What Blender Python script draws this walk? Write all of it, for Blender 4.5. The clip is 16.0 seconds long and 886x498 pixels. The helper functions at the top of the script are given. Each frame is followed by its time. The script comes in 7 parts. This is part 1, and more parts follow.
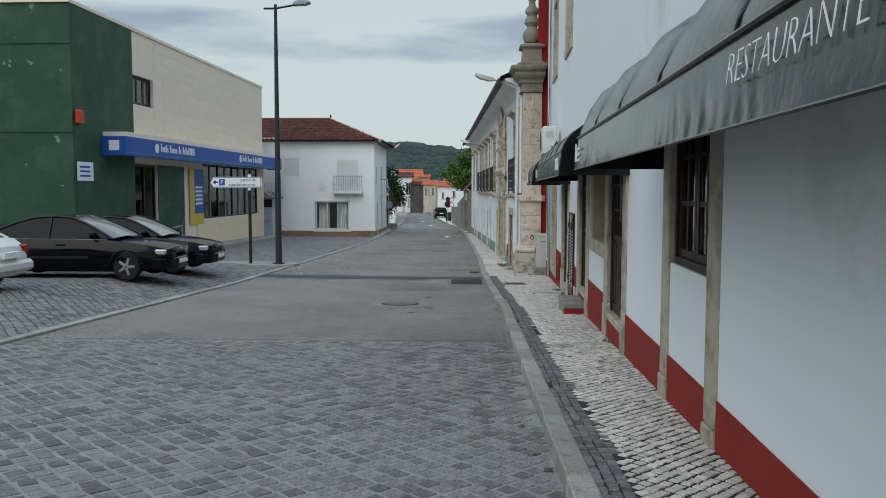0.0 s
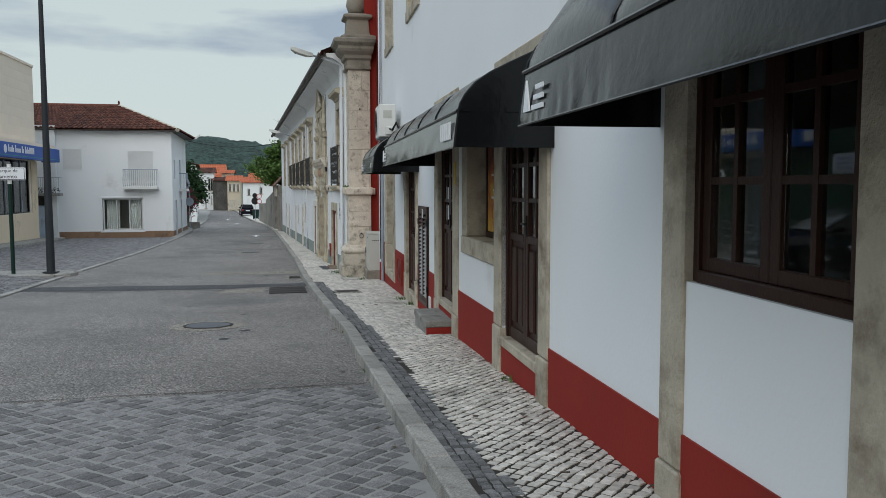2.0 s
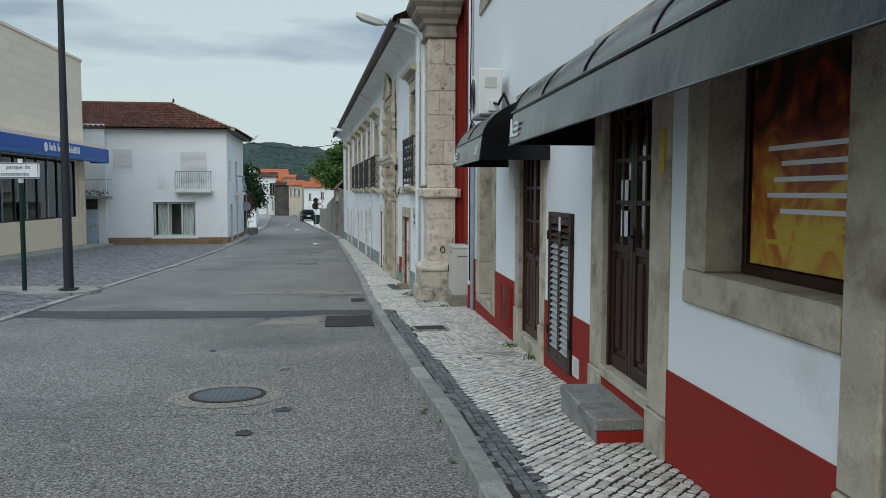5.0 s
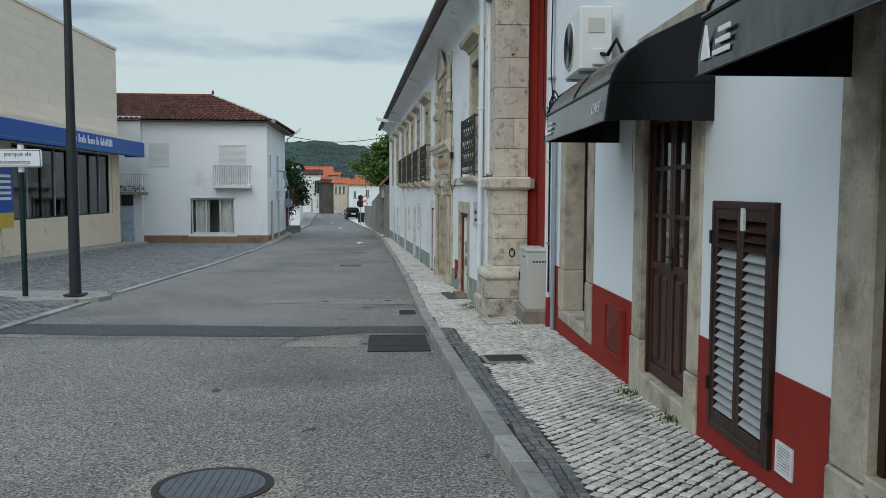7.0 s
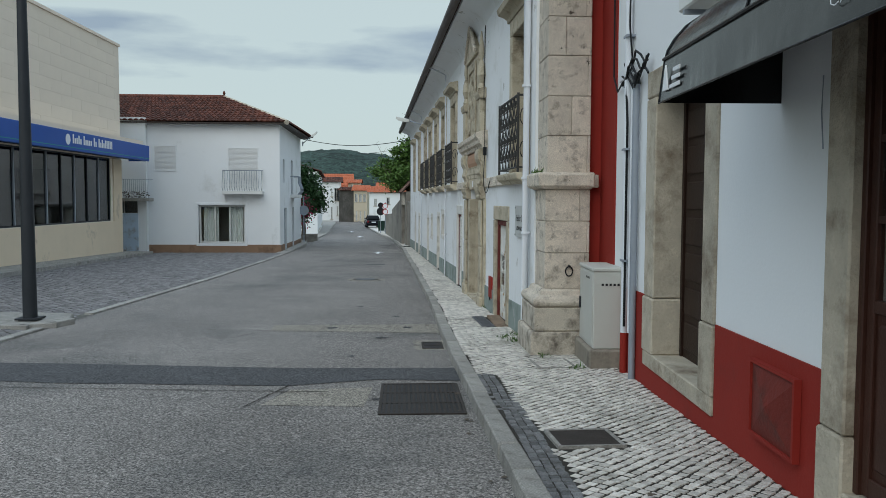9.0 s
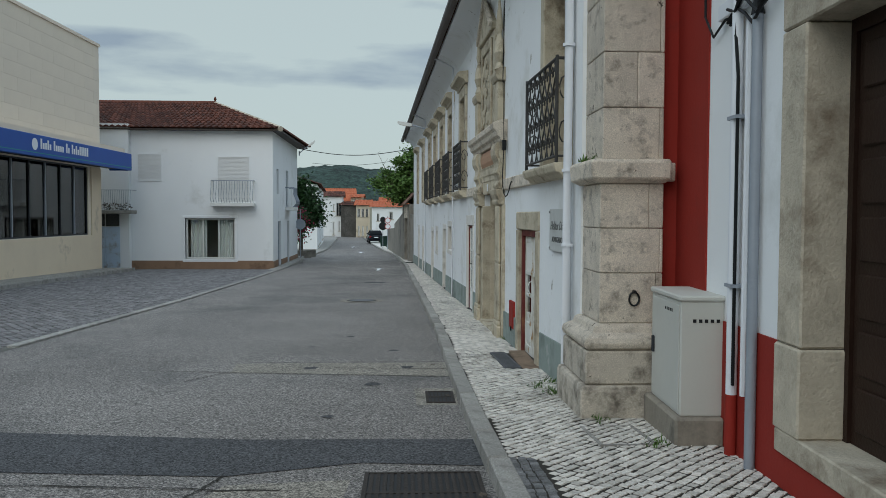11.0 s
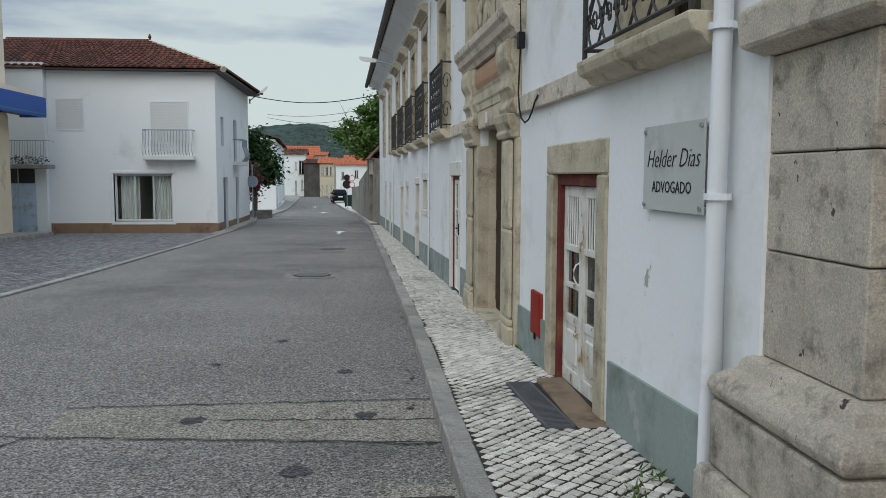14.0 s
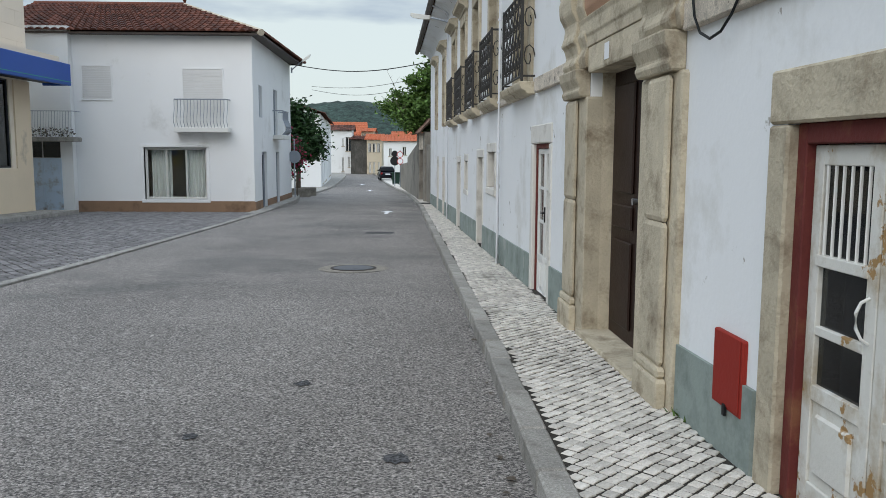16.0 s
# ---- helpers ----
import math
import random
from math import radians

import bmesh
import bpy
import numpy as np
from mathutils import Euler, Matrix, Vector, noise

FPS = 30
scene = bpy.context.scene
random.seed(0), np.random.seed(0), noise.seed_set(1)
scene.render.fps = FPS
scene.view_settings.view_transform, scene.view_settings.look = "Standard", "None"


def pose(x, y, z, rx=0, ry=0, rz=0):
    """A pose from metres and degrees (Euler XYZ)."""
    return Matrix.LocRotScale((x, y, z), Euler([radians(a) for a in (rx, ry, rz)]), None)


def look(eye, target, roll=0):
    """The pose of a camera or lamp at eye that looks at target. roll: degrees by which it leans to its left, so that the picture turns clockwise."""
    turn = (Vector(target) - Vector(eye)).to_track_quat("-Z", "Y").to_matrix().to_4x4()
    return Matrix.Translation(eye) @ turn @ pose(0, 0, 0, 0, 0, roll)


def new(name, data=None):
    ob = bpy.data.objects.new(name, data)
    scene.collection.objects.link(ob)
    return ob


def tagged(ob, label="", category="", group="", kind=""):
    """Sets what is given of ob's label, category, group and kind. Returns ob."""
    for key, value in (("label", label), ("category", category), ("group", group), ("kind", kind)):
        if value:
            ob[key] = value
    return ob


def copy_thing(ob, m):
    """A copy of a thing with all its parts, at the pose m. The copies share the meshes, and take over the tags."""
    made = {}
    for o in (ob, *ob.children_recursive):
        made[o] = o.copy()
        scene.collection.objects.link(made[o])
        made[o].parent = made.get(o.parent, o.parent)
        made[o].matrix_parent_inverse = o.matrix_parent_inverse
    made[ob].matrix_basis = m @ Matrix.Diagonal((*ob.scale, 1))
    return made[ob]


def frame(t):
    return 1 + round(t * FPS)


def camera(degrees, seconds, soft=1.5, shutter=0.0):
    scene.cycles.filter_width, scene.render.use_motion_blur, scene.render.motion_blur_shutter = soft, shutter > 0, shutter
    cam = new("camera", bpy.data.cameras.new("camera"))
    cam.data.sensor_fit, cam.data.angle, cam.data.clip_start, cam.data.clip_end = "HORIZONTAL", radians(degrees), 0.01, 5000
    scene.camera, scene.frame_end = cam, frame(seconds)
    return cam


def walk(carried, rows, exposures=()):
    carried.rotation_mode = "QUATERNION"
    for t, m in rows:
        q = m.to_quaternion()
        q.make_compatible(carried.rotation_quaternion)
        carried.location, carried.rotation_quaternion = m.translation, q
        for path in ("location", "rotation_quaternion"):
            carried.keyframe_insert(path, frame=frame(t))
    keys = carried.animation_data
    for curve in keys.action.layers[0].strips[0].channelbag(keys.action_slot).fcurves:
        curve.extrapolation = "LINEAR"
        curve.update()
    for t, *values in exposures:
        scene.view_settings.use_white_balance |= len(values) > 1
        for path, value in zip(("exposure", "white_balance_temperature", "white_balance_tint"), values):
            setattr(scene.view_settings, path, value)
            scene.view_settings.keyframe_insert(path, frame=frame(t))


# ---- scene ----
cam = camera(57.4, 16.0, soft=0.85)
METRES, EYE, TILT, LEAN, TURN = 24.34, 1.56, 0.0, 0.0, 1.8
ROWS = [
    (0.0, 0.0, 0.0, 0.0, 0.01, -4.2, -0.08),
    (0.5, -0.0055, 0.0321, -0.0012, -5.87, -4.36, 0.03),
    (1.0, -0.0072, 0.0632, -0.0027, -9.95, -4.48, 0.1),
    (1.5, -0.0068, 0.0947, -0.0037, -12.24, -4.52, 0.12),
    (2.0, -0.0087, 0.1252, -0.0052, -13.55, -4.44, 0.11),
    (2.5, -0.0074, 0.1567, -0.0058, -13.22, -4.37, 0.11),
    (3.0, -0.0061, 0.1873, -0.0065, -12.63, -4.32, 0.07),
    (3.5, -0.0038, 0.2179, -0.0068, -12.39, -4.26, 0.04),
    (4.0, -0.0032, 0.2494, -0.0076, -11.52, -4.13, -0.01),
    (6.5, 0.0031, 0.405, -0.0138, -6.78, -4.05, -0.21),
    (7.0, 0.0023, 0.4354, -0.0157, -6.15, -4.1, -0.22),
    (7.5, 0.0036, 0.4689, -0.0185, -4.88, -4.15, -0.23),
    (8.0, 0.0045, 0.4985, -0.0187, -4.57, -4.11, -0.25),
    (8.5, 0.0061, 0.53, -0.0191, -4.65, -3.87, -0.23),
    (11.0, 0.0146, 0.6828, -0.0268, -4.38, -2.38, -0.23),
    (11.5, 0.0151, 0.7138, -0.0278, -1.58, -2.69, -0.27),
    (12.0, 0.0198, 0.7436, -0.0298, -0.23, -3.76, -0.21),
    (12.5, 0.0216, 0.7767, -0.031, -0.68, -4.55, -0.15),
    (13.0, 0.0235, 0.8082, -0.0321, -3.05, -5.02, -0.14),
    (13.5, 0.0234, 0.8398, -0.0338, -4.75, -5.22, -0.14),
    (14.0, 0.0238, 0.8706, -0.035, -6.7, -5.21, -0.14),
    (14.5, 0.0238, 0.9021, -0.0371, -7.17, -5.27, -0.19),
    (15.0, 0.0251, 0.935, -0.038, -7.52, -6.66, -0.14),
    (15.5, 0.0235, 0.9658, -0.0381, -6.78, -6.94, -0.23),
    (16.0, 0.0221, 0.9971, -0.0401, -3.38, -6.77, -0.27),
]
walk(cam, [(t, pose(0, 0, EYE, TILT, LEAN, TURN) @ pose(METRES * x, METRES * y, METRES * z, 90 + pitch, roll, yaw)) for t, x, y, z, yaw, pitch, roll in ROWS],
     [(0.0, 0.06, 6500, 7), (1.5, 0.08, 6700, 9), (3.0, 0.06, 6450, 6), (4.0, 0.08, 6400, 5), (8.5, 0.06, 6400, 5), (11.0, -0.12, 6450, 5), (12.0, -0.08, 6450, 6), (13.5, 0.08, 6750, 9), (14.5, 0.08, 6500, 8), (15.0, 0.07, 6550, 9), (15.5, 0.2, 6600, 10), (16.0, 0.36, 6650, 10)])

# ---------- world, sun, exposure ----------
SUN_EL, SUN_AZ = radians(38), radians(202)          # azimuth clockwise from +y: behind the walker, a little to the left
world = bpy.data.worlds.new("overcast_evening")
scene.world = world
world.use_nodes = True
wn, wl = world.node_tree.nodes, world.node_tree.links
wn.clear()
w_out = wn.new("ShaderNodeOutputWorld")
w_bg = wn.new("ShaderNodeBackground")
w_bg.inputs["Strength"].default_value = 0.1
w_sky = wn.new("ShaderNodeTexSky")
w_sky.sky_type = "NISHITA"
w_sky.sun_disc = False
w_sky.sun_elevation, w_sky.sun_rotation = SUN_EL, SUN_AZ
w_sky.air_density, w_sky.dust_density = 1.0, 2.0
w_co = wn.new("ShaderNodeTexCoord")
w_map = wn.new("ShaderNodeMapping")
w_map.inputs["Location"].default_value = (0.35, 0.2, 0.47)
w_map.inputs["Scale"].default_value = (1.9, 1.9, 9.0)
w_no = wn.new("ShaderNodeTexNoise")
w_no.inputs["Scale"].default_value, w_no.inputs["Detail"].default_value = 1.25, 7
w_no.inputs["Roughness"].default_value = 0.52
w_rmp = wn.new("ShaderNodeValToRGB")
w_rmp.color_ramp.elements[0].position, w_rmp.color_ramp.elements[0].color = 0.44, (5.9, 6.75, 6.9, 1)
w_rmp.color_ramp.elements[1].position, w_rmp.color_ramp.elements[1].color = 0.57, (3.3, 4.0, 4.9, 1)
# overhead the cloud deck is brighter than near the horizon
w_sep = wn.new("ShaderNodeSeparateXYZ")
w_up = wn.new("ShaderNodeMapRange")
w_up.inputs["From Min"].default_value, w_up.inputs["From Max"].default_value = 0.30, 0.8
w_up.inputs["To Min"].default_value, w_up.inputs["To Max"].default_value = 1.0, 3.0
w_mul = wn.new("ShaderNodeVectorMath")
w_mul.operation = "SCALE"
w_mix = wn.new("ShaderNodeMix")
w_mix.data_type = "RGBA"
w_mix.inputs["Factor"].default_value = 0.86
wl.new(w_co.outputs["Generated"], w_map.inputs["Vector"])
wl.new(w_map.outputs["Vector"], w_no.inputs["Vector"])
# a long bank of cloud stands some ten degrees up, with clearer sky under it
w_low = wn.new("ShaderNodeValToRGB")
w_low.color_ramp.interpolation = "EASE"
for pos, v in ((0.0, 0.22), (0.12, 0.30), (0.145, 0.46), (0.165, 0.60), (0.195, 0.60), (0.215, 0.44), (0.30, 0.50), (1.0, 0.50)):
    el = w_low.color_ramp.elements.new(pos)
    el.color = (v, v, v, 1)
w_shift = wn.new("ShaderNodeMath")
w_shift.operation = "SUBTRACT"
w_shift.inputs[1].default_value = 0.5
w_add = wn.new("ShaderNodeMath")
w_add.operation = "ADD"
wl.new(w_no.outputs["Fac"], w_add.inputs[0])
wl.new(w_low.outputs["Color"], w_shift.inputs[0])
wl.new(w_shift.outputs[0], w_add.inputs[1])
wl.new(w_add.outputs[0], w_rmp.inputs["Fac"])
wl.new(w_co.outputs["Generated"], w_sep.inputs["Vector"])
wl.new(w_sep.outputs["Z"], w_up.inputs["Value"])
wl.new(w_sep.outputs["Z"], w_low.inputs["Fac"])
wl.new(w_rmp.outputs["Color"], w_mul.inputs[0])
wl.new(w_up.outputs["Result"], w_mul.inputs["Scale"])
wl.new(w_sky.outputs["Color"], w_mix.inputs["A"])
wl.new(w_mul.outputs["Vector"], w_mix.inputs["B"])
wl.new(w_mix.outputs["Result"], w_bg.inputs["Color"])
wl.new(w_bg.outputs["Background"], w_out.inputs["Surface"])

sun_data = bpy.data.lights.new("sun", "SUN")
sun_data.energy, sun_data.angle, sun_data.color = 1.0, radians(50), (1.0, 0.97, 0.93)
sun = new("sun", sun_data)
sun.matrix_basis = look((0, 0, 40), (-40 * math.sin(SUN_AZ) / math.tan(SUN_EL), -40 * math.cos(SUN_AZ) / math.tan(SUN_EL), 0))


# ---------- materials ----------
def mat(name, col, rough=0.7, var=0.15, scale=3.0, fine=60.0, bump=0.15, metal=0.0, dark=None, dirt=0.0, dirt_scale=0.8,
        island=0.0, speck=0.0, spec=0.25, chips=0.0, flakes=None, bump_dist=0.01):
    """A procedural surface: broad stains, fine grain, relief, and a shift for each piece."""
    m = bpy.data.materials.new(name)
    m.use_nodes = True
    n, k = m.node_tree.nodes, m.node_tree.links
    b = n["Principled BSDF"]
    b.inputs["Roughness"].default_value, b.inputs["Metallic"].default_value = rough, metal
    b.inputs["Specular IOR Level"].default_value = spec
    co = n.new("ShaderNodeTexCoord")

    def noise_tex(s, d=4, r=0.55):
        t = n.new("ShaderNodeTexNoise")
        t.inputs["Scale"].default_value, t.inputs["Detail"].default_value, t.inputs["Roughness"].default_value = s, d, r
        k.new(co.outputs["Object"], t.inputs["Vector"])
        return t

    def blend(a, c, f, kind="MIX"):
        x = n.new("ShaderNodeMix")
        x.data_type, x.blend_type = "RGBA", kind
        for sock, val in (("A", a), ("B", c), ("Factor", f)):
            if hasattr(val, "is_output"):
                k.new(val, x.inputs[sock])
            else:
                x.inputs[sock].default_value = val
        return x.outputs["Result"]

    def ramp(src, lo, hi):
        r = n.new("ShaderNodeMapRange")
        r.inputs["From Min"].default_value, r.inputs["From Max"].default_value = lo, hi
        k.new(src, r.inputs["Value"])
        return r.outputs["Result"]

    c0 = (*col, 1)
    lo = (*[c * (1 - var) for c in col], 1)
    hi = (*[min(1, c * (1 + var)) for c in col], 1)
    big, small = noise_tex(scale), noise_tex(fine, 6 if speck else 3, 0.78 if speck else 0.6)
    out = blend(lo, hi, ramp(big.outputs["Fac"], 0.3, 0.7))
    out = blend(out, c0, ramp(small.outputs["Fac"], 0.35, 0.65)) if not speck else blend(
        blend(out, (*[c * (1 - speck) for c in col], 1), ramp(small.outputs["Fac"], 0.52, 0.36)), (*[min(1, c * (1 + 1.6 * speck)) for c in col], 1), ramp(small.outputs["Fac"], 0.54, 0.70))
    if dirt:
        dc = (*(dark or [c * 0.35 for c in col]), 1)
        d = noise_tex(dirt_scale, 9, 0.68)
        out = blend(out, dc, ramp(d.outputs["Fac"], 0.60 - 0.22 * dirt, 0.80 - 0.18 * dirt))
    if flakes:
        fs, fl, fc = flakes
        d = noise_tex(fs, 8, 0.6)
        out = blend(out, (*fc, 1), ramp(d.outputs["Fac"], fl, fl + 0.02))
    if chips:
        vo = n.new("ShaderNodeTexVoronoi")
        vo.inputs["Scale"].default_value = chips
        k.new(co.outputs["Object"], vo.inputs["Vector"])
        sp = n.new("ShaderNodeSeparateColor")
        k.new(vo.outputs["Color"], sp.inputs["Color"])
        cr = n.new("ShaderNodeMapRange")
        cr.inputs["To Min"].default_value, cr.inputs["To Max"].default_value = 0.3, 1.85
        k.new(sp.outputs[0], cr.inputs["Value"])
        cm = n.new("ShaderNodeVectorMath")
        cm.operation = "SCALE"
        k.new(out, cm.inputs[0])
        k.new(cr.outputs["Result"], cm.inputs["Scale"])
        out = cm.outputs["Vector"]
    if island:
        g, o = n.new("ShaderNodeNewGeometry"), n.new("ShaderNodeObjectInfo")
        s = n.new("ShaderNodeMath")
        s.operation = "ADD"
        k.new(g.outputs["Random Per Island"], s.inputs[0])
        k.new(o.outputs["Random"], s.inputs[1])
        f = n.new("ShaderNodeMath")
        f.operation = "FRACT"
        k.new(s.outputs[0], f.inputs[0])
        v = n.new("ShaderNodeMapRange")
        v.inputs["To Min"].default_value, v.inputs["To Max"].default_value = 1 - island, 1 + island
        k.new(f.outputs[0], v.inputs["Value"])
        vm = n.new("ShaderNodeVectorMath")
        vm.operation = "SCALE"
        k.new(out, vm.inputs[0])
        k.new(v.outputs["Result"], vm.inputs["Scale"])
        out = vm.outputs["Vector"]
    k.new(out, b.inputs["Base Color"])
    if bump:
        bp = n.new("ShaderNodeBump")
        bp.inputs["Strength"].default_value, bp.inputs["Distance"].default_value = bump, bump_dist
        h = n.new("ShaderNodeMath")
        h.operation = "MULTIPLY_ADD"
        k.new(big.outputs["Fac"], h.inputs[0])
        h.inputs[1].default_value = 2.0
        k.new(small.outputs["Fac"], h.inputs[2])
        k.new(h.outputs[0], bp.inputs["Height"])
        k.new(bp.outputs["Normal"], b.inputs["Normal"])
    return m


def glass_mat(name, tint=(0.9, 0.95, 0.95), rough=0.02):
    m = bpy.data.materials.new(name)
    m.use_nodes = True
    b = m.node_tree.nodes["Principled BSDF"]
    b.inputs["Base Color"].default_value = (*tint, 1)
    b.inputs["Transmission Weight"].default_value = 1.0
    b.inputs["Roughness"].default_value, b.inputs["IOR"].default_value = rough, 1.45
    return m


ASPHALT = mat("asphalt", (0.205, 0.188, 0.172), 0.9, 0.18, 0.5, 48, 0.8, dark=(0.085, 0.084, 0.08), dirt=0.3, dirt_scale=0.35, speck=0.8, chips=85, spec=0.4)
ASPHALT_NEW = mat("newer_asphalt", (0.07, 0.07, 0.072), 0.9, 0.15, 0.8, 50, 0.6, speck=0.5, chips=80)
ASPHALT_OLD = mat("pale_asphalt", (0.255, 0.232, 0.195), 0.9, 0.16, 0.8, 50, 0.6, speck=0.5, dirt=0.3, chips=85)
EARTH = mat("joint_earth", (0.040, 0.036, 0.030), 0.95, 0.3, 4, 90, 0.6)
GRIT = mat("grey_joint_grit", (0.13, 0.125, 0.11), 0.95, 0.3, 3, 90, 0.5)
SAND = mat("pale_joint_sand", (0.27, 0.265, 0.25), 0.95, 0.2, 3, 90, 0.5)
SOIL = mat("far_ground", (0.09, 0.11, 0.06), 0.95, 0.4, 0.05, 3, 0.2)
COBBLE = mat("dark_cobble", (0.180, 0.172, 0.170), 0.7, 0.25, 9, 60, 0.6, island=0.35, speck=0.4)
COBBLE_BLUE = mat("basalt_cobble", (0.155, 0.155, 0.155), 0.7, 0.25, 9, 60, 0.5, island=0.35, speck=0.4)
LIMESTONE = mat("white_limestone", (0.60, 0.565, 0.51), 0.7, 0.2, 16, 70, 0.7, island=0.22, dirt=0.2, dirt_scale=1.2, dark=(0.2, 0.19, 0.16))
KERB = mat("granite_kerb", (0.34, 0.325, 0.295), 0.85, 0.22, 3, 60, 0.8, island=0.18, speck=0.4, dirt=0.42, dirt_scale=4.0, dark=(0.14, 0.13, 0.11))
WHITEWASH = mat("white_plaster", (0.80, 0.81, 0.81), 0.85, 0.03, 0.7, 35, 0.12, dirt=0.02, dirt_scale=0.45, dark=(0.55, 0.55, 0.52))
WHITE_OLD = mat("aged_white_plaster", (0.79, 0.80, 0.80), 0.88, 0.05, 0.6, 22, 0.2, dirt=0.3, dirt_scale=0.7, dark=(0.56, 0.55, 0.50), flakes=(3.2, 0.655, (0.40, 0.38, 0.34)))
RED = mat("red_paint", (0.265, 0.023, 0.015), 0.75, 0.12, 1.5, 40, 0.2, dirt=0.12, dirt_scale=2, dark=(0.2, 0.025, 0.018))
STONE = mat("worn_limestone", (0.47, 0.415, 0.325), 0.85, 0.3, 4.5, 40, 0.9, dirt=0.5, dirt_scale=2.4, dark=(0.19, 0.145, 0.10), island=0.1)
STONE_GREY = mat("weathered_ashlar", (0.70, 0.62, 0.515), 0.9, 0.14, 5.0, 110, 1.0, dirt=0.34, dirt_scale=7.0, dark=(0.17, 0.14, 0.105), speck=0.30, flakes=(11.0, 0.665, (0.11, 0.09, 0.07)), bump_dist=0.015, island=0.12)
STONE_BASE = mat("blackened_ashlar", (0.62, 0.555, 0.46), 0.92, 0.2, 4.0, 90, 1.0, dirt=0.75, dirt_scale=4.0, dark=(0.15, 0.13, 0.105), speck=0.3, flakes=(9.0, 0.66, (0.09, 0.08, 0.065)))
STONE_WARM = mat("ochre_limestone", (0.50, 0.44, 0.33), 0.85, 0.28, 4.0, 40, 0.9, dirt=0.45, dirt_scale=3.4, dark=(0.19, 0.145, 0.095), island=0.1)
CLADDING = mat("stone_cladding", (0.76, 0.66, 0.54), 0.75, 0.06, 0.8, 30, 0.1, island=0.025)
CREAM = mat("cream_stone_panel", (0.76, 0.63, 0.46), 0.75, 0.08, 0.8, 30, 0.15, dirt=0.15)
GREEN_TILE = mat("green_render", (0.022, 0.070, 0.040), 0.6, 0.3, 0.8, 25, 0.3, dirt=0.6, dirt_scale=0.9, dark=(0.05, 0.105, 0.065), flakes=(1.3, 0.655, (0.17, 0.22, 0.17)))
PLINTH = mat("grey_green_plinth", (0.265, 0.31, 0.285), 0.9, 0.2, 1.5, 30, 0.4, dirt=0.5, dirt_scale=2.2, dark=(0.15, 0.18, 0.16), flakes=(3.0, 0.61, (0.34, 0.36, 0.34)))
PLINTH_BROWN = mat("brown_plinth", (0.27, 0.17, 0.11), 0.85, 0.2, 1.5, 30, 0.3, dirt=0.2)
VINYL = mat("black_awning_vinyl", (0.005, 0.0055, 0.006), 0.20, 0.3, 2.5, 14, 0.10, spec=0.33, bump_dist=0.02)
WOOD = mat("dark_stained_wood", (0.034, 0.0135, 0.0085), 0.40, 0.3, 3, 50, 0.2)
WOOD_RED = mat("reddish_brown_wood", (0.052, 0.021, 0.014), 0.42, 0.3, 3, 50, 0.2)
CEMENT_RUST = mat("rust_stained_cement", (0.23, 0.165, 0.115), 0.9, 0.25, 4, 40, 0.5, dirt=0.4, dirt_scale=3)
WOOD_OLD = mat("old_brown_wood", (0.026, 0.0125, 0.008), 0.5, 0.3, 3, 45, 0.3)
GLASS = glass_mat("window_glass")
GLASS_DARK = glass_mat("smoked_glass", (0.16, 0.18, 0.19))
# near-black colour stands in for the shade of unlit rooms and recesses
INNER_SHADE = mat("inner_shade_black", (0.012, 0.012, 0.013), 0.9, 0.2, 1, 20, 0.0)
INNER = mat("interior_plaster", (0.42, 0.38, 0.30), 0.9, 0.1, 1, 20, 0.05)
IRON = mat("wrought_iron", (0.022, 0.023, 0.024), 0.55, 0.25, 6, 60, 0.2, metal=0.6)
IRON_RAIL = mat("weathered_railing_iron", (0.055, 0.053, 0.05), 0.6, 0.3, 6, 60, 0.2, metal=0.2)
STONE_DARK = mat("dark_weathered_stone", (0.27, 0.24, 0.195), 0.9, 0.25, 2.4, 30, 0.9, dirt=0.5, dirt_scale=2, dark=(0.10, 0.09, 0.075))
STONE_PALE = mat("pale_limewashed_stone", (0.68, 0.66, 0.61), 0.88, 0.1, 2.4, 30, 0.4, dirt=0.35, dirt_scale=2, dark=(0.36, 0.33, 0.28))
IRON_RUST = mat("rusty_cast_iron", (0.05, 0.042, 0.037), 0.75, 0.3, 6, 70, 0.4, metal=0.4)
IRON_GREY = mat("worn_grey_cast_iron", (0.115, 0.12, 0.13), 0.6, 0.2, 5, 60, 0.4, metal=0.3, dirt=0.3, dirt_scale=4)
POLE = mat("dark_grey_pole_paint", (0.028, 0.031, 0.035), 0.5, 0.15, 3, 50, 0.1)
GREEN_POLE = mat("dark_green_pole_paint", (0.008, 0.028, 0.02), 0.45, 0.15, 3, 50, 0.1)
GALV = mat("grey_conduit", (0.30, 0.33, 0.37), 0.5, 0.12, 3, 40, 0.1, metal=0.2)
WHITE_PVC = mat("white_painted_pipe", (0.72, 0.74, 0.77), 0.5, 0.05, 2, 40, 0.08, dirt=0.1)
WHITE_METAL = mat("white_enamel", (0.72, 0.72, 0.69), 0.4, 0.04, 2, 30, 0.05)
CABINET = mat("pale_grey_cabinet", (0.52, 0.515, 0.47), 0.55, 0.05, 2, 40, 0.08, dirt=0.1)
BLUE = mat("blue_fascia_panel", (0.018, 0.085, 0.36), 0.45, 0.08, 1, 20, 0.03)
GREEN_LINE = mat("green_stripe", (0.03, 0.30, 0.22), 0.5, 0.08, 1, 20, 0.03)
SIGN_WHITE = mat("sign_white", (0.76, 0.77, 0.78), 0.5, 0.04, 2, 30, 0.02)
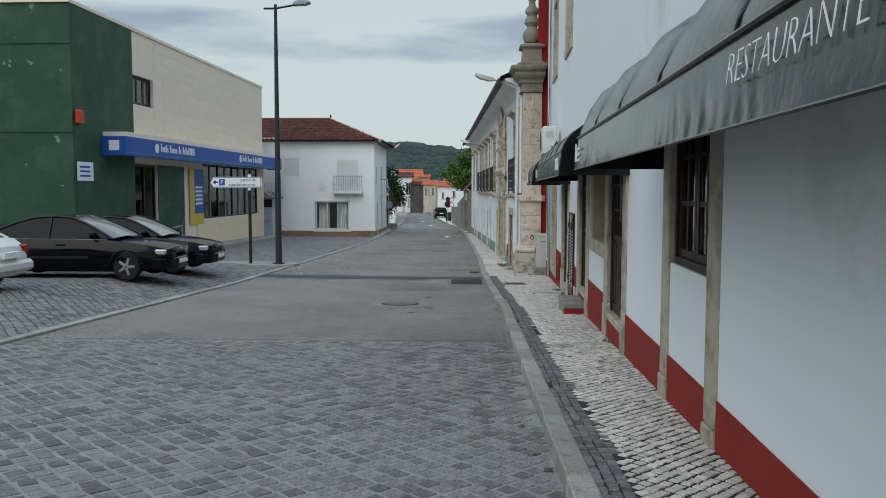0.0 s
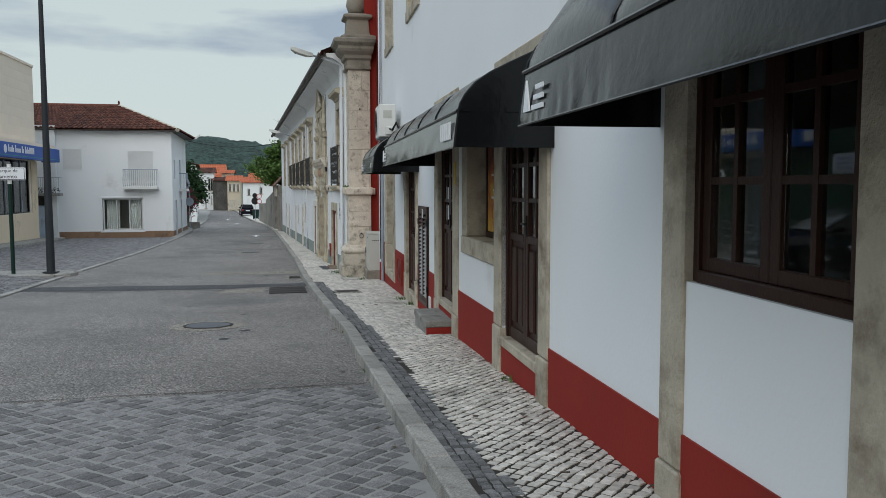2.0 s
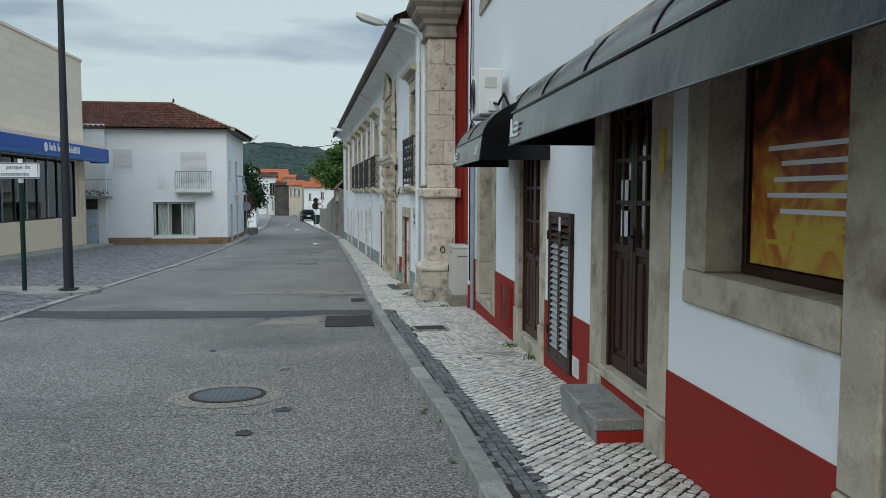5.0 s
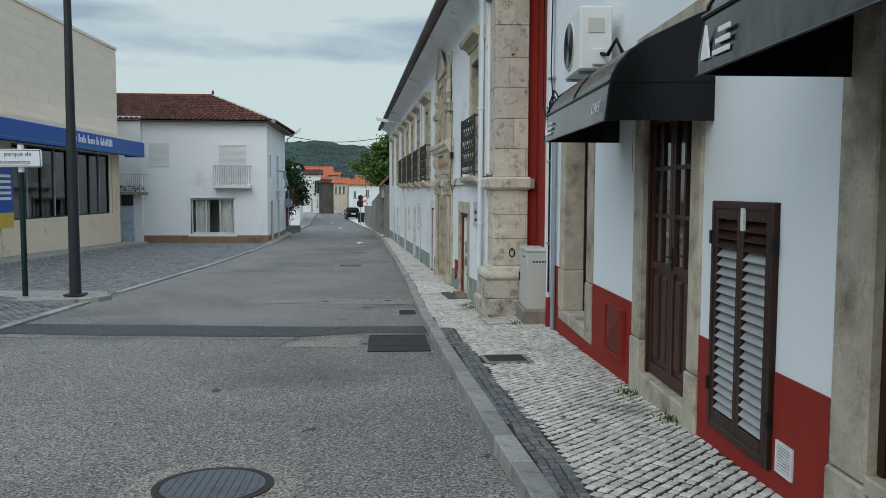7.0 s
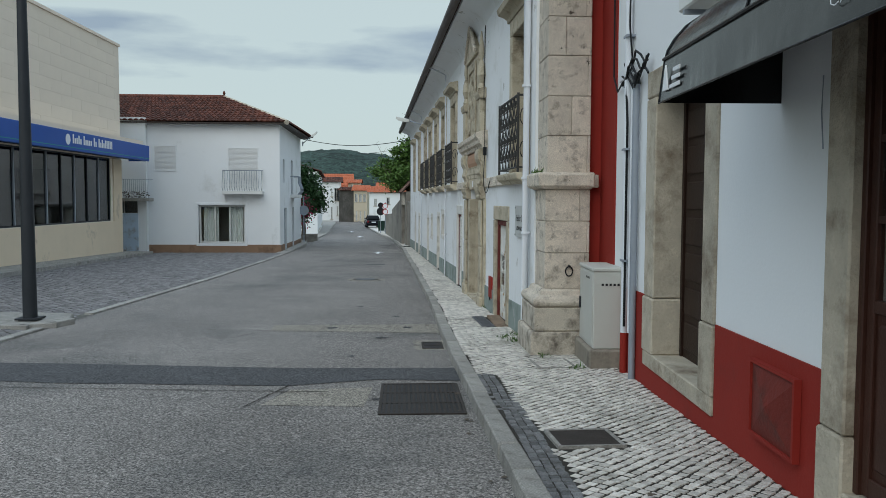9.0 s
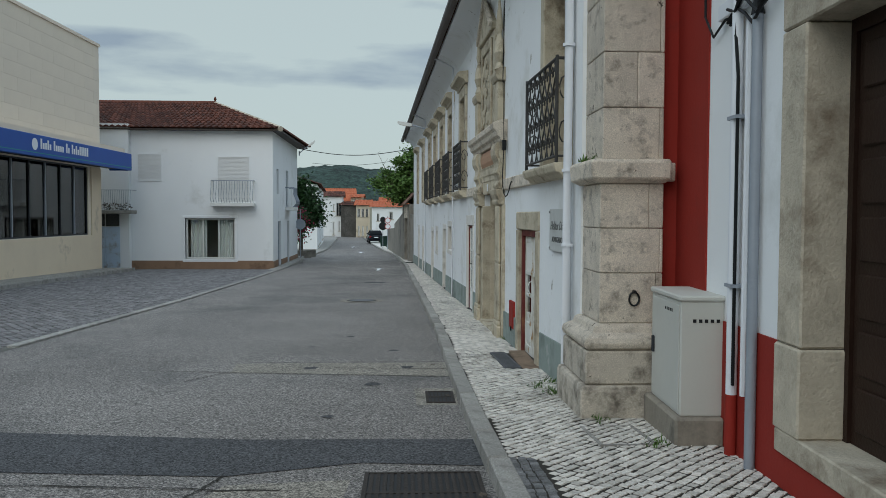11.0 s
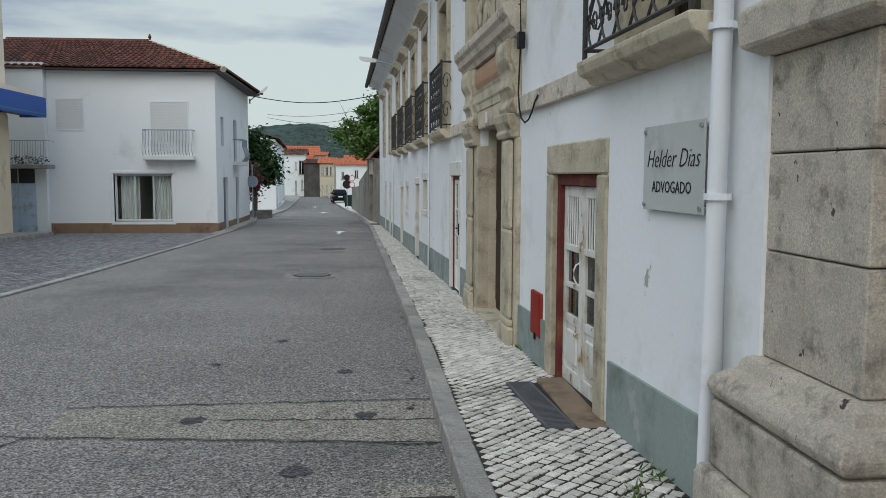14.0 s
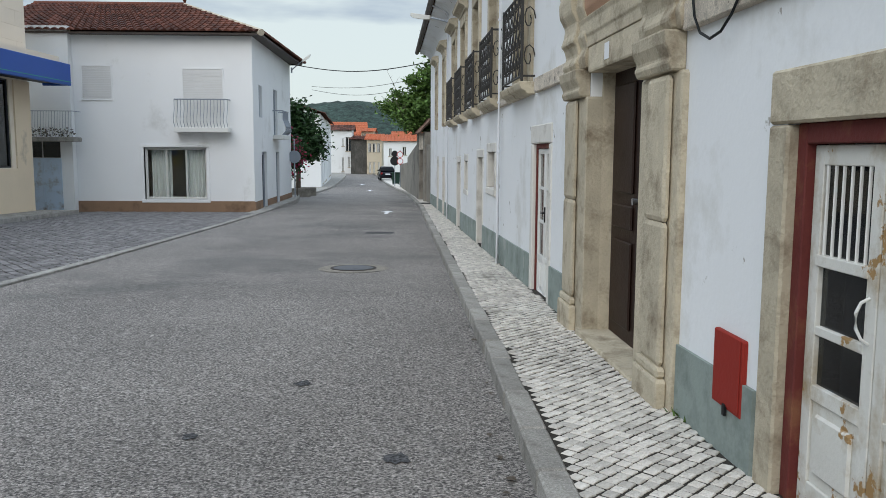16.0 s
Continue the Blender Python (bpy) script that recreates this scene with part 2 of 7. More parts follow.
# black for print, and for the painted shade in drain and vent openings
INK = mat("black_print_and_hole_shade", (0.015, 0.015, 0.016), 0.6, 0.1, 4, 40, 0.0)
YELLOW = mat("yellow_panel", (0.60, 0.42, 0.06), 0.5, 0.08, 2, 30, 0.02)
ROOF_TILE = mat("aged_clay_tile", (0.095, 0.034, 0.022), 0.85, 0.3, 2.2, 30, 0.4, dirt=0.35, dirt_scale=1.3, dark=(0.05, 0.028, 0.022), island=0.45)
ROOF_NEW = mat("orange_clay_tile", (0.46, 0.13, 0.06), 0.85, 0.2, 1.2, 20, 0.3, dirt=0.15)
ZINC = mat("brown_gutter", (0.07, 0.055, 0.048), 0.55, 0.2, 2, 30, 0.1)
LEAF = mat("green_leaf", (0.085, 0.155, 0.035), 0.6, 0.3, 2, 30, 0.0, island=0.45)
LEAF_DARK = mat("dark_green_leaf", (0.022, 0.055, 0.016), 0.55, 0.3, 2, 30, 0.0, island=0.45)
BARK = mat("grey_bark", (0.11, 0.09, 0.07), 0.9, 0.25, 5, 40, 0.5)
FOREST = mat("wooded_hillside", (0.034, 0.056, 0.046), 1.0, 0.5, 0.05, 0.30, 0.0, speck=0.7)
CAR_BLACK = mat("black_car_paint", (0.003, 0.0033, 0.0045), 0.08, 0.1, 1, 20, 0.0, spec=0.18)
CAR_NAVY = mat("navy_car_paint", (0.003, 0.0037, 0.007), 0.08, 0.1, 1, 20, 0.0, spec=0.18)
CAR_WHITE = mat("white_car_paint", (0.62, 0.62, 0.60), 0.3, 0.05, 1, 20, 0.0)
RUBBER = mat("tyre_rubber", (0.014, 0.014, 0.014), 0.85, 0.2, 8, 60, 0.2)
ALLOY = mat("alloy_rim", (0.45, 0.45, 0.46), 0.35, 0.08, 4, 40, 0.0, metal=0.9)
LENS = mat("headlamp_lens", (0.55, 0.58, 0.6), 0.12, 0.1, 6, 50, 0.0, metal=0.5)
TAIL = mat("red_tail_lens", (0.25, 0.012, 0.012), 0.25, 0.1, 6, 50, 0.0)


# ---------- building blocks ----------
class Mesh:
    """Collects vertices and faces."""

    def __init__(self):
        self.v, self.f = [], []

    def add(self, pts, faces):
        o = len(self.v)
        self.v += [tuple(p) for p in pts]
        self.f += [tuple(o + i for i in f) for f in faces]
        return self

    def box(self, x0, y0, z0, x1, y1, z1):
        return self.add([(x, y, z) for z in (z0, z1) for y in (y0, y1) for x in (x0, x1)],
                        [(0, 2, 3, 1), (4, 5, 7, 6), (0, 1, 5, 4), (2, 6, 7, 3), (0, 4, 6, 2), (1, 3, 7, 5)])

    def prism(self, prof, axis, lo, hi):
        """A closed outline drawn out along an axis. prof: pairs of the two other coordinates, in the order x, y, z."""
        def at(a, b, c):
            return {"x": (c, a, b), "y": (a, c, b), "z": (a, b, c)}[axis]
        n = len(prof)
        pts = [at(a, b, lo) for a, b in prof] + [at(a, b, hi) for a, b in prof]
        return self.add(pts, [tuple(range(n - 1, -1, -1)), tuple(range(n, 2 * n))] + [(i, (i + 1) % n, n + (i + 1) % n, n + i) for i in range(n)])

    def cyl(self, p0, p1, r0, r1=None, n=12, cap=True):
        r1 = r0 if r1 is None else r1
        p0, p1 = Vector(p0), Vector(p1)
        q = (p1 - p0).to_track_quat("Z", "Y")
        pts = []
        for p, r in ((p0, r0), (p1, r1)):
            pts += [p + q @ Vector((r * math.cos(2 * math.pi * i / n), r * math.sin(2 * math.pi * i / n), 0)) for i in range(n)]
        fs = [(i, (i + 1) % n, n + (i + 1) % n, n + i) for i in range(n)]
        if cap:
            fs += [tuple(range(n - 1, -1, -1)), tuple(range(n, 2 * n))]
        return self.add(pts, fs)

    def tube(self, pts, r, n=8):
        pts = [Vector(p) for p in pts]
        m = len(pts)
        v = []
        for i, p in enumerate(pts):
            d = pts[min(i + 1, m - 1)] - pts[max(i - 1, 0)]
            q = (d if d.length > 1e-6 else Vector((0, 0, 1))).to_track_quat("Z", "Y")
            v += [p + q @ Vector((r * math.cos(2 * math.pi * k / n), r * math.sin(2 * math.pi * k / n), 0)) for k in range(n)]
        fs = [(j * n + k, j * n + (k + 1) % n, (j + 1) * n + (k + 1) % n, (j + 1) * n + k) for j in range(m - 1) for k in range(n)]
        return self.add(v, fs + [tuple(range(n - 1, -1, -1)), tuple((m - 1) * n + k for k in range(n))])

    def lathe(self, prof, c=(0, 0, 0), n=20, square=False):
        """A turned shape: pairs of radius and height. square: four-sided."""
        n = 4 if square else n
        off, k = (math.pi / 4, 2 ** 0.5) if square else (0, 1)
        pts = [(c[0] + k * r * math.cos(off + 2 * math.pi * i / n), c[1] + k * r * math.sin(off + 2 * math.pi * i / n), c[2] + z) for r, z in prof for i in range(n)]
        fs = [(j * n + i, j * n + (i + 1) % n, (j + 1) * n + (i + 1) % n, (j + 1) * n + i) for j in range(len(prof) - 1) for i in range(n)]
        fs += [tuple(range(n - 1, -1, -1)), tuple(len(pts) - n + i for i in range(n))]
        return self.add(pts, fs)

    def grid(self, fn, us, vs):
        pts = [fn(u, v) for v in vs for u in us]
        w = len(us)
        return self.add(pts, [(j * w + i, j * w + i + 1, (j + 1) * w + i + 1, (j + 1) * w + i) for j in range(len(vs) - 1) for i in range(w - 1)])

    def data(self, name, material, bevel=0.0, smooth=False, normals=True):
        me = bpy.data.meshes.new(name)
        me.from_pydata(self.v, [], self.f)
        if normals or bevel:
            bm = bmesh.new()
            bm.from_mesh(me)
            if normals:
                bmesh.ops.recalc_face_normals(bm, faces=bm.faces)
            if bevel:
                es = [e for e in bm.edges if len(e.link_faces) == 2 and e.calc_face_angle(0) > 0.6]
                bmesh.ops.bevel(bm, geom=es, offset=bevel, segments=1, affect="EDGES", clamp_overlap=True)
            bm.to_mesh(me)
            bm.free()
        me.materials.append(material)
        if smooth:
            me.polygons.foreach_set("use_smooth", [True] * len(me.polygons))
            me.set_sharp_from_angle(angle=radians(40))
        return me


def part(name, g, material, parent, label="", bevel=0.0, smooth=False, m=None, normals=True):
    ob = new(name, g if isinstance(g, bpy.types.Mesh) else g.data(name, material, bevel, smooth, normals))
    ob.parent = parent
    if m is not None:
        ob.matrix_basis = m
    return tagged(ob, label) if label else ob


def thing(name, m, label, category, group="", kind=""):
    return_ob = new(name)
    return_ob.matrix_basis = m
    return_ob.empty_display_size = 0.1
    return tagged(return_ob, label, category, group, kind)


def setting(name, g, material, label, m=None, bevel=0.0, smooth=False, category="", normals=True):
    ob = new(name, g.data(name, material, bevel, smooth, normals))
    if m is not None:
        ob.matrix_basis = m
    return tagged(ob, label, category or name.rstrip("_0123456789").replace("_", " "), kind="structure")


def lettering(text, size, depth=0.002, shear=0.0, spacing=1.0, thin=0.0):
    """A mesh of the words, lying in x and y, centred."""
    cu = bpy.data.curves.new("lettering", "FONT")
    cu.body, cu.size, cu.extrude, cu.shear, cu.space_character = text, size, depth, shear, spacing
    cu.offset = -thin
    cu.align_x, cu.align_y, cu.resolution_u = "CENTER", "CENTER", 2
    ob = new("lettering", cu)
    bpy.context.view_layer.update()
    me = bpy.data.meshes.new_from_object(ob.evaluated_get(bpy.context.evaluated_depsgraph_get()))
    bpy.data.objects.remove(ob)
    return me


def pierced_wall(us, zs, holes, thick):
    """A wall in the plane x = 0, of thickness towards +x, over y and z, with openings (y0, y1, z0, z1) cut right through."""
    ys = sorted({us[0], us[1], *[v for h in holes for v in h[:2]]})
    hs = sorted({zs[0], zs[1], *[v for h in holes for v in h[2:]]})
    solid = {}
    for i in range(len(ys) - 1):
        for j in range(len(hs) - 1):
            cy, cz = (ys[i] + ys[i + 1]) / 2, (hs[j] + hs[j + 1]) / 2
            solid[i, j] = not any(a < cy < b and c < cz < d for a, b, c, d in holes)
    g = Mesh()
    for (i, j), s in solid.items():
        if not s:
            continue
        a, b, c, d = ys[i], ys[i + 1], hs[j], hs[j + 1]
        g.add([(0, a, c), (0, b, c), (0, b, d), (0, a, d)], [(0, 3, 2, 1)])
        g.add([(thick, a, c), (thick, b, c), (thick, b, d), (thick, a, d)], [(0, 1, 2, 3)])
        for (di, dj), (p, q) in {(-1, 0): ((a, c), (a, d)), (1, 0): ((b, c), (b, d)), (0, -1): ((a, c), (b, c)), (0, 1): ((a, d), (b, d))}.items():
            if not solid.get((i + di, j + dj), False):
                g.add([(0, *p), (thick, *p), (thick, *q), (0, *q)], [(0, 1, 2, 3)])
    return g


# ---------- the lie of the land ----------
FALL = ((-80, 3.4), (0, 0), (21, -0.905), (27.5, -1.09), (58, -1.68), (85, -2.2), (113, -2.5), (140, -2.42), (200, -2.2))


def road_z(y):
    return float(np.interp(y, [a for a, b in FALL], [b for a, b in FALL]))


def clamp01(v):
    return max(0.0, min(1.0, v))


def land_z(x, y):
    """Road level, and the car park that rises a little to its left."""
    return road_z(y) + 0.30 * clamp01((-6.3 - x) / 2.0) * clamp01((30 - y) / 6)


KERB_R = ((-30, 0.56), (10, 0.565), (14, 0.58), (17, 0.51), (20.4, 0.455), (24, 0.38), (31, 0.33), (57, -0.26), (75, -1.1), (94, -2.9), (112, -4.4), (120, -5.05), (131, -6.1), (150, -8.6))
KERB_L = ((-30, -5.6), (10.8, -5.95), (28.0, -6.05), (37.8, -5.75), (47.4, -5.75), (54, -5.85), (64, -6.15), (70, -6.6), (91, -7.35), (114, -8.9), (131, -9.85), (150, -12.5))
WALK = 0.13


def kerb_x(y):
    return float(np.interp(y, [a for a, b in KERB_R], [b for a, b in KERB_R]))


def kerb_left(y):
    return float(np.interp(y, [a for a, b in KERB_L], [b for a, b in KERB_L]))


M_REST = pose(1.397, 0, 0, 0, 0, -2.157)      # y along the restaurant wall, -x towards the street
M_PAL = pose(2.457, 0, 0, 0, 0, 2.164)        # the same for the manor


def rest_x(y):
    return 1.397 + 0.03766 * y


def pal_x(y):
    return 2.457 - 0.0378 * y


# ---------- ground, road, pavement ----------
g = Mesh()
xs = [-600, -300, -120, -60, -40, -30] + [v * 1.5 for v in range(-16, 10)] + [20, 40, 90, 250, 600]
ys = [-300, -120, -60, -30, -15] + [v * 1.5 for v in range(-6, 60)] + [95, 105, 115, 125, 140, 170, 250, 420, 700, 1100]
g.grid(lambda x, y: (x, y, land_z(x, y) - 0.2), xs, ys)
setting("ground", g, SOIL, "dull ground sheet under the town and fields", category="ground", normals=False)

ys = list(np.arange(-40, 152, 1.0))
g = Mesh()
g.grid(lambda u, y: (kerb_left(y) - 0.4 + u * (kerb_x(y) - kerb_left(y) + 0.8), y, road_z(y) + 0.004), [0, 0.25, 0.5, 0.75, 1], [10.55] + [y for y in ys if y >= 11])
setting("road", g, ASPHALT, "worn grey asphalt road running downhill", normals=False)

# cobbled crossing under the first steps: an earth bed, stones on it
g = Mesh()
g.grid(lambda x, y: (x, y, land_z(x, y) + 0.003), [-9, -8.3, -7.3, -6.3, -4, -2, 0, 0.75], [-40, -20, -10, -5, 0, 3, 6, 9, 10.6])
setting("cobble_bed", g, SAND, "pale sandy bed under the cobbled crossing", category="ground", normals=False)
# car park bed
g = Mesh()
g.grid(lambda x, y: (x, y, land_z(x, y) - 0.012), [-40, -24, -18, -14, -12, -10, -8.3, -7.3, -6.3], [10.6, 14, 18, 22, 24, 26, 28, 30, 34, 40, 46, 54.3])
g.grid(lambda x, y: (x, y, land_z(x, y) - 0.004), [-40, -24, -16, -9], [-40, -20, 0, 10.6])
g.grid(lambda u, y: (-6.3 + u * (kerb_left(y) + 6.3), y, road_z(y) + 0.008), [0, 1], [10.6, 14, 18, 22, 28, 34, 38, 44, 50, 54.3])
setting("car_park_bed", g, GRIT, "grey grit bed under the cobbled car park", category="ground", normals=False)
# pavement bed on the right
g = Mesh()
ys = [v * 1.0 for v in range(-14, 61)]
g.grid(lambda u, y: (kerb_x(y) + 0.014 + u * (2.7 - kerb_x(y)), y, road_z(y) + WALK - 0.0125), [0, 0.25, 0.5, 0.75, 1], ys)
pavement = setting("pavement", g, EARTH, "narrow sloping pavement of small white limestone setts with dark joints", normals=False)
g = Mesh()
ys = [60 + v * 2.0 for v in range(0, 36)]
g.grid(lambda u, y: (kerb_x(y) + 0.1 + u * 1.6, y, road_z(y) + WALK - 0.004), [0, 0.5, 1], ys)
setting("pavement_2", g, LIMESTONE, "pale pavement along the far garden wall", category="pavement", normals=False)

# tar patches, cement band
def patch(name, pts, material, label, lift):
    g = Mesh()
    g.add([(x, y, road_z(y) + lift) for x, y in pts], [tuple(range(len(pts)))])
    return setting(name, g, material, label, category="road patch", normals=False)


patch("road_patch_1", [(-6.3, 23.0), (-4.0, 22.55), (-1.45, 22.3), (-0.5, 22.62), (0.52, 22.5), (0.5, 23.3), (-1.5, 23.35), (-4.2, 23.75), (-6.3, 24.0)], ASPHALT_NEW, "dark asphalt trench repair across the road", 0.010)
patch("road_patch_2", [(-2.35, 26.75), (0.38, 26.4), (0.42, 27.5), (-2.42, 27.45)], ASPHALT_OLD, "pale cement trench repair across the road", 0.009)
patch("road_patch_3", [(-1.6, 21.4), (-0.6, 21.3), (-0.55, 22.2), (-1.4, 22.1)], ASPHALT_OLD, "pale asphalt patch by the grating", 0.008)
patch("road_patch_4", [(-3.2, 14.9), (-0.75, 14.75), (-0.7, 16.6), (-2.0, 16.5)], ASPHALT, "worn asphalt round the manhole", 0.007)
patch("road_patch_5", [(-1.6, 37.0), (-1.05, 36.9), (-1.05, 37.5), (-1.6, 37.6)], ASPHALT_OLD, "pale patch in the asphalt", 0.010)
patch("road_patch_6", [(-1.6, 44.2), (-0.9, 44.2), (-0.9, 44.8), (-1.6, 44.8)], ASPHALT_NEW, "dark patch in the asphalt", 0.010)
for i, (x, y, r) in enumerate([(-0.55, 25.9, 0.10), (-1.4, 27.05, 0.12), (-0.9, 24.2, 0.07), (-0.35, 28.6, 0.09), (-1.1, 30.2, 0.08), (-0.5, 21.6, 0.06), (-1.0, 14.1, 0.09), (-0.75, 14.9, 0.12), (-1.9, 18.6, 0.08), (-1.6, 29.0, 0.06), (-0.15, 27.1, 0.10)]):
    rnd = random.Random(i)
    patch("tar_spot_%d" % (i + 1), [(x + r * rnd.uniform(0.5, 1.1) * math.cos(a), y + 1.1 * r * rnd.uniform(0.5, 1.2) * math.sin(a)) for a in [k * 2 * math.pi / 15 for k in range(15)]], ASPHALT_NEW, "small black tar spot on the asphalt", 0.011)


# cracks along the old trench and kerb
rnd = random.Random(77)
for i, (x0, y0, x1, y1) in enumerate([(-2.4, 26.72, 0.36, 26.35), (-2.45, 27.5, 0.4, 27.55), (-1.2, 27.05, 0.36, 26.95), (-2.75, 26.1, -2.4, 26.75), (-3.4, 26.9, -2.4, 26.72), (-1.75, 21.3, -1.45, 22.3), (-6.0, 22.5, -1.0, 21.95), (-6.1, 10.62, 0.5, 10.66)]):
    n = 24
    line = [(x0 + (x1 - x0) * k / n + 0.03 * noise.noise((k * 0.9, i, 1)), y0 + (y1 - y0) * k / n + 0.05 * noise.noise((k * 0.7, i, 7))) for k in range(n + 1)]
    g = Mesh()
    w = [0.006 + 0.010 * abs(noise.noise((k * 0.8, i, 3))) for k in range(n + 1)]
    dx, dy = (x1 - x0), (y1 - y0)
    ln = math.hypot(dx, dy)
    g.grid(lambda k, u: (line[k][0] - dy / ln * w[k] * u, line[k][1] + dx / ln * w[k] * u, road_z(line[k][1]) + 0.013), list(range(n + 1)), [-1, 1])
    setting("crack_%d" % (i + 1), g, EARTH, "thin dark crack in the asphalt", category="road crack", normals=False)


# road markings far down
def arrow(x, y, s=1.0):
    g = Mesh()
    shape = [(-0.07, -1.1), (0.07, -1.1), (0.07, 0.2), (0.28, 0.2), (0, 1.0), (-0.28, 0.2), (-0.07, 0.2)]
    g.add([(x + a * s, y + b * s, road_z(y + b * s) + 0.012) for a, b in shape], [tuple(range(7))])
    return tagged(new("road_arrow", g.data("road_arrow", SIGN_WHITE, normals=False)), "worn white arrow painted on the asphalt", "road marking", "road arrows")


arrow(-1.45, 54.0)
arrow(-3.9, 83.5, 1.3)
arrow(-5.6, 99.0, 1.3)

# ---------- the restaurant ----------
REST_H = 8.2
OPEN_R = [(5.39, 6.63, 0.97, 2.3), (9.11, 10.37, 0.02, 2.35), (10.64, 12.0, 0.86, 2.3), (12.9, 14.03, -0.10, 2.35), (15.0, 15.95, -0.42, 1.12),
          (16.43, 17.68, -0.44, 2.3), (19.93, 21.33, -0.44, 2.06), (16.1, 17.3, 4.5, 6.2), (20.0, 21.2, 4.5, 6.2), (9.2, 10.4, 4.5, 6.2), (5.4, 6.6, 4.5, 6.2)]
setting("wall_restaurant", pierced_wall((-14, 23.95), (-2.0, REST_H), [(a, b, c, d) if a == 15.0 else (a, b + 0.04, c - 0.04, d + 0.04) if a == 10.64 else (a - 0.04, b + (0.0 if a == 9.11 else 0.04), c - (0.0 if a == 5.39 and c < 1 else 0.04), d + 0.04) for a, b, c, d in OPEN_R], 0.45), WHITEWASH, "white plastered restaurant front with openings", M_REST, category="wall")
g = Mesh()
g.box(0.45, -14, -2, 12, -13.6, REST_H).box(11.6, -13.6, -2, 12, 23.6, REST_H).box(0.45, 23.6, -2, 12, 24.0, REST_H)
setting("wall_restaurant_rear", g, WHITEWASH, "white plastered rear and side walls of the restaurant", M_REST, category="wall")
g = Mesh()
g.box(0.45, -13.6, 2.9, 11.6, 23.6, 3.1)
setting("ceiling_restaurant", g, INNER, "plain ceiling over the dining rooms", M_REST, category="ceiling")
g = Mesh()
g.add([(0.46, -13.6, -0.1), (11.6, -13.6, -0.1), (11.6, 23.6, -0.5), (0.46, 23.6, -0.5)], [(0, 1, 2, 3)])
setting("floor_restaurant", g, STONE, "dim tiled floor inside the restaurant", M_REST, category="floor")
g = Mesh()
g.box(3.2, -13.6, -1.5, 3.4, 23.6, 2.9)
setting("wall_restaurant_inner", g, INNER, "cream partition wall inside the dining room", M_REST, category="wall")
g = Mesh()
g.prism([(-0.5, REST_H), (6, REST_H + 2.6), (12.5, REST_H), (12.5, REST_H + 0.15), (6, REST_H + 2.8), (-0.5, REST_H + 0.15)], "y", -14.4, 24.3)
setting("roof_restaurant", g, ROOF_TILE, "brown tiled roof over the restaurant", M_REST, category="roof")


def walk_z(y):
    return road_z(y) + WALK


# red dado, with a top that follows the slope; cut at the openings
CUTS = [(5.12, 5.39), (6.63, 6.87), (8.86, 10.64), (12.57, 14.37), (14.98, 15.97), (16.2, 17.95), (19.63, 21.67)]
dado = thing("dado", M_REST, "red painted dado along the foot of the white wall", "dado", kind="structure")
start = -14.0
for a, b in CUTS + [(24.0, 24.0)]:
    if a > start:
        g = Mesh()
        n = max(1, int((a - start) / 1.0))
        for i in range(n):
            p, q = start + (a - start) * i / n, start + (a - start) * (i + 1) / n
            tp, tq = 0.25 - 0.006 * p, 0.25 - 0.006 * q
            g.add([(-0.012, p, -2), (-0.012, q, -2), (-0.012, q, tq), (-0.012, p, tp), (0.02, p, tp), (0.02, q, tq)], [(0, 3, 2, 1), (3, 4, 5, 2)])
        part("dado_panel", g, RED, dado, normals=False)
    start = b
# red under the thresholds
for a, b, t in ((9.12, 10.36, -0.07), (12.9, 14.03, -0.19), (19.63, 21.67, -0.582)):
    part("dado_panel", Mesh().box(-0.012, a, -2, 0.03, b, t), RED, dado)
part("dado_panel", Mesh().box(-0.012, 14.98, -2, 0.03, 15.97, -0.425), RED, dado)
# the tall red strip beside the manor
g = Mesh()
g.box(-0.014, 23.08, -0.3, 0.02, 23.9, REST_H).box(-0.30, 23.9, -1.4, 0.02, 23.97, REST_H)
part("red_strip", g, RED, dado, "dark red strip from the dado up to the eaves")


def stone_frame(name, y0, y1, z0, z1, jr, jl, head=0.26, sill=None, base=None, m=M_REST, material=STONE, proud=0.025, foot=0.5, label="worn pale limestone surround of the opening", depth=0.3):
    """Jambs (jr at the lower y, jl at the higher), head and sill of dressed stone round an opening."""
    ob = thing(name, m, label, "door surround" if sill is None else "window surround", "stone surrounds")
    bottom = base if base is not None else z0
    for a, b in ((y0 - jr, y0), (y1, y1 + jl)):
        if b - a < 0.01:
            continue
        zz = [bottom, bottom + foot, z1] if foot else [bottom, z1]
        for i, (c, d) in enumerate(zip(zz, zz[1:])):
            e = 0.012 if (foot and i == 0) else 0.0
            part("jamb_block", Mesh().box(-proud - e, a - e, c, depth, b + e, d - 0.006), material, ob, bevel=0.012)
    if head:
        part("lintel", Mesh().box(-proud, y0 - jr, z1, depth, y1 + jl, z1 + head), material, ob, bevel=0.012)
    if sill:
        part("sill", Mesh().box(-proud - 0.012, y0 - jr, z0 - sill, depth, y1 + jl, z0), material, ob, bevel=0.012)
    return ob


def threshold(y0, y1, z, m=M_REST, h=0.09, material=STONE):
    ob = tagged(new("threshold", Mesh().box(-0.03, y0, z - h, 0.32, y1, z).data("threshold", material, 0.01)), "worn pale stone doorstep under the door", "threshold", "thresholds")
    ob.matrix_basis = m
    return ob


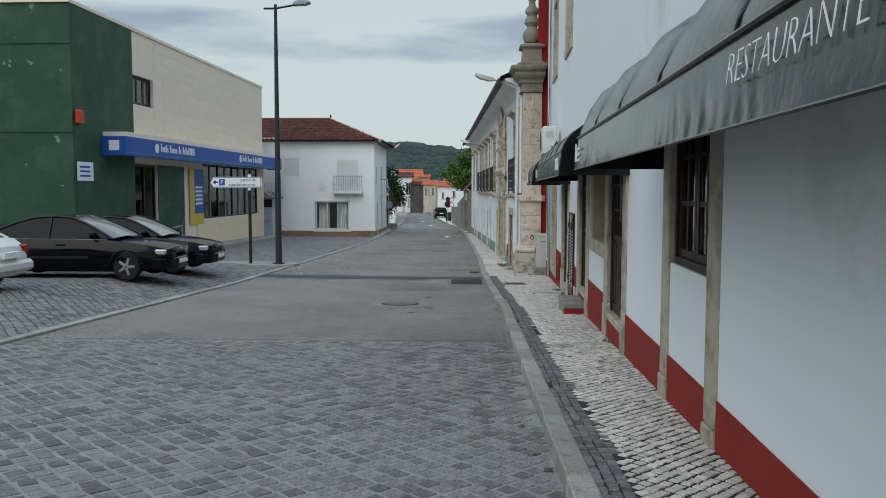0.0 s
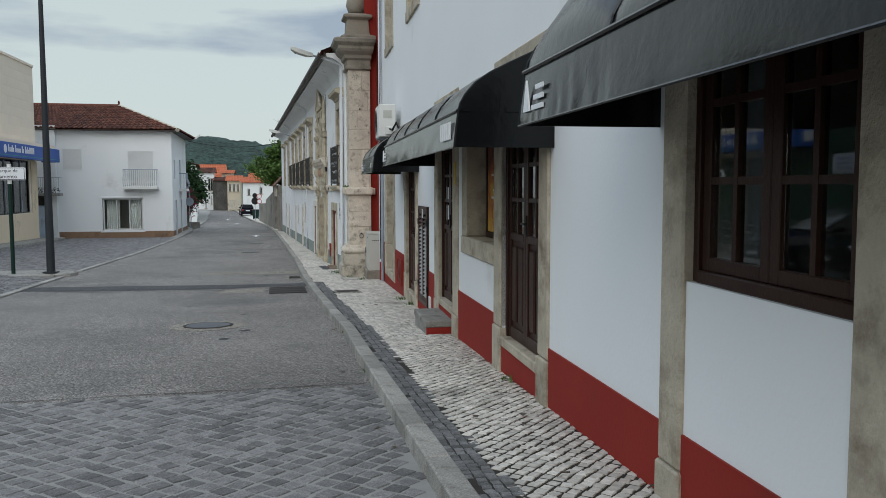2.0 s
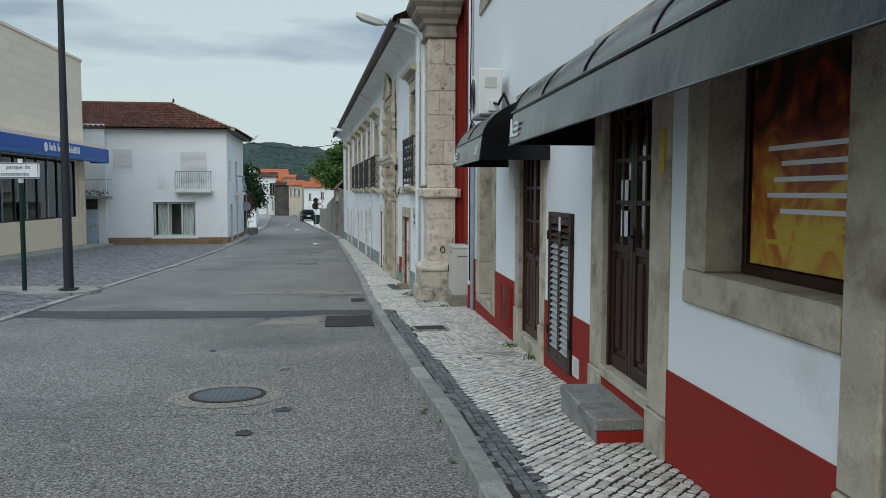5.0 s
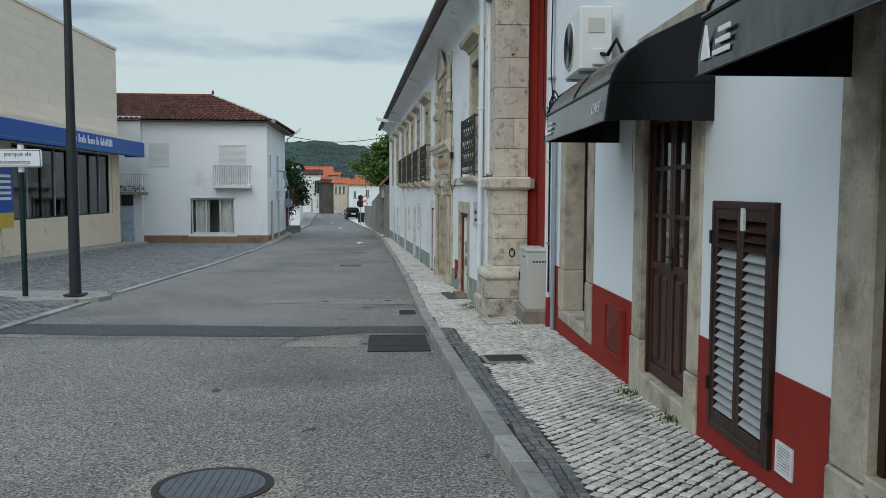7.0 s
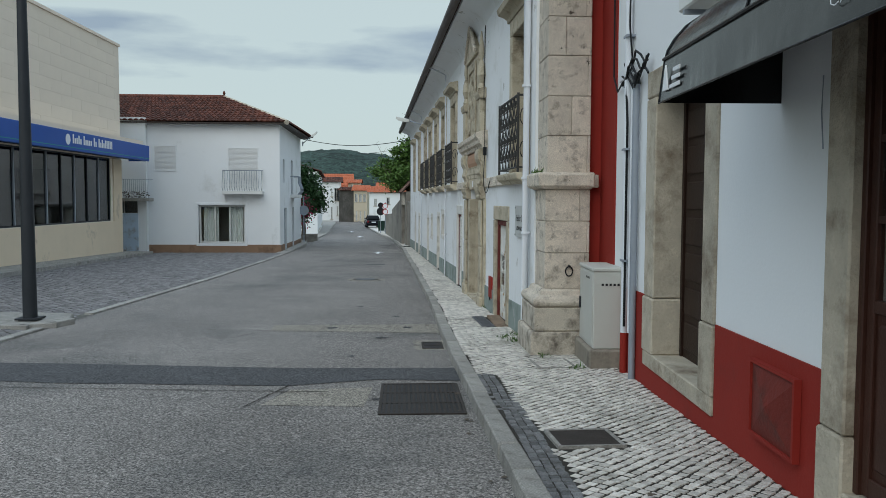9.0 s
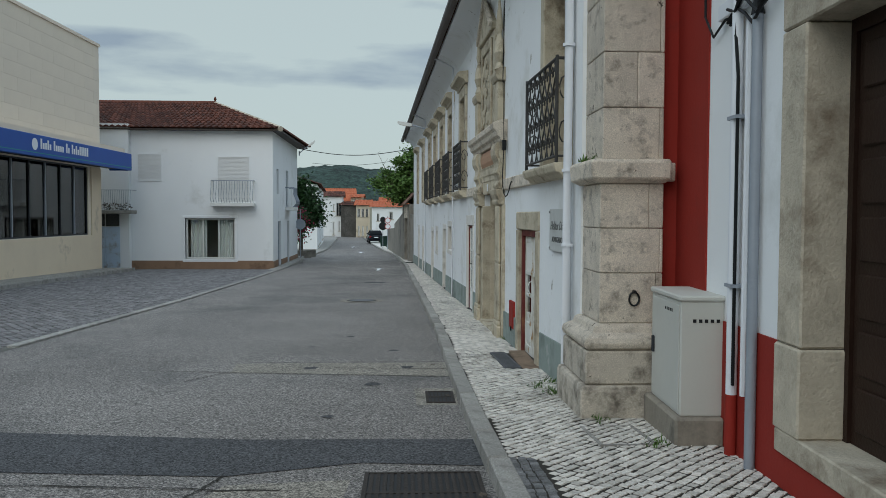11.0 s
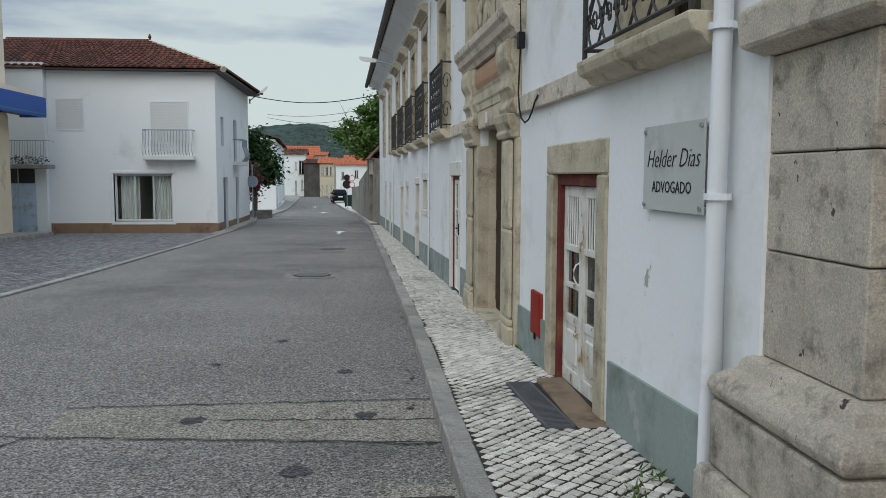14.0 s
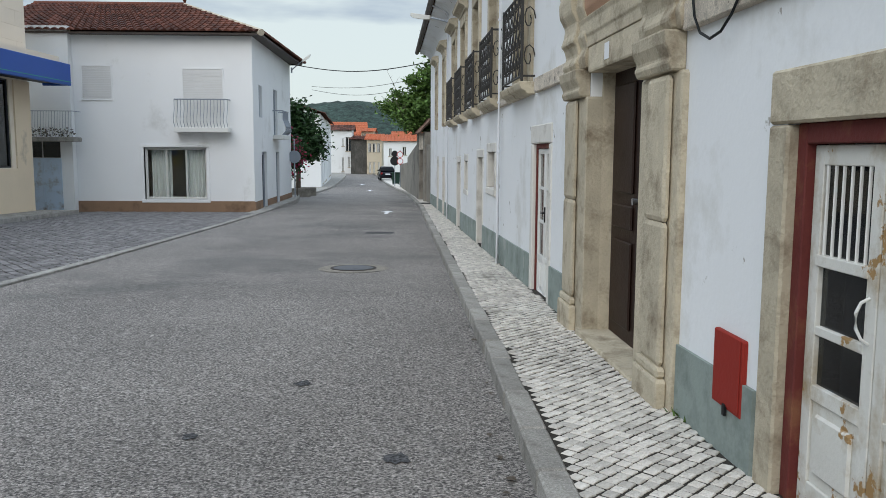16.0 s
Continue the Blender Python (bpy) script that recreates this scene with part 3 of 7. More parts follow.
stone_frame("window_surround", 5.39, 6.63, 0.97, 2.3, 0.26, 0.24, base=-0.7, foot=0.62 + 0.1)
stone_frame("door_surround", 9.11, 10.37, 0.02, 2.35, 0.25, 0.27, base=-0.8, foot=0.9)
stone_frame("window_surround", 10.64, 12.0, 0.86, 2.3, 0.0, 0.28, sill=0.2, foot=0)
stone_frame("door_surround", 12.9, 14.03, -0.10, 2.35, 0.33, 0.32, base=-0.9, foot=0.75)
stone_frame("door_surround", 16.43, 17.68, -0.44, 2.3, 0.22, 0.26, base=-1.0, foot=0.85)
stone_frame("door_surround", 19.93, 21.33, -0.44, 2.06, 0.28, 0.33, base=-0.43, foot=0.55)
for a, b in ((16.1, 17.3), (20.0, 21.2), (9.2, 10.4), (5.4, 6.6)):
    stone_frame("window_surround", a, b, 4.5, 6.2, 0.2, 0.2, sill=0.2, foot=0)
threshold(9.11, 10.37, 0.02)
threshold(12.9, 14.03, -0.10)
threshold(16.2, 17.95, -0.44, h=0.6)
threshold(19.65, 21.66, -0.43, h=0.15)


def casement(name, m, w, h, cols, rows, leaves, material, label, depth=0.05, bar=0.035, stile=0.065, glass=GLASS, category="window", panel=0.0, kind="structure", handle=True):
    """Glazed leaves between y = 0 and w, z = 0 and h, in the plane x = 0. panel: height of the solid lower part (a door)."""
    ob = thing(name, m, label, category, kind=kind)
    fr = Mesh()
    fr.box(-0.02, 0, 0, depth + 0.03, 0.05, h).box(-0.02, w - 0.05, 0, depth + 0.03, w, h).box(-0.02, 0.05, h - 0.06, depth + 0.03, w - 0.05, h)
    if not panel:
        fr.box(-0.03, 0.05, 0, depth + 0.03, w - 0.05, 0.06)
    part("frame", fr, material, ob, bevel=0.006)
    lw = (w - 0.1) / leaves
    z0 = 0.01 if panel else 0.06
    for k in range(leaves):
        a, b = 0.05 + k * lw + 0.003, 0.05 + (k + 1) * lw - 0.003
        g = Mesh()
        g.box(0, a, z0, depth, a + stile, h - 0.06).box(0, b - stile, z0, depth, b, h - 0.06)
        g.box(0, a + stile, h - 0.06 - stile, depth, b - stile, h - 0.06).box(0, a + stile, z0, depth, b - stile, z0 + stile * (1.6 if panel else 1))
        gz0 = z0 + stile
        if panel:
            gz0 = panel + stile
            g.box(0, a + stile, panel, depth, b - stile, gz0)
        leaf = part("leaf", g, material, ob, bevel=0.005)
        pw, ph = (b - a - 2 * stile) / cols, (h - 0.06 - stile - gz0) / rows
        bars = Mesh()
        for i in range(1, cols):
            y = a + stile + i * pw
            bars.box(0.004, y - bar / 2, gz0, depth - 0.004, y + bar / 2, h - 0.06 - stile)
        for j in range(1, rows):
            z = gz0 + j * ph
            bars.box(0.006, a + stile, z - bar / 2, depth - 0.006, b - stile, z + bar / 2)
        if cols > 1 or rows > 1:
            part("glazing_bars", bars, material, leaf)
        for i in range(cols):
            for j in range(rows):
                y, z = a + stile + i * pw, gz0 + j * ph
                o = part("pane", Mesh().box(0.022, y, z, 0.027, y + pw, z + ph), glass, leaf, "clear window glass")
                o.visible_shadow = False
        if panel:
            part("lower_panel", Mesh().box(0.02, a + stile, z0 + stile * 1.6, 0.035, b - stile, panel), material, leaf)
            pw2 = (b - a - 2 * stile) / 2
            for i in range(2):
                y = a + stile + i * pw2
                part("raised_panel", Mesh().box(0.002, y + 0.035, z0 + stile * 1.6 + 0.05, 0.03, y + pw2 - 0.035, panel - 0.05), material, leaf, bevel=0.014)
            if handle and k == 0:
                hm = Mesh().box(-0.012, b - 0.05, 0.98, 0, b - 0.015, 1.16).tube([(-0.012, b - 0.03, 1.09), (-0.05, b - 0.03, 1.09), (-0.05, b - 0.14, 1.09)], 0.009)
                part("handle", hm, IRON, leaf, "dark metal lever handle")
    return ob


def at_rest(x, y, z):
    return M_REST @ pose(x, y, z)


casement("window_1", at_rest(0.05, 5.39, 0.97), 1.24, 1.33, 2, 3, 2, WOOD, "dark wooden casement window with small panes")
casement("door_1", at_rest(0.05, 9.11, 0.02), 1.26, 2.33, 2, 4, 2, WOOD, "closed dark wooden double door with small panes", panel=0.92, category="door")
casement("door_2", at_rest(0.05, 12.9, -0.10), 1.13, 2.45, 2, 4, 2, WOOD, "closed dark wooden double door with paper notices", panel=0.95, category="door")
casement("door_3", at_rest(0.05, 16.43, -0.44), 1.25, 2.74, 2, 4, 2, WOOD_RED, "closed reddish brown wooden double door with small panes", panel=0.95, category="door")
casement("window_2", at_rest(0.22, 10.64, 0.86), 1.36, 1.44, 1, 1, 1, WOOD, "brown framed window behind a printed poster")
for i, a in enumerate((16.1, 20.0, 9.2, 5.4)):
    casement("window_%d" % (3 + i), at_rest(0.2, a, 4.5), 1.2, 1.7, 2, 3, 2, WHITE_METAL, "white casement window of the upper floor")

# old panelled door between the pipes and the cafe
ob = thing("door_4", at_rest(0.26, 19.93, -0.44), "closed old dark panelled wooden door", "door", kind="structure")
part("frame", Mesh().box(-0.02, 0, 0, 0.08, 0.06, 2.5).box(-0.02, 1.34, 0, 0.08, 1.4, 2.5).box(-0.02, 0.06, 2.42, 0.08, 1.34, 2.5), WOOD_OLD, ob)
for k in range(2):
    leaf = part("leaf", Mesh().box(0, 0.063 + k * 0.637, 0.005, 0.05, 0.697 + k * 0.637, 2.42), WOOD_OLD, ob, bevel=0.006)
    for i in range(7):
        part("raised_panel", Mesh().box(-0.022, 0.14 + k * 0.637, 0.1 + i * 0.33, 0.0, 0.62 + k * 0.637, 0.36 + i * 0.33), WOOD_OLD, leaf, bevel=0.02)
part("handle", Mesh().cyl((-0.002, 0.66, 1.1), (-0.05, 0.66, 1.1), 0.02, 0.028, 10), IRON, ob, "dull metal door knob")


# ---------- the manor ----------
PAL_TOP = 4.75
WIN_C = (25.55, 35.1, 38.1, 40.9, 43.7, 46.5, 50.6, 54.8)
WIN_Y = [(c - 0.52, c + 0.52) for c in WIN_C]
OPEN_P = [(26.66, 27.84, -1.0, 0.72), (29.89, 31.42, -1.0, 1.30), (33.25, 34.25, -1.2, 0.70), (37.9, 38.9, -0.02, 0.6), (39.7, 40.6, -1.5, 0.5), (42.7, 43.4, -0.25, 0.4), (44.6, 45.5, -1.5, 0.35),
          (50.4, 51.3, -1.6, 0.3), (53.6, 54.5, -1.7, 0.3)] + [(a, b, 1.45, 3.55) for a, b in WIN_Y]
setting("wall_manor", pierced_wall((24.46, 59.5), (-2.6, PAL_TOP + 0.15), [(a - 0.04, b + 0.04, c - 0.04, d + 0.04) for a, b, c, d in OPEN_P], 0.6), WHITE_OLD, "flaking whitewashed front of the manor", M_PAL, category="wall")
g = Mesh()
g.box(0.72, 24.1, -2.6, 11, 24.4, PAL_TOP).box(0.6, 59.0, -2.6, 11, 59.5, PAL_TOP).box(10.5, 24.4, -2.6, 11, 59.0, PAL_TOP)
setting("wall_manor_rear", g, WHITE_OLD, "whitewashed side and rear walls of the manor", M_PAL, category="wall")
g = Mesh()
g.box(0.6, 24.4, 1.0, 10.5, 59.0, 1.3).box(0.6, 24.4, 4.4, 10.5, 59.0, 4.6)
setting("ceiling_manor", g, INNER, "plain floors and ceilings inside the manor", M_PAL, category="ceiling")
# the manor rooms' darkness is put into this wall's colour
setting("wall_manor_inner", Mesh().box(3.0, 24.4, -2.6, 3.2, 59.0, 4.4), INNER_SHADE, "inner wall of the manor, coloured near-black for its unlit rooms", M_PAL, category="wall")
# coved eaves, gutter and roof
g = Mesh()
g.prism([(0.0, 4.42), (-0.04, 4.55), (-0.14, 4.68), (-0.30, 4.76), (-0.46, 4.80), (-0.46, 4.88), (0.6, 4.95), (0.6, 4.42)], "y", 24.55, 59.7)
setting("cornice_manor", g, WHITE_OLD, "plastered cove under the manor's eaves", M_PAL, category="cornice", smooth=True)
g = Mesh()
cols = int((59.9 - 24.5) / 0.22)
g.grid(lambda u, v: (-0.60 + v, 24.5 + u * 0.055, 4.90 + v * 0.42 + 0.035 * math.cos(u * math.pi / 2)), list(range(cols * 4 + 1)), [0, 1.5, 3, 6])
g.grid(lambda u, v: (-0.60 + v, 24.5 + u * 0.055, 4.86 + v * 0.42 + 0.03 * math.cos(u * math.pi / 2)), list(range(cols * 4 + 1)), [0, 6])
setting("roof_manor", g, ROOF_TILE, "brown clay tile roof with projecting eaves", M_PAL, category="roof", normals=False)
g = Mesh()
g.prism([(-0.50, 4.885), (-0.50, 4.82), (-0.55, 4.77), (-0.62, 4.77), (-0.66, 4.82), (-0.66, 4.89), (-0.645, 4.89), (-0.645, 4.825), (-0.615, 4.79), (-0.555, 4.79), (-0.52, 4.825), (-0.52, 4.885)], "y", 24.5, 59.9)
tagged(new("gutter", g.data("gutter", ZINC)), "brown metal gutter along the manor's eaves", "gutter").matrix_basis = M_PAL
# plinth and string course
plinth = thing("plinth", M_PAL, "flaking grey-green plinth at the foot of the manor wall", "plinth", kind="structure")
start = 24.7
for a, b in ((26.35, 28.05), (29.1, 32.27), (33.1, 34.4), (39.6, 40.7), (44.5, 45.6), (50.3, 51.4), (53.5, 54.6), (59.5, 59.5)):
    g = Mesh()
    n = max(1, int((a - start) / 1.2))
    for i in range(n):
        p, q = start + (a - start) * i / n, start + (a - start) * (i + 1) / n
        tp, tq = walk_z(p) + 0.42, walk_z(q) + 0.42
        g.add([(-0.02, p, -2.4), (-0.02, q, -2.4), (-0.02, q, tq), (-0.02, p, tp), (0.02, p, tp), (0.02, q, tq), (0.02, p, -2.4), (0.02, q, -2.4)], [(0, 3, 2, 1), (3, 4, 5, 2), (0, 6, 4, 3), (1, 2, 5, 7)])
    part("plinth_panel", g, PLINTH, plinth, normals=False)
    start = b
band = thing("string_course", M_PAL, "weathered stone string course below the upper windows", "string course", kind="structure")
for a, b in ((26.6, 29.12), (32.22, 34.05), (36.15, 37.2), (39.15, 39.9)):
    part("course_stone", Mesh().box(-0.05, a, 1.30, 0.05, b, 1.47), STONE_GREY, band, bevel=0.01)

# ---------- corner pilaster of the manor ----------
def ring(g, x0, y0, x1, y1, prof):
    """Square mouldings round a shaft: pairs of overhang and height."""
    pts = []
    for o, z in prof:
        pts += [(x0 - o, y0 - o, z), (x1 + o * 0.3, y0 - o, z), (x1 + o * 0.3, y1 + o, z), (x0 - o, y1 + o, z)]
    n = len(prof)
    fs = [(j * 4 + i, j * 4 + (i + 1) % 4, (j + 1) * 4 + (i + 1) % 4, (j + 1) * 4 + i) for j in range(n - 1) for i in range(4)]
    g.add(pts, fs + [(3, 2, 1, 0), tuple(4 * (n - 1) + i for i in range(4))])
    return g


PX0, PX1, PY0, PY1 = 1.55, 2.12, 23.74, 24.455
pil = thing("corner_pilaster", pose(0, 0, 0), "tall weathered stone pilaster with urn finial at the manor's corner", "pilaster", kind="structure")
part("base_block", ring(Mesh(), PX0, PY0, PX1, PY1, [(0.20, -1.6), (0.20, -0.62), (0.185, -0.575)]), STONE_BASE, pil, bevel=0.012)
part("base_block", ring(Mesh(), PX0, PY0, PX1, PY1, [(0.15, -0.572), (0.15, -0.275)]), STONE_BASE, pil, bevel=0.014)
part("torus", ring(Mesh(), PX0, PY0, PX1, PY1, [(0.11, -0.274), (0.15, -0.25), (0.165, -0.21), (0.15, -0.165), (0.10, -0.13), (0.075, -0.125), (0.055, -0.07), (0.02, -0.05)]), STONE_GREY, pil, bevel=0.006)


def courses(zs, inset, splits):
    """Courses of two or three squared blocks with open joints; splits: where each course is cut along x and, on the street side, along y."""
    for (c, d), (sx, sy) in zip(zip(zs, zs[1:]), splits):
        x0, y0 = PX0 + inset, PY0 + inset
        cuts = [(x0, y0, sx, PY1), (sx, y0, PX1, PY1)]
        if sy:
            cuts = [(x0, y0, sx, sy), (x0, sy, sx, PY1), (sx, y0, PX1, PY1)]
        for p, q, u, v in cuts:
            part("shaft_block", Mesh().box(p + 0.0015, q + 0.0015, c + 0.003, u - 0.0015, v - 0.0015, d - 0.003), STONE_GREY, pil, bevel=0.007)


courses([-0.05, 0.40, 0.80, 1.20], 0.0, [(2.06, 24.14), (2.09, 0), (1.99, 0)])
part("band", ring(Mesh(), PX0, PY0, PX1, PY1, [(0.03, 1.20), (0.10, 1.24), (0.11, 1.385), (0.09, 1.41)]), STONE_GREY, pil, bevel=0.01)
courses([1.41, 1.87, 2.36, 2.86, 3.34, 3.86, 4.36], 0.02, [(2.08, 0), (1.88, 24.1), (2.08, 0), (1.80, 0), (2.05, 24.2), (1.9, 0)])
part("capital", ring(Mesh(), PX0, PY0, PX1, PY1, [(0, 4.36), (0.05, 4.38), (0.05, 4.44), (0.02, 4.46), (0.02, 4.60), (0.08, 4.64), (0.10, 4.72), (0.20, 4.80), (0.24, 4.86), (0.24, 4.92), (0.34, 5.0), (0.36, 5.08), (0.28, 5.12)]), STONE_DARK, pil, bevel=0.006)
cx, cy = 1.83, 24.10
part("finial_pedestal", Mesh().lathe([(0.44, 5.12), (0.44, 5.2), (0.30, 5.26), (0.27, 5.62), (0.36, 5.68), (0.36, 5.74), (0.2, 5.8)], (cx, cy, 0), square=True), STONE_DARK, pil, bevel=0.01)
part("finial_urn", Mesh().lathe([(0.10, 5.78), (0.22, 5.86), (0.27, 6.0), (0.25, 6.14), (0.14, 6.28), (0.17, 6.34), (0.22, 6.4), (0.20, 6.5), (0.14, 6.58), (0.15, 6.64), (0.20, 6.70), (0.19, 6.8), (0.10, 6.9), (0.09, 7.02), (0.13, 7.1), (0.11, 7.22), (0.05, 7.34), (0.04, 7.5)], (cx, cy, 0), 18), STONE_DARK, pil, smooth=True)
part("tether_ring", Mesh().tube([(1.86 + 0.045 * math.cos(a), 23.72, 0.17 + 0.06 * math.sin(a)) for a in [k * math.pi / 8 for k in range(17)]], 0.009, 6).cyl((1.86, 23.75, 0.235), (1.86, 23.69, 0.235), 0.014), IRON, pil, "black iron tethering ring")
# the stone band runs on across the red strip
tagged(new("band_return", Mesh().box(-0.20, 23.78, 1.22, -0.06, 23.90, 1.385).data("band_return", STONE_GREY, 0.01)), "weathered stone band return on the red wall", "string course", kind="structure").matrix_basis = M_REST

# ---------- the bank ----------
M_BANK = pose(-14.55, 0, 0, 0, 0, -1.4)     # its street wall is the plane x = 0, -y towards the walker; +x is the street
BANK_T = 8.0


def bank_wall():
    holes = [(28.1 + 4.95, 28.1 + 7.2, -1.2, 2.62), (41.0, 50.75, 0.05, 2.85), (33.05, 35.1, 5.05, 6.25)]
    return pierced_wall((28.1, 52.0), (-2.5, BANK_T), holes, -0.5)


setting("wall_bank", bank_wall(), CLADDING, "pale stone clad front of the bank", M_BANK, category="wall")
g = Mesh()
g.box(-14, 28.07, -2.5, 0.03, 28.098, BANK_T - 0.01).box(-14, 28.12, -2.5, -0.51, 28.5, BANK_T)
setting("wall_bank_side", g, GREEN_TILE, "stained dark green rendered gable of the bank", M_BANK, category="wall")
g = Mesh()
g.box(-14, 51.6, -2.5, -0.5, 52.0, BANK_T).box(-14, 28.5, -2.5, -13.6, 51.6, BANK_T).box(-13.6, 28.5, 3.2, -0.5, 51.6, 3.5)
setting("wall_bank_rear", g, CLADDING, "plain rear walls and slab of the bank", M_BANK, category="wall")
g = Mesh()
g.box(-14.1, 28.0, BANK_T, 0.06, 52.06, BANK_T + 0.12)
setting("roof_bank", g, CLADDING, "flat roof slab with a thin edge", M_BANK, category="roof")
# coloured near-black so that the bank's inside looks unlit
setting("wall_bank_inner", Mesh().box(-4.2, 28.5, -2.5, -4.0, 51.6, 3.2), INNER_SHADE, "wall inside the bank, with the room's shade in its near-black colour", M_BANK, category="wall")
# green facing on the first stretch of the street wall
g = pierced_wall((28.1, 33.0), (-2.5, BANK_T - 0.02), [], -0.03)
ob = setting("green_facing", g, GREEN_TILE, "stained green rendered facing beside the entrance", M_BANK @ pose(0.03, 0, 0), category="wall facing")
setting("green_pier", Mesh().box(0.0, 35.35, -2.5, 0.03, 38.4, 2.62), GREEN_TILE, "green panel between entrance and windows", M_BANK, category="wall facing")
for k, z in enumerate((0.3, 3.55, 6.6)):
    g = Mesh().box(-14, 28.03, z, 0.045, 28.068, z + 0.05)
    setting("ledge_%d" % (k + 1), g, GREEN_TILE, "thin green ledge across the gable", M_BANK, category="ledge")
# cladding panels in courses, seen as thin slabs on the upper wall
clad = thing("cladding", M_BANK, "courses of pale stone slabs on the bank's upper wall", "cladding", kind="structure")
rnd = random.Random(3)
meshes = {}
for r in range(9):
    z0 = 3.62 + r * 0.485
    y = 35.2 + (0.9 if r % 2 else 0)
    while y < 51.9:
        y1 = min(y + 1.8, 52.0)
        key = round(y1 - y, 2)
        if key not in meshes:
            meshes[key] = Mesh().box(0, 0.0025, 0.0025, 0.010, key - 0.0025, 0.4825).data("slab", CLADDING)
        part("slab", meshes[key], None, clad, m=pose(0, y, z0))
        y = y1
# low cream panel wall, piers, frame of the windows
setting("bank_panel_wall", Mesh().box(0.0, 40.0, -2.4, 0.05, 52.0, 0.02).box(0.0, 51.0, 0.02, 0.05, 52.0, 2.85), CREAM, "cream stone panels under the bank's windows", M_BANK, category="wall facing")
win = thing("window_7", M_BANK @ pose(-0.12, 41.0, 0.05), "wide dark tinted window of the bank with slim mullions", "window", kind="structure")
part("frame", Mesh().box(0, 0, 0, 0.08, 0.06, 2.8).box(0, 9.69, 0, 0.08, 9.75, 2.8).box(0, 0, 0, 0.08, 9.75, 0.06).box(0, 0, 2.74, 0.08, 9.75, 2.8), POLE, win)
for k in range(1, 8):
    part("mullion", Mesh().box(0, k * 1.219 - 0.03, 0.06, 0.09, k * 1.219 + 0.03, 2.74), GALV if k % 2 else POLE, win)
for k in range(8):
    part("pane", Mesh().box(0.03, k * 1.219 + 0.03, 0.06, 0.036, k * 1.219 + 1.189, 2.74), GLASS_DARK, win)
casement("window_8", M_BANK @ pose(-0.15, 35.1, 5.05, 0, 0, 180), 2.05, 1.2, 1, 1, 3, POLE, "dark metal strip window of the upper floor", glass=GLASS_DARK)
# entrance
ent = thing("door_5", M_BANK @ pose(-0.2, 33.05, -1.2), "dark glazed entrance door of the bank", "door", kind="structure")
part("frame", Mesh().box(0, 0, 0, 0.1, 0.08, 3.8).box(0, 2.17, 0, 0.1, 2.25, 3.8).box(0, 0.08, 3.7, 0.1, 2.17, 3.8).box(0, 1.1, 0, 0.1, 1.16, 3.7), POLE, ent)
for k in range(2):
    part("pane", Mesh().box(0.04, 0.08 + k * 1.08, 0, 0.048, 1.1 + k * 1.07, 3.7), GLASS_DARK, ent)
# fascia canopy
fas = thing("fascia_canopy", M_BANK, "long blue fascia canopy with white lettering over the bank's front", "canopy", kind="structure")
part("canopy_slab", Mesh().box(0.0, 30.3, 3.52, 0.95, 52.3, 3.72), CLADDING, fas, "grey concrete canopy slab")
part("fascia", Mesh().box(0.86, 30.2, 2.82, 0.98, 53.05, 3.55).box(0.02, 30.2, 2.82, 0.86, 30.3, 3.55).box(0.02, 52.95, 2.82, 0.86, 53.05, 3.55), BLUE, fas, bevel=0.02)
part("soffit", Mesh().box(0.02, 30.3, 2.9, 0.86, 52.95, 2.95), POLE, fas)
part("stripe", Mesh().box(0.981, 30.2, 2.93, 0.986, 53.05, 2.955), GREEN_LINE, fas, "thin green stripe")
for y0 in (33.0, 44.2):
    part("emblem", Mesh().cyl((0.981, y0, 3.22), (0.99, y0, 3.22), 0.2, 0.2, 20), SIGN_WHITE, fas, "white round emblem")
    y = y0 + 0.4
    rnd = random.Random(8)
    for wl_n in (5, 5, 2, 9):
        for i in range(wl_n):
            hgt = 0.34 if i == 0 else rnd.choice((0.2, 0.2, 0.22, 0.32))
            part("letter_bar", Mesh().box(0.981, y, 3.10, 0.99, y + 0.11, 3.10 + hgt), SIGN_WHITE, fas)
            y += 0.165
        y += 0.14
part("emblem", Mesh().box(0.3, 30.19, 3.02, 0.7, 30.199, 3.4), SIGN_WHITE, fas, "white emblem on the canopy's end")

# steps and ramp rail before the bank
g = Mesh()
g.grid(lambda u, y: (-13.55 + u * 1.5, y, road_z(y) + 0.14), [0, 1], [29, 34, 40, 46, 52.6])
g.grid(lambda u, y: (-12.05, y, road_z(y) - 0.1 + u * 0.24), [0, 1], [29, 34, 40, 46, 52.6])
setting("pavement_bank", g, KERB, "low stone pavement in front of the bank", category="pavement", normals=False)
rail = thing("ramp_rail", pose(-12.9, 33.6, road_z(33.6) + 0.14), "curved chrome handrail of the bank's ramp", "handrail")
for h in (0.35, 0.65, 0.95):
    part("rail", Mesh().tube([(0.4, -2.6, h - 0.25), (0.45, -1.6, h), (0.45, 1.2, h + 0.1), (0.2, 1.8, h), (0.2, 1.8, h - 0.3)], 0.03), ALLOY, rail, smooth=True)
for y in (-2.4, -1.2, 0.0, 1.2):
    part("post", Mesh().cyl((0.44, y, 0), (0.44, y, 1.0), 0.025), ALLOY, rail)
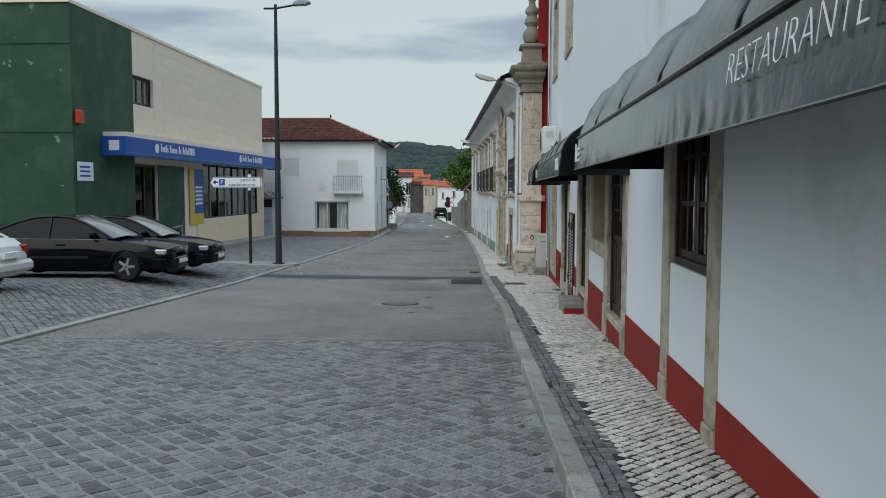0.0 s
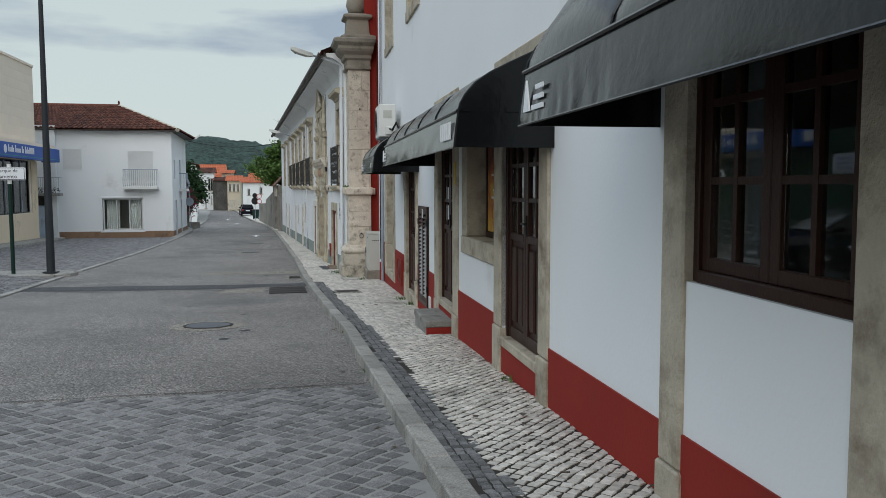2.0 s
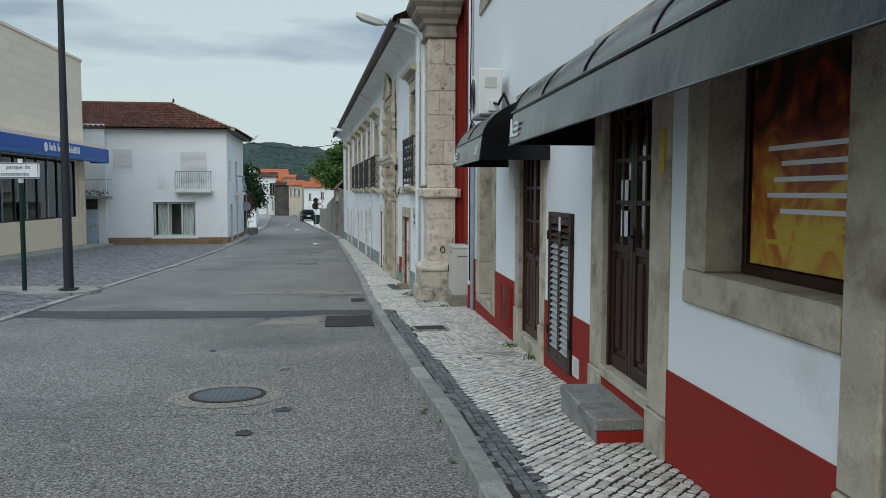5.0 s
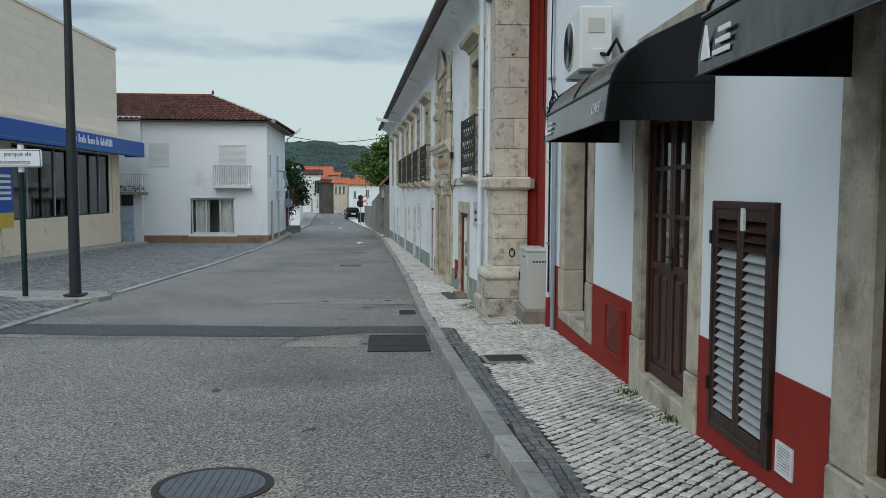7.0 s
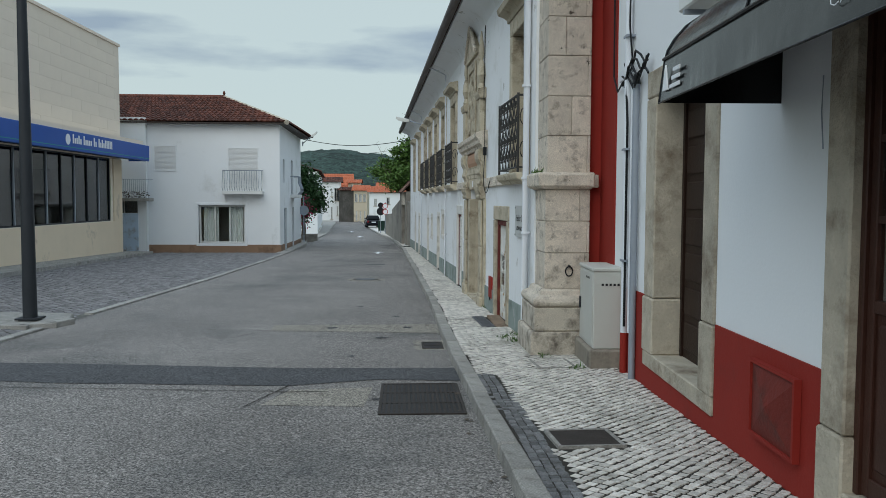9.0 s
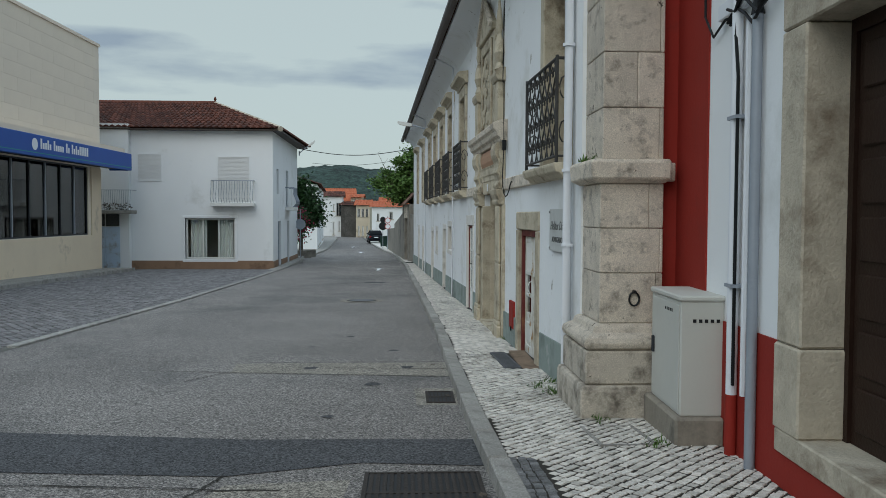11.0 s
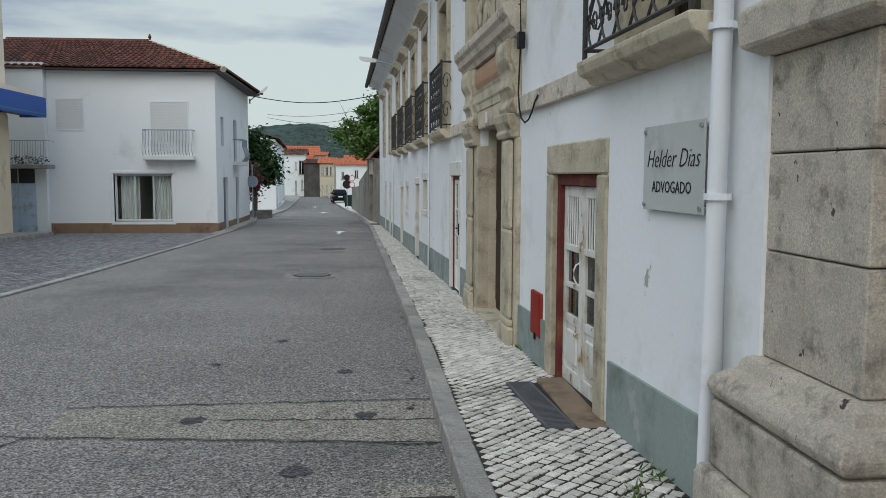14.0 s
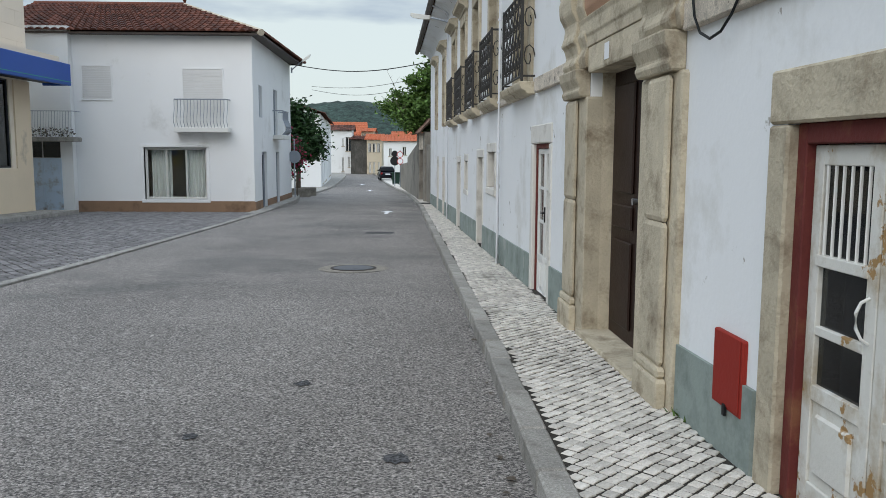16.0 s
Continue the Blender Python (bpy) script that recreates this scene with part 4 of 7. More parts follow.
# posters beside the window, plate and alarm box on the gable
ob = thing("poster_board", M_BANK @ pose(0.03, 39.0, -0.2), "blue and yellow advertising panel with white bars", "poster")
part("sheet", Mesh().box(0, 0, 0, 0.02, 1.9, 2.75), BLUE, ob)
part("strip", Mesh().box(0.021, 0, 0, 0.024, 0.65, 2.75).box(0.021, 0.65, 0, 0.024, 1.9, 0.55), YELLOW, ob, "yellow strip")
for k in range(5):
    part("text_bar", Mesh().box(0.021, 0.8, 1.0 + 0.2 * k, 0.025, 1.75, 1.1 + 0.2 * k), SIGN_WHITE, ob)
ob = thing("wall_plate", M_BANK @ pose(0.05, 28.25, 1.85), "white notice plate with dark bars on the green wall", "sign")
part("plate", Mesh().box(0, 0, 0, 0.03, 1.15, 0.68), SIGN_WHITE, ob, bevel=0.01)
for k in range(3):
    part("text_bar", Mesh().box(0.031, 0.15, 0.15 + 0.16 * k, 0.034, 0.9, 0.22 + 0.16 * k), BLUE, ob)
ob = tagged(new("alarm_box", Mesh().box(0.03, 28.2, 3.85, 0.2, 28.65, 4.35).data("alarm_box", mat("alarm_red", (0.5, 0.06, 0.03), 0.5), 0.05)), "red plastic alarm siren box on the green wall", "alarm box")
ob.matrix_basis = M_BANK

# ---------- the white house ----------
HX0, HX1, HY, HE = -16.0, -6.32, 54.3, 4.75
# front wall: local y runs from the street corner to the left
M_HF = pose(HX1, HY, 0, 0, 0, 90)
setting("wall_house", pierced_wall((0, 9.7), (-2.6, HE), [(1.74, 4.0, -1.16, 0.74)], 0.4), WHITEWASH, "smooth white front of the two-storey house", M_HF, category="wall")
M_HS = pose(HX1, HY, 0, 0, 0, 1.0)
setting("wall_house_street", pierced_wall((0, 9.6), (-2.6, HE), [(1.6, 2.7, -1.75, 0.6), (1.2, 1.9, 1.9, 3.1), (5.0, 5.9, -1.9, 0.6), (4.6, 5.6, 1.3, 3.2)], -0.4), WHITEWASH, "white street side of the house", M_HS, category="wall")
g = Mesh()
g.box(HX0, HY + 9.2, -2.6, HX1 - 0.55, HY + 9.6, HE).box(HX0, HY + 0.4, -2.6, HX0 + 0.4, HY + 9.2, HE).box(HX0 + 0.4, HY + 0.4, 0.9, HX1 - 0.6, HY + 9.2, 1.1)
setting("wall_house_rear", g, WHITEWASH, "plain rear walls of the white house", category="wall")
setting("wall_house_inner", Mesh().box(HX0, HY + 2.2, -2.6, HX1 - 0.6, HY + 2.4, 4.6), INNER, "dim inner wall of the house", category="wall")
part("plinth_front", Mesh().box(-0.02, 0, -2.5, 0, 9.7, -1.22), PLINTH_BROWN, None, m=M_HF)
tagged(bpy.data.objects["plinth_front"], "brown painted plinth of the white house", "plinth", kind="structure")
tagged(part("plinth_side", Mesh().box(0, -0.02, -2.5, 0.02, 1.6, -1.25).box(0, 2.7, -2.5, 0.02, 5.0, -1.3).box(0, 5.9, -2.5, 0.02, 9.6, -1.35), PLINTH_BROWN, None, m=M_HS), "brown painted plinth on the street side", "plinth", kind="structure")


def tiled_slope(g, corners, pitch=0.27, course=0.42, amp=0.085):
    """Barrel tiles on a four-cornered slope: eave left, eave right, ridge right, ridge left."""
    a, b, c, d = [Vector(p) for p in corners]
    wide = (b - a).length
    up = ((d + c) / 2 - (a + b) / 2)
    nrm = (b - a).cross(up).normalized()
    rows = max(1, int(up.length / course))
    cols = max(2, int(wide / pitch))
    for r in range(rows):
        v0, v1 = r / rows, (r + 1) / rows + 0.012
        for i in range(cols):
            ring0, ring1 = [], []
            for k in range(5):
                u = (i + k / 4) / cols
                lift = amp * math.sin(math.pi * k / 4)
                lo, hi = a.lerp(b, u), d.lerp(c, u)
                ring0.append(lo.lerp(hi, v0) + nrm * (lift + 0.035))
                ring1.append(lo.lerp(hi, v1) + nrm * (lift * 0.85 + 0.004))
            g.add(ring0 + ring1, [(k, k + 1, 6 + k, 5 + k) for k in range(4)] + [(0, 1, 2, 3, 4)])
    return g


roof = thing("house_roof", pose(0, 0, 0), "hipped roof of weathered brown clay barrel tiles", "roof", kind="structure")
eL, eR = (HX0 - 0.3, HY - 0.45, HE + 0.05), (HX1 + 0.45, HY - 0.45, HE + 0.05)
rR, rL = (-10.1, HY + 5.1, 6.65), (HX0 - 0.3, HY + 5.1, 6.65)
bR, bL = (HX1 + 0.55, HY + 10.0, HE + 0.05), (HX0 - 0.3, HY + 10.0, HE + 0.05)
ob = part("front_slope", tiled_slope(Mesh(), (eL, eR, rR, rL)), ROOF_TILE, roof, normals=False)
part("street_slope", tiled_slope(Mesh(), (eR, bR, rR, rR)), ROOF_TILE, roof, normals=False)
part("rear_slope", tiled_slope(Mesh(), (bR, bL, rL, rR)), ROOF_TILE, roof, normals=False)
g = Mesh()
g.cyl(rR, rL, 0.14, 0.14, 10)
part("ridge_tiles", g, ROOF_TILE, roof, smooth=True)
part("hip_tiles", Mesh().cyl(eR, rR, 0.12, 0.12, 10), STONE, roof, "pale mortared hip tiles", smooth=True)
g = Mesh()
g.box(HX0, HY - 0.4, HE - 0.02, HX1 + 0.4, HY + 9.9, HE + 0.04)
part("eaves_board", g, ZINC, roof)
part("finial", Mesh().lathe([(0.09, 0), (0.04, 0.08), (0.08, 0.15), (0.05, 0.24), (0.02, 0.30)], (rR[0], rR[1], 6.72), 10), ROOF_TILE, roof)


def bowed_balcony(name, m, w, label, h=1.0, out=0.42, material=WHITE_METAL):
    """A slab with a belly railing; y along the wall, -x outwards."""
    ob = thing(name, m, label, "balcony", "house balconies")
    part("slab", Mesh().box(-out - 0.05, 0, -0.17, 0.05, w, 0), material, ob, bevel=0.01)
    part("top_rail", Mesh().tube([(0, 0.03, h), (-out, 0.03, h), (-out, w - 0.03, h), (0, w - 0.03, h)], 0.025, 6), GALV, ob)
    n = int(w / 0.115)
    for i in range(n + 1):
        y = 0.03 + (w - 0.06) * i / n
        o = -out
        part("bar", Mesh().tube([(o + 0.03, y, 0.0), (o - 0.13, y, 0.18), (o - 0.12, y, 0.36), (o, y, 0.66), (o, y, h)], 0.012, 4), GALV, ob)
    for y in (0.03, w - 0.03):
        for x in (-0.3, -0.15):
            part("bar", Mesh().cyl((x, y, 0), (x, y, h), 0.009, None, 4), material, ob)
    return ob


bowed_balcony("balcony", M_HF @ pose(0, 0.80, 1.45), 1.95, "white balcony with bellied metal railing on the white house")
bowed_balcony("balcony", M_HS @ pose(0, 5.9, 1.3, 0, 0, 180), 1.6, "small white balcony with metal railing above the pavement")


SHUTTER_PLASTIC = mat("aged_white_plastic", (0.70, 0.70, 0.685), 0.5, 0.05, 2, 30, 0.05)


def shutter(name, m, w, h, label):
    ob = thing(name, m, label, "window", kind="structure")
    part("surround", Mesh().box(-0.025, -0.05, -0.05, 0, 0, h + 0.05).box(-0.025, w, -0.05, 0, w + 0.05, h + 0.05).box(-0.025, 0, h, 0, w, h + 0.05).box(-0.025, 0, -0.05, 0, w, 0), WHITEWASH, ob)
    n = int(h / 0.06)
    g = Mesh()
    for i in range(n):
        g.box(-0.014, 0, i * h / n, -0.002, w, (i + 0.84) * h / n)
    part("slats", g, SHUTTER_PLASTIC, ob, "off-white plastic slats")
    return ob


shutter("window_9", M_HF @ pose(-0.002, 1.08, 1.47), 1.42, 2.07, "balcony door behind a closed white roller shutter")
shutter("window_10", M_HF @ pose(-0.002, 5.07, 2.46), 1.03, 1.17, "small window behind a closed white roller shutter")
stone_frame("window_surround", 1.74, 4.0, -1.16, 0.74, 0.12, 0.12, head=0.12, sill=0.12, foot=0, m=M_HF, material=WHITEWASH, label="white raised surround of the shop window")
casement("window_11", M_HF @ pose(0.15, 1.74, -1.16), 2.26, 1.9, 1, 1, 3, WHITE_METAL, "wide shop window with pale curtains behind the glass", stile=0.03)
g = Mesh()
for a, b in ((0.15, 0.85), (1.35, 2.12)):
    n = int((b - a) / 0.02)
    g.grid(lambda u, z: (0.35 + 0.03 * math.sin(u * 1.1), 1.74 + a + u * 0.02, -1.1 + z * 1.75), list(range(n)), [0, 1])
ob = tagged(new("curtain", g.data("curtain", mat("net_curtain", (0.62, 0.63, 0.62), 0.9), normals=False)), "pale pleated curtains behind the shop window", "curtain")
ob.matrix_basis = M_HF
for nm, a, b, c, d in (("window_12", 1.6, 2.7, -1.75, 0.6), ("window_13", 1.2, 1.9, 1.9, 3.1), ("door_6", 5.0, 5.9, -1.9, 0.6), ("window_14", 4.6, 5.6, 1.3, 3.2)):
    casement(nm, M_HS @ pose(-0.12, b, c, 0, 0, 180), b - a, d - c, 1, 1, 1, GALV, "pale framed opening on the street side of the house", glass=GLASS_DARK)

# link building between bank and house: shed with blue door and planted balcony
setting("wall_link", Mesh().box(-14.6, 54.0, -2.4, -12.75, 54.28, 5.0), WHITEWASH, "white wall of the narrow link building", category="wall")
ob = thing("door_7", pose(-14.45, 53.98, -1.62), "weathered pale blue double metal door", "door", kind="structure")
LB = mat("faded_blue_paint", (0.45, 0.55, 0.66), 0.7, 0.1, 2, 30, 0.2, dirt=0.4, dirt_scale=2.5, dark=(0.25, 0.2, 0.16))
for k in range(2):
    part("leaf", Mesh().box(k * 0.65, -0.03, 0, k * 0.65 + 0.64, 0.01, 1.95), LB, ob, bevel=0.006)
    part("fanlight", Mesh().box(k * 0.65 + 0.02, -0.02, 1.97, k * 0.65 + 0.62, 0.0, 2.55), GLASS_DARK, ob)
ob = thing("balcony", pose(-14.5, 54.0, 1.08), "old balcony slab with bent wire railing and dry plants", "balcony", "house balconies")
part("slab", Mesh().box(0, -0.75, -0.16, 2.1, 0, 0), KERB, ob, bevel=0.02)
for i in range(22):
    part("bar", Mesh().tube([(0.04 + i * 0.096, -0.7, 0), (0.04 + i * 0.096, -0.78, 0.35), (0.04 + i * 0.096, -0.7, 0.9)], 0.009, 4), GALV, ob)
part("top_rail", Mesh().tube([(0.02, -0.7, 0.9), (2.08, -0.7, 0.9), (2.08, 0, 0.9)], 0.015, 6), GALV, ob)
rnd = random.Random(5)
g = Mesh()
for i in range(160):
    p = Vector((rnd.uniform(0.1, 2.0), rnd.uniform(-0.7, -0.3), rnd.uniform(0.02, 0.32)))
    d = Vector((rnd.uniform(-1, 1), rnd.uniform(-1, 1), rnd.uniform(-0.5, 1))).normalized() * 0.09
    e = d.cross(Vector((0.3, 0.5, 0.8))).normalized() * 0.04
    g.add([p - e, p + d, p + e, p - d * 0.3], [(0, 1, 2, 3)])
tagged(part("dry_plants", g, BARK, ob, "dry brown balcony plants", normals=False), kind="stuff")

# ---------- awnings ----------
AWN = [(0.0, 2.505), (-0.17, 2.43), (-0.34, 2.35), (-0.49, 2.275), (-0.60, 2.20), (-0.67, 2.12), (-0.71, 2.05), (-0.725, 1.99)]


def awning(y0, y1, label, seed, drop=0.0, puff=0.025):
    ob = thing("awning", M_REST @ pose(0, 0, drop), label, "awning", "restaurant awnings")
    rnd = random.Random(seed)
    ny = max(6, int((y1 - y0) / 0.022))
    ribs = max(2, round((y1 - y0) / 1.15))

    def sag(y, k):
        ph = ((y - y0) / (y1 - y0) * ribs) % 1.0
        return puff * math.sin(math.pi * ph) ** 0.6 * math.sin(math.pi * k / 7) - 0.01 + 0.005 * noise.noise((y * 2.2, k * 0.7, seed))

    def pucker(y, k):
        # the hem is gathered in places, in folds that lean along the cloth
        slack = max(0.0, noise.noise((y * 0.55, 4, seed)) + 0.12)
        return 0.022 * slack * k * k * noise.noise((y * 16 + 2.2 * k, 0.8 * k, seed + 2)) * (0.0 if k > 0.97 else 1.0)
    cover = Mesh()
    ys = [y0 + (y1 - y0) * i / ny for i in range(ny + 1)]
    for off in (0.0, -0.008):
        cover.grid(lambda k, y: (AWN[k][0] - off * 0.6, y, AWN[k][1] + sag(y, k) + off), list(range(8)), ys)
    part("cover", cover, VINYL, ob, smooth=True, normals=False)
    # valance, a little wavy at its hem
    val = Mesh()
    for off in (0.0, 0.006):
        val.grid(lambda k, y: (-0.727 + off - 0.03 * k - 0.010 * k * noise.noise((y * 2.1, k, seed + 5)) + pucker(y, k), y, 1.995 - 0.262 * k + 0.010 * k * noise.noise((y * 1.3, 0, seed))), [0, 0.15, 0.3, 0.45, 0.6, 0.75, 0.88, 1.0], ys)
    part("valance", val, VINYL, ob, smooth=True, normals=False)
    for y in (y0, y1):
        prof = [(x, z) for x, z in AWN] + [(-0.755, 1.735), (0.0, 1.735)]
        part("end_cap", Mesh().prism(prof, "y", y - 0.004, y + 0.004), VINYL, ob)
        part("end_seam", Mesh().cyl((-0.72, y + (0.007 if y == y1 else -0.007), 1.995), (0, y + (0.007 if y == y1 else -0.007), 1.995), 0.006, None, 5), VINYL, ob)
        part("piping", Mesh().tube([(x, y, z) for x, z in AWN] + [(-0.755, y, 1.735)], 0.008, 5), VINYL, ob)
    for i in range(1, ribs):
        y = y0 + (y1 - y0) * i / ribs
        part("seam", Mesh().tube([(x, y, z + 0.002) for x, z in AWN], 0.006, 5), VINYL, ob)
    part("front_piping", Mesh().cyl((-0.732, y0, 1.998), (-0.732, y1, 1.998), 0.011, None, 6), VINYL, ob)
    part("front_rod", Mesh().cyl((-0.70, y0, 1.985), (-0.70, y1, 1.985), 0.014, None, 6), IRON, ob)
    part("hem_piping", Mesh().cyl((-0.758, y0, 1.733), (-0.758, y1, 1.733), 0.006, None, 5), VINYL, ob)
    return ob


aw1 = awning(-4.5, 6.96, "long black vinyl awning with white lettering on its valance", 1, puff=0.13)
aw2 = awning(8.78, 14.27, "black vinyl awning with white block letters on its valance", 2, -0.02)
aw3 = awning(16.05, 18.6, "short black vinyl awning over the cafe door", 3, -0.07)


def valance_text(text, size, y, parent, z=1.86):
    me = lettering(text, size, 0.001, thin=0.0035)
    me.materials.append(SIGN_WHITE)
    # letters run towards -y, upright, facing the street (-x)
    ob = part("lettering", me, SIGN_WHITE, parent, "white painted lettering")
    ob.matrix_basis = Matrix.Translation((-0.758 + (1.89 - z) * 0.115 * -1, y, z)) @ Matrix(((0, 0.115, -1, 0), (-1, 0, 0, 0), (0, 1, 0.115, 0), (0, 0, 0, 1)))
    return ob


valance_text("RESTAURANTE", 0.135, 1.86, aw1, 1.89)
valance_text("CAFÉ", 0.12, 16.31, aw3, 1.84)
for i in range(5):       # the name in plain block shapes
    part("name_block", Mesh().box(-0.762, 8.93 + i * 0.093, 1.80, -0.752, 8.985 + i * 0.093, 1.93), SIGN_WHITE, aw2, "white letter shape")
for ob, y in ((aw1, 6.75), (aw2, 14.1), (aw3, 18.4)):
    part("emblem", Mesh().prism([(0, 0), (0.1, 0.0), (0.05, 0.15)], "x", -0.765, -0.755), SIGN_WHITE, ob, "small white printed emblem", m=pose(0, y, 1.79))
    for k in range(3):
        part("print_bar", Mesh().box(-0.763, y - 0.22, 1.79 + 0.045 * k, -0.755, y - 0.04 - 0.03 * k, 1.812 + 0.045 * k), SIGN_WHITE, ob)

# ---------- fittings on the restaurant front ----------
lv = thing("shutter", at_rest(0, 15.0, -0.42), "tall brown louvred shutter door over a meter cupboard", "shutter")
part("frame", Mesh().box(-0.035, 0, 0, 0.05, 0.05, 1.54).box(-0.035, 0.90, 0, 0.05, 0.95, 1.54).box(-0.035, 0.05, 1.49, 0.05, 0.90, 1.54).box(-0.035, 0.05, 0, 0.05, 0.9, 0.05), WOOD, lv, bevel=0.006)
for k in range(2):
    a = 0.055 + k * 0.42
    leaf = part("leaf", Mesh().box(-0.03, a, 0.05, 0.01, a + 0.055, 1.49).box(-0.03, a + 0.365, 0.05, 0.01, a + 0.42, 1.49).box(-0.03, a + 0.055, 1.42, 0.01, a + 0.365, 1.49).box(-0.03, a + 0.055, 0.05, 0.01, a + 0.365, 0.13), WOOD, lv, bevel=0.004)
    for i in range(21):
        z = 0.15 + i * 0.0605
        part("slat", Mesh().prism([(-0.034, z), (-0.026, z - 0.008), (0.018, z + 0.046), (0.012, z + 0.053)], "y", a + 0.05, a + 0.37), WOOD if i > 17 else mat("louvre_grey", (0.34, 0.34, 0.335), 0.55) if i == 0 and k == 0 else bpy.data.materials["louvre_grey"] if i <= 17 else WOOD, leaf)
    for z in (0.25, 1.25):
        part("hinge", Mesh().box(-0.045, (-0.012 if k == 0 else 0.93), z, -0.01, (0.02 if k == 0 else 0.962), z + 0.09), IRON, lv)
part("latch", Mesh().box(-0.045, 0.40, 1.36, -0.03, 0.445, 1.50), WHITE_METAL, lv, "small white metal latch")
# shade inside the cupboard, painted as a black back
setting("recess_back", Mesh().box(0.2, 14.98, -0.5, 0.24, 15.97, 1.2), INNER_SHADE, "back of the meter recess, its shade painted as near-black", M_REST, category="wall")

ob = thing("vent_grille", at_rest(-0.012, 14.72, -0.39), "small white ventilation grille low on the red wall", "vent")
part("frame", Mesh().box(-0.012, 0, 0, 0, 0.2, 0.02).box(-0.012, 0, 0.16, 0, 0.2, 0.18).box(-0.012, 0, 0.02, 0, 0.02, 0.16).box(-0.012, 0.18, 0.02, 0, 0.2, 0.16), WHITE_METAL, ob)
for i in range(8):
    part("slat", Mesh().box(-0.01, 0.02, 0.025 + 0.017 * i, 0, 0.18, 0.034 + 0.017 * i), WHITE_METAL, ob)
ob = thing("meter_hatch", at_rest(-0.014, 18.20, -0.44) @ Matrix.Diagonal((2.2, 1.2, 1.08, 1)), "red painted metal hatch in the dado", "hatch")
part("door", Mesh().add([(-0.012, 0, 0), (-0.012, 0.52, 0), (-0.012, 0.52, 0.42), (-0.012, 0, 0.42), (-0.035, 0.26, 0.21), (0, 0, 0), (0, 0.52, 0), (0, 0.52, 0.42), (0, 0, 0.42)], [(0, 4, 1), (1, 4, 2), (2, 4, 3), (3, 4, 0), (0, 1, 6, 5), (1, 2, 7, 6), (2, 3, 8, 7), (3, 0, 5, 8)]), mat("rusted_red_paint", (0.16, 0.024, 0.017), 0.6, 0.25, 6, 40, 0.3, dirt=0.4, dirt_scale=5, dark=(0.07, 0.02, 0.014)), ob, "rust-stained pyramidal door")
part("rim", Mesh().box(-0.02, -0.02, -0.02, 0, 0, 0.44).box(-0.02, 0.52, -0.02, 0, 0.54, 0.44).box(-0.02, 0, 0.42, 0, 0.52, 0.44).box(-0.02, 0, -0.02, 0, 0.52, 0), RED, ob)
# loose step before the second door
ob = thing("doorstep", at_rest(-0.36, 12.98, walk_z(13.5) - 0.03), "grey concrete step with a red side before the door", "step")
part("tread", Mesh().box(0, 0, 0.13, 0.36, 1.05, 0.22), KERB, ob, bevel=0.012)
part("riser", Mesh().box(0.015, 0.02, -0.1, 0.36, 1.04, 0.13), KERB, ob)
part("painted_end", Mesh().box(0.02, 0.008, -0.1, 0.36, 0.02, 0.13), RED, ob, "red painted end")
# poster in the second window
ob = thing("poster", at_rest(0.205, 10.68, 0.93), "printed flame poster with unreadable text lines in the window", "poster")
FL = bpy.data.materials.new("flame_print")
FL.use_nodes = True
fn, fk = FL.node_tree.nodes, FL.node_tree.links
f_co, f_w, f_r, f_s, f_m = fn.new("ShaderNodeTexCoord"), fn.new("ShaderNodeTexNoise"), fn.new("ShaderNodeValToRGB"), fn.new("ShaderNodeSeparateXYZ"), fn.new("ShaderNodeMath")
f_w.inputs["Scale"].default_value, f_w.inputs["Detail"].default_value, f_w.inputs["Distortion"].default_value = 3.0, 6, 1.6
f_m.operation, f_m.inputs[1].default_value = "MULTIPLY_ADD", -0.45
els = f_r.color_ramp.elements
els[0].position, els[0].color = 0.02, (0.012, 0.006, 0.004, 1)
els[1].position, els[1].color = 0.50, (0.62, 0.42, 0.06, 1)
e = els.new(0.20)
e.color = (0.22, 0.03, 0.012, 1)
e = els.new(0.36)
e.color = (0.50, 0.16, 0.02, 1)
fk.new(f_co.outputs["Object"], f_w.inputs["Vector"])
fk.new(f_co.outputs["Object"], f_s.inputs["Vector"])
fk.new(f_s.outputs["Z"], f_m.inputs[0])
fk.new(f_w.outputs["Fac"], f_m.inputs[2])
fk.new(f_m.outputs[0], f_r.inputs["Fac"])
fk.new(f_r.outputs["Color"], fn["Principled BSDF"].inputs["Base Color"])
fn["Principled BSDF"].inputs["Roughness"].default_value = 0.3
part("sheet", Mesh().box(0, 0, 0, 0.004, 1.22, 1.3), FL, ob)
for k in range(7):
    part("text_bar", Mesh().box(-0.002, 0.16 + 0.05 * (k % 2), 0.12 + 0.082 * k, -0.0005, 1.04 - 0.07 * (k % 3), 0.145 + 0.082 * k), SIGN_WHITE if k > 1 else YELLOW, ob)
# notices behind the second door's panes
for z in (0.98, 1.22):
    ob = tagged(new("notice", Mesh().box(0, 0, 0, 0.002, 0.17, 0.2).data("notice", SIGN_WHITE)), "white paper notice taped to the door pane", "notice", "door notices")
    ob.matrix_basis = at_rest(0.060, 13.62, z)
ob = tagged(new("wall_plate", Mesh().box(0, 0, 0, 0.01, 0.09, 0.28).data("wall_plate", YELLOW, 0.002)), "small yellowed plate on the stone jamb", "sign")
ob.matrix_basis = at_rest(-0.036, 12.62, 1.45)

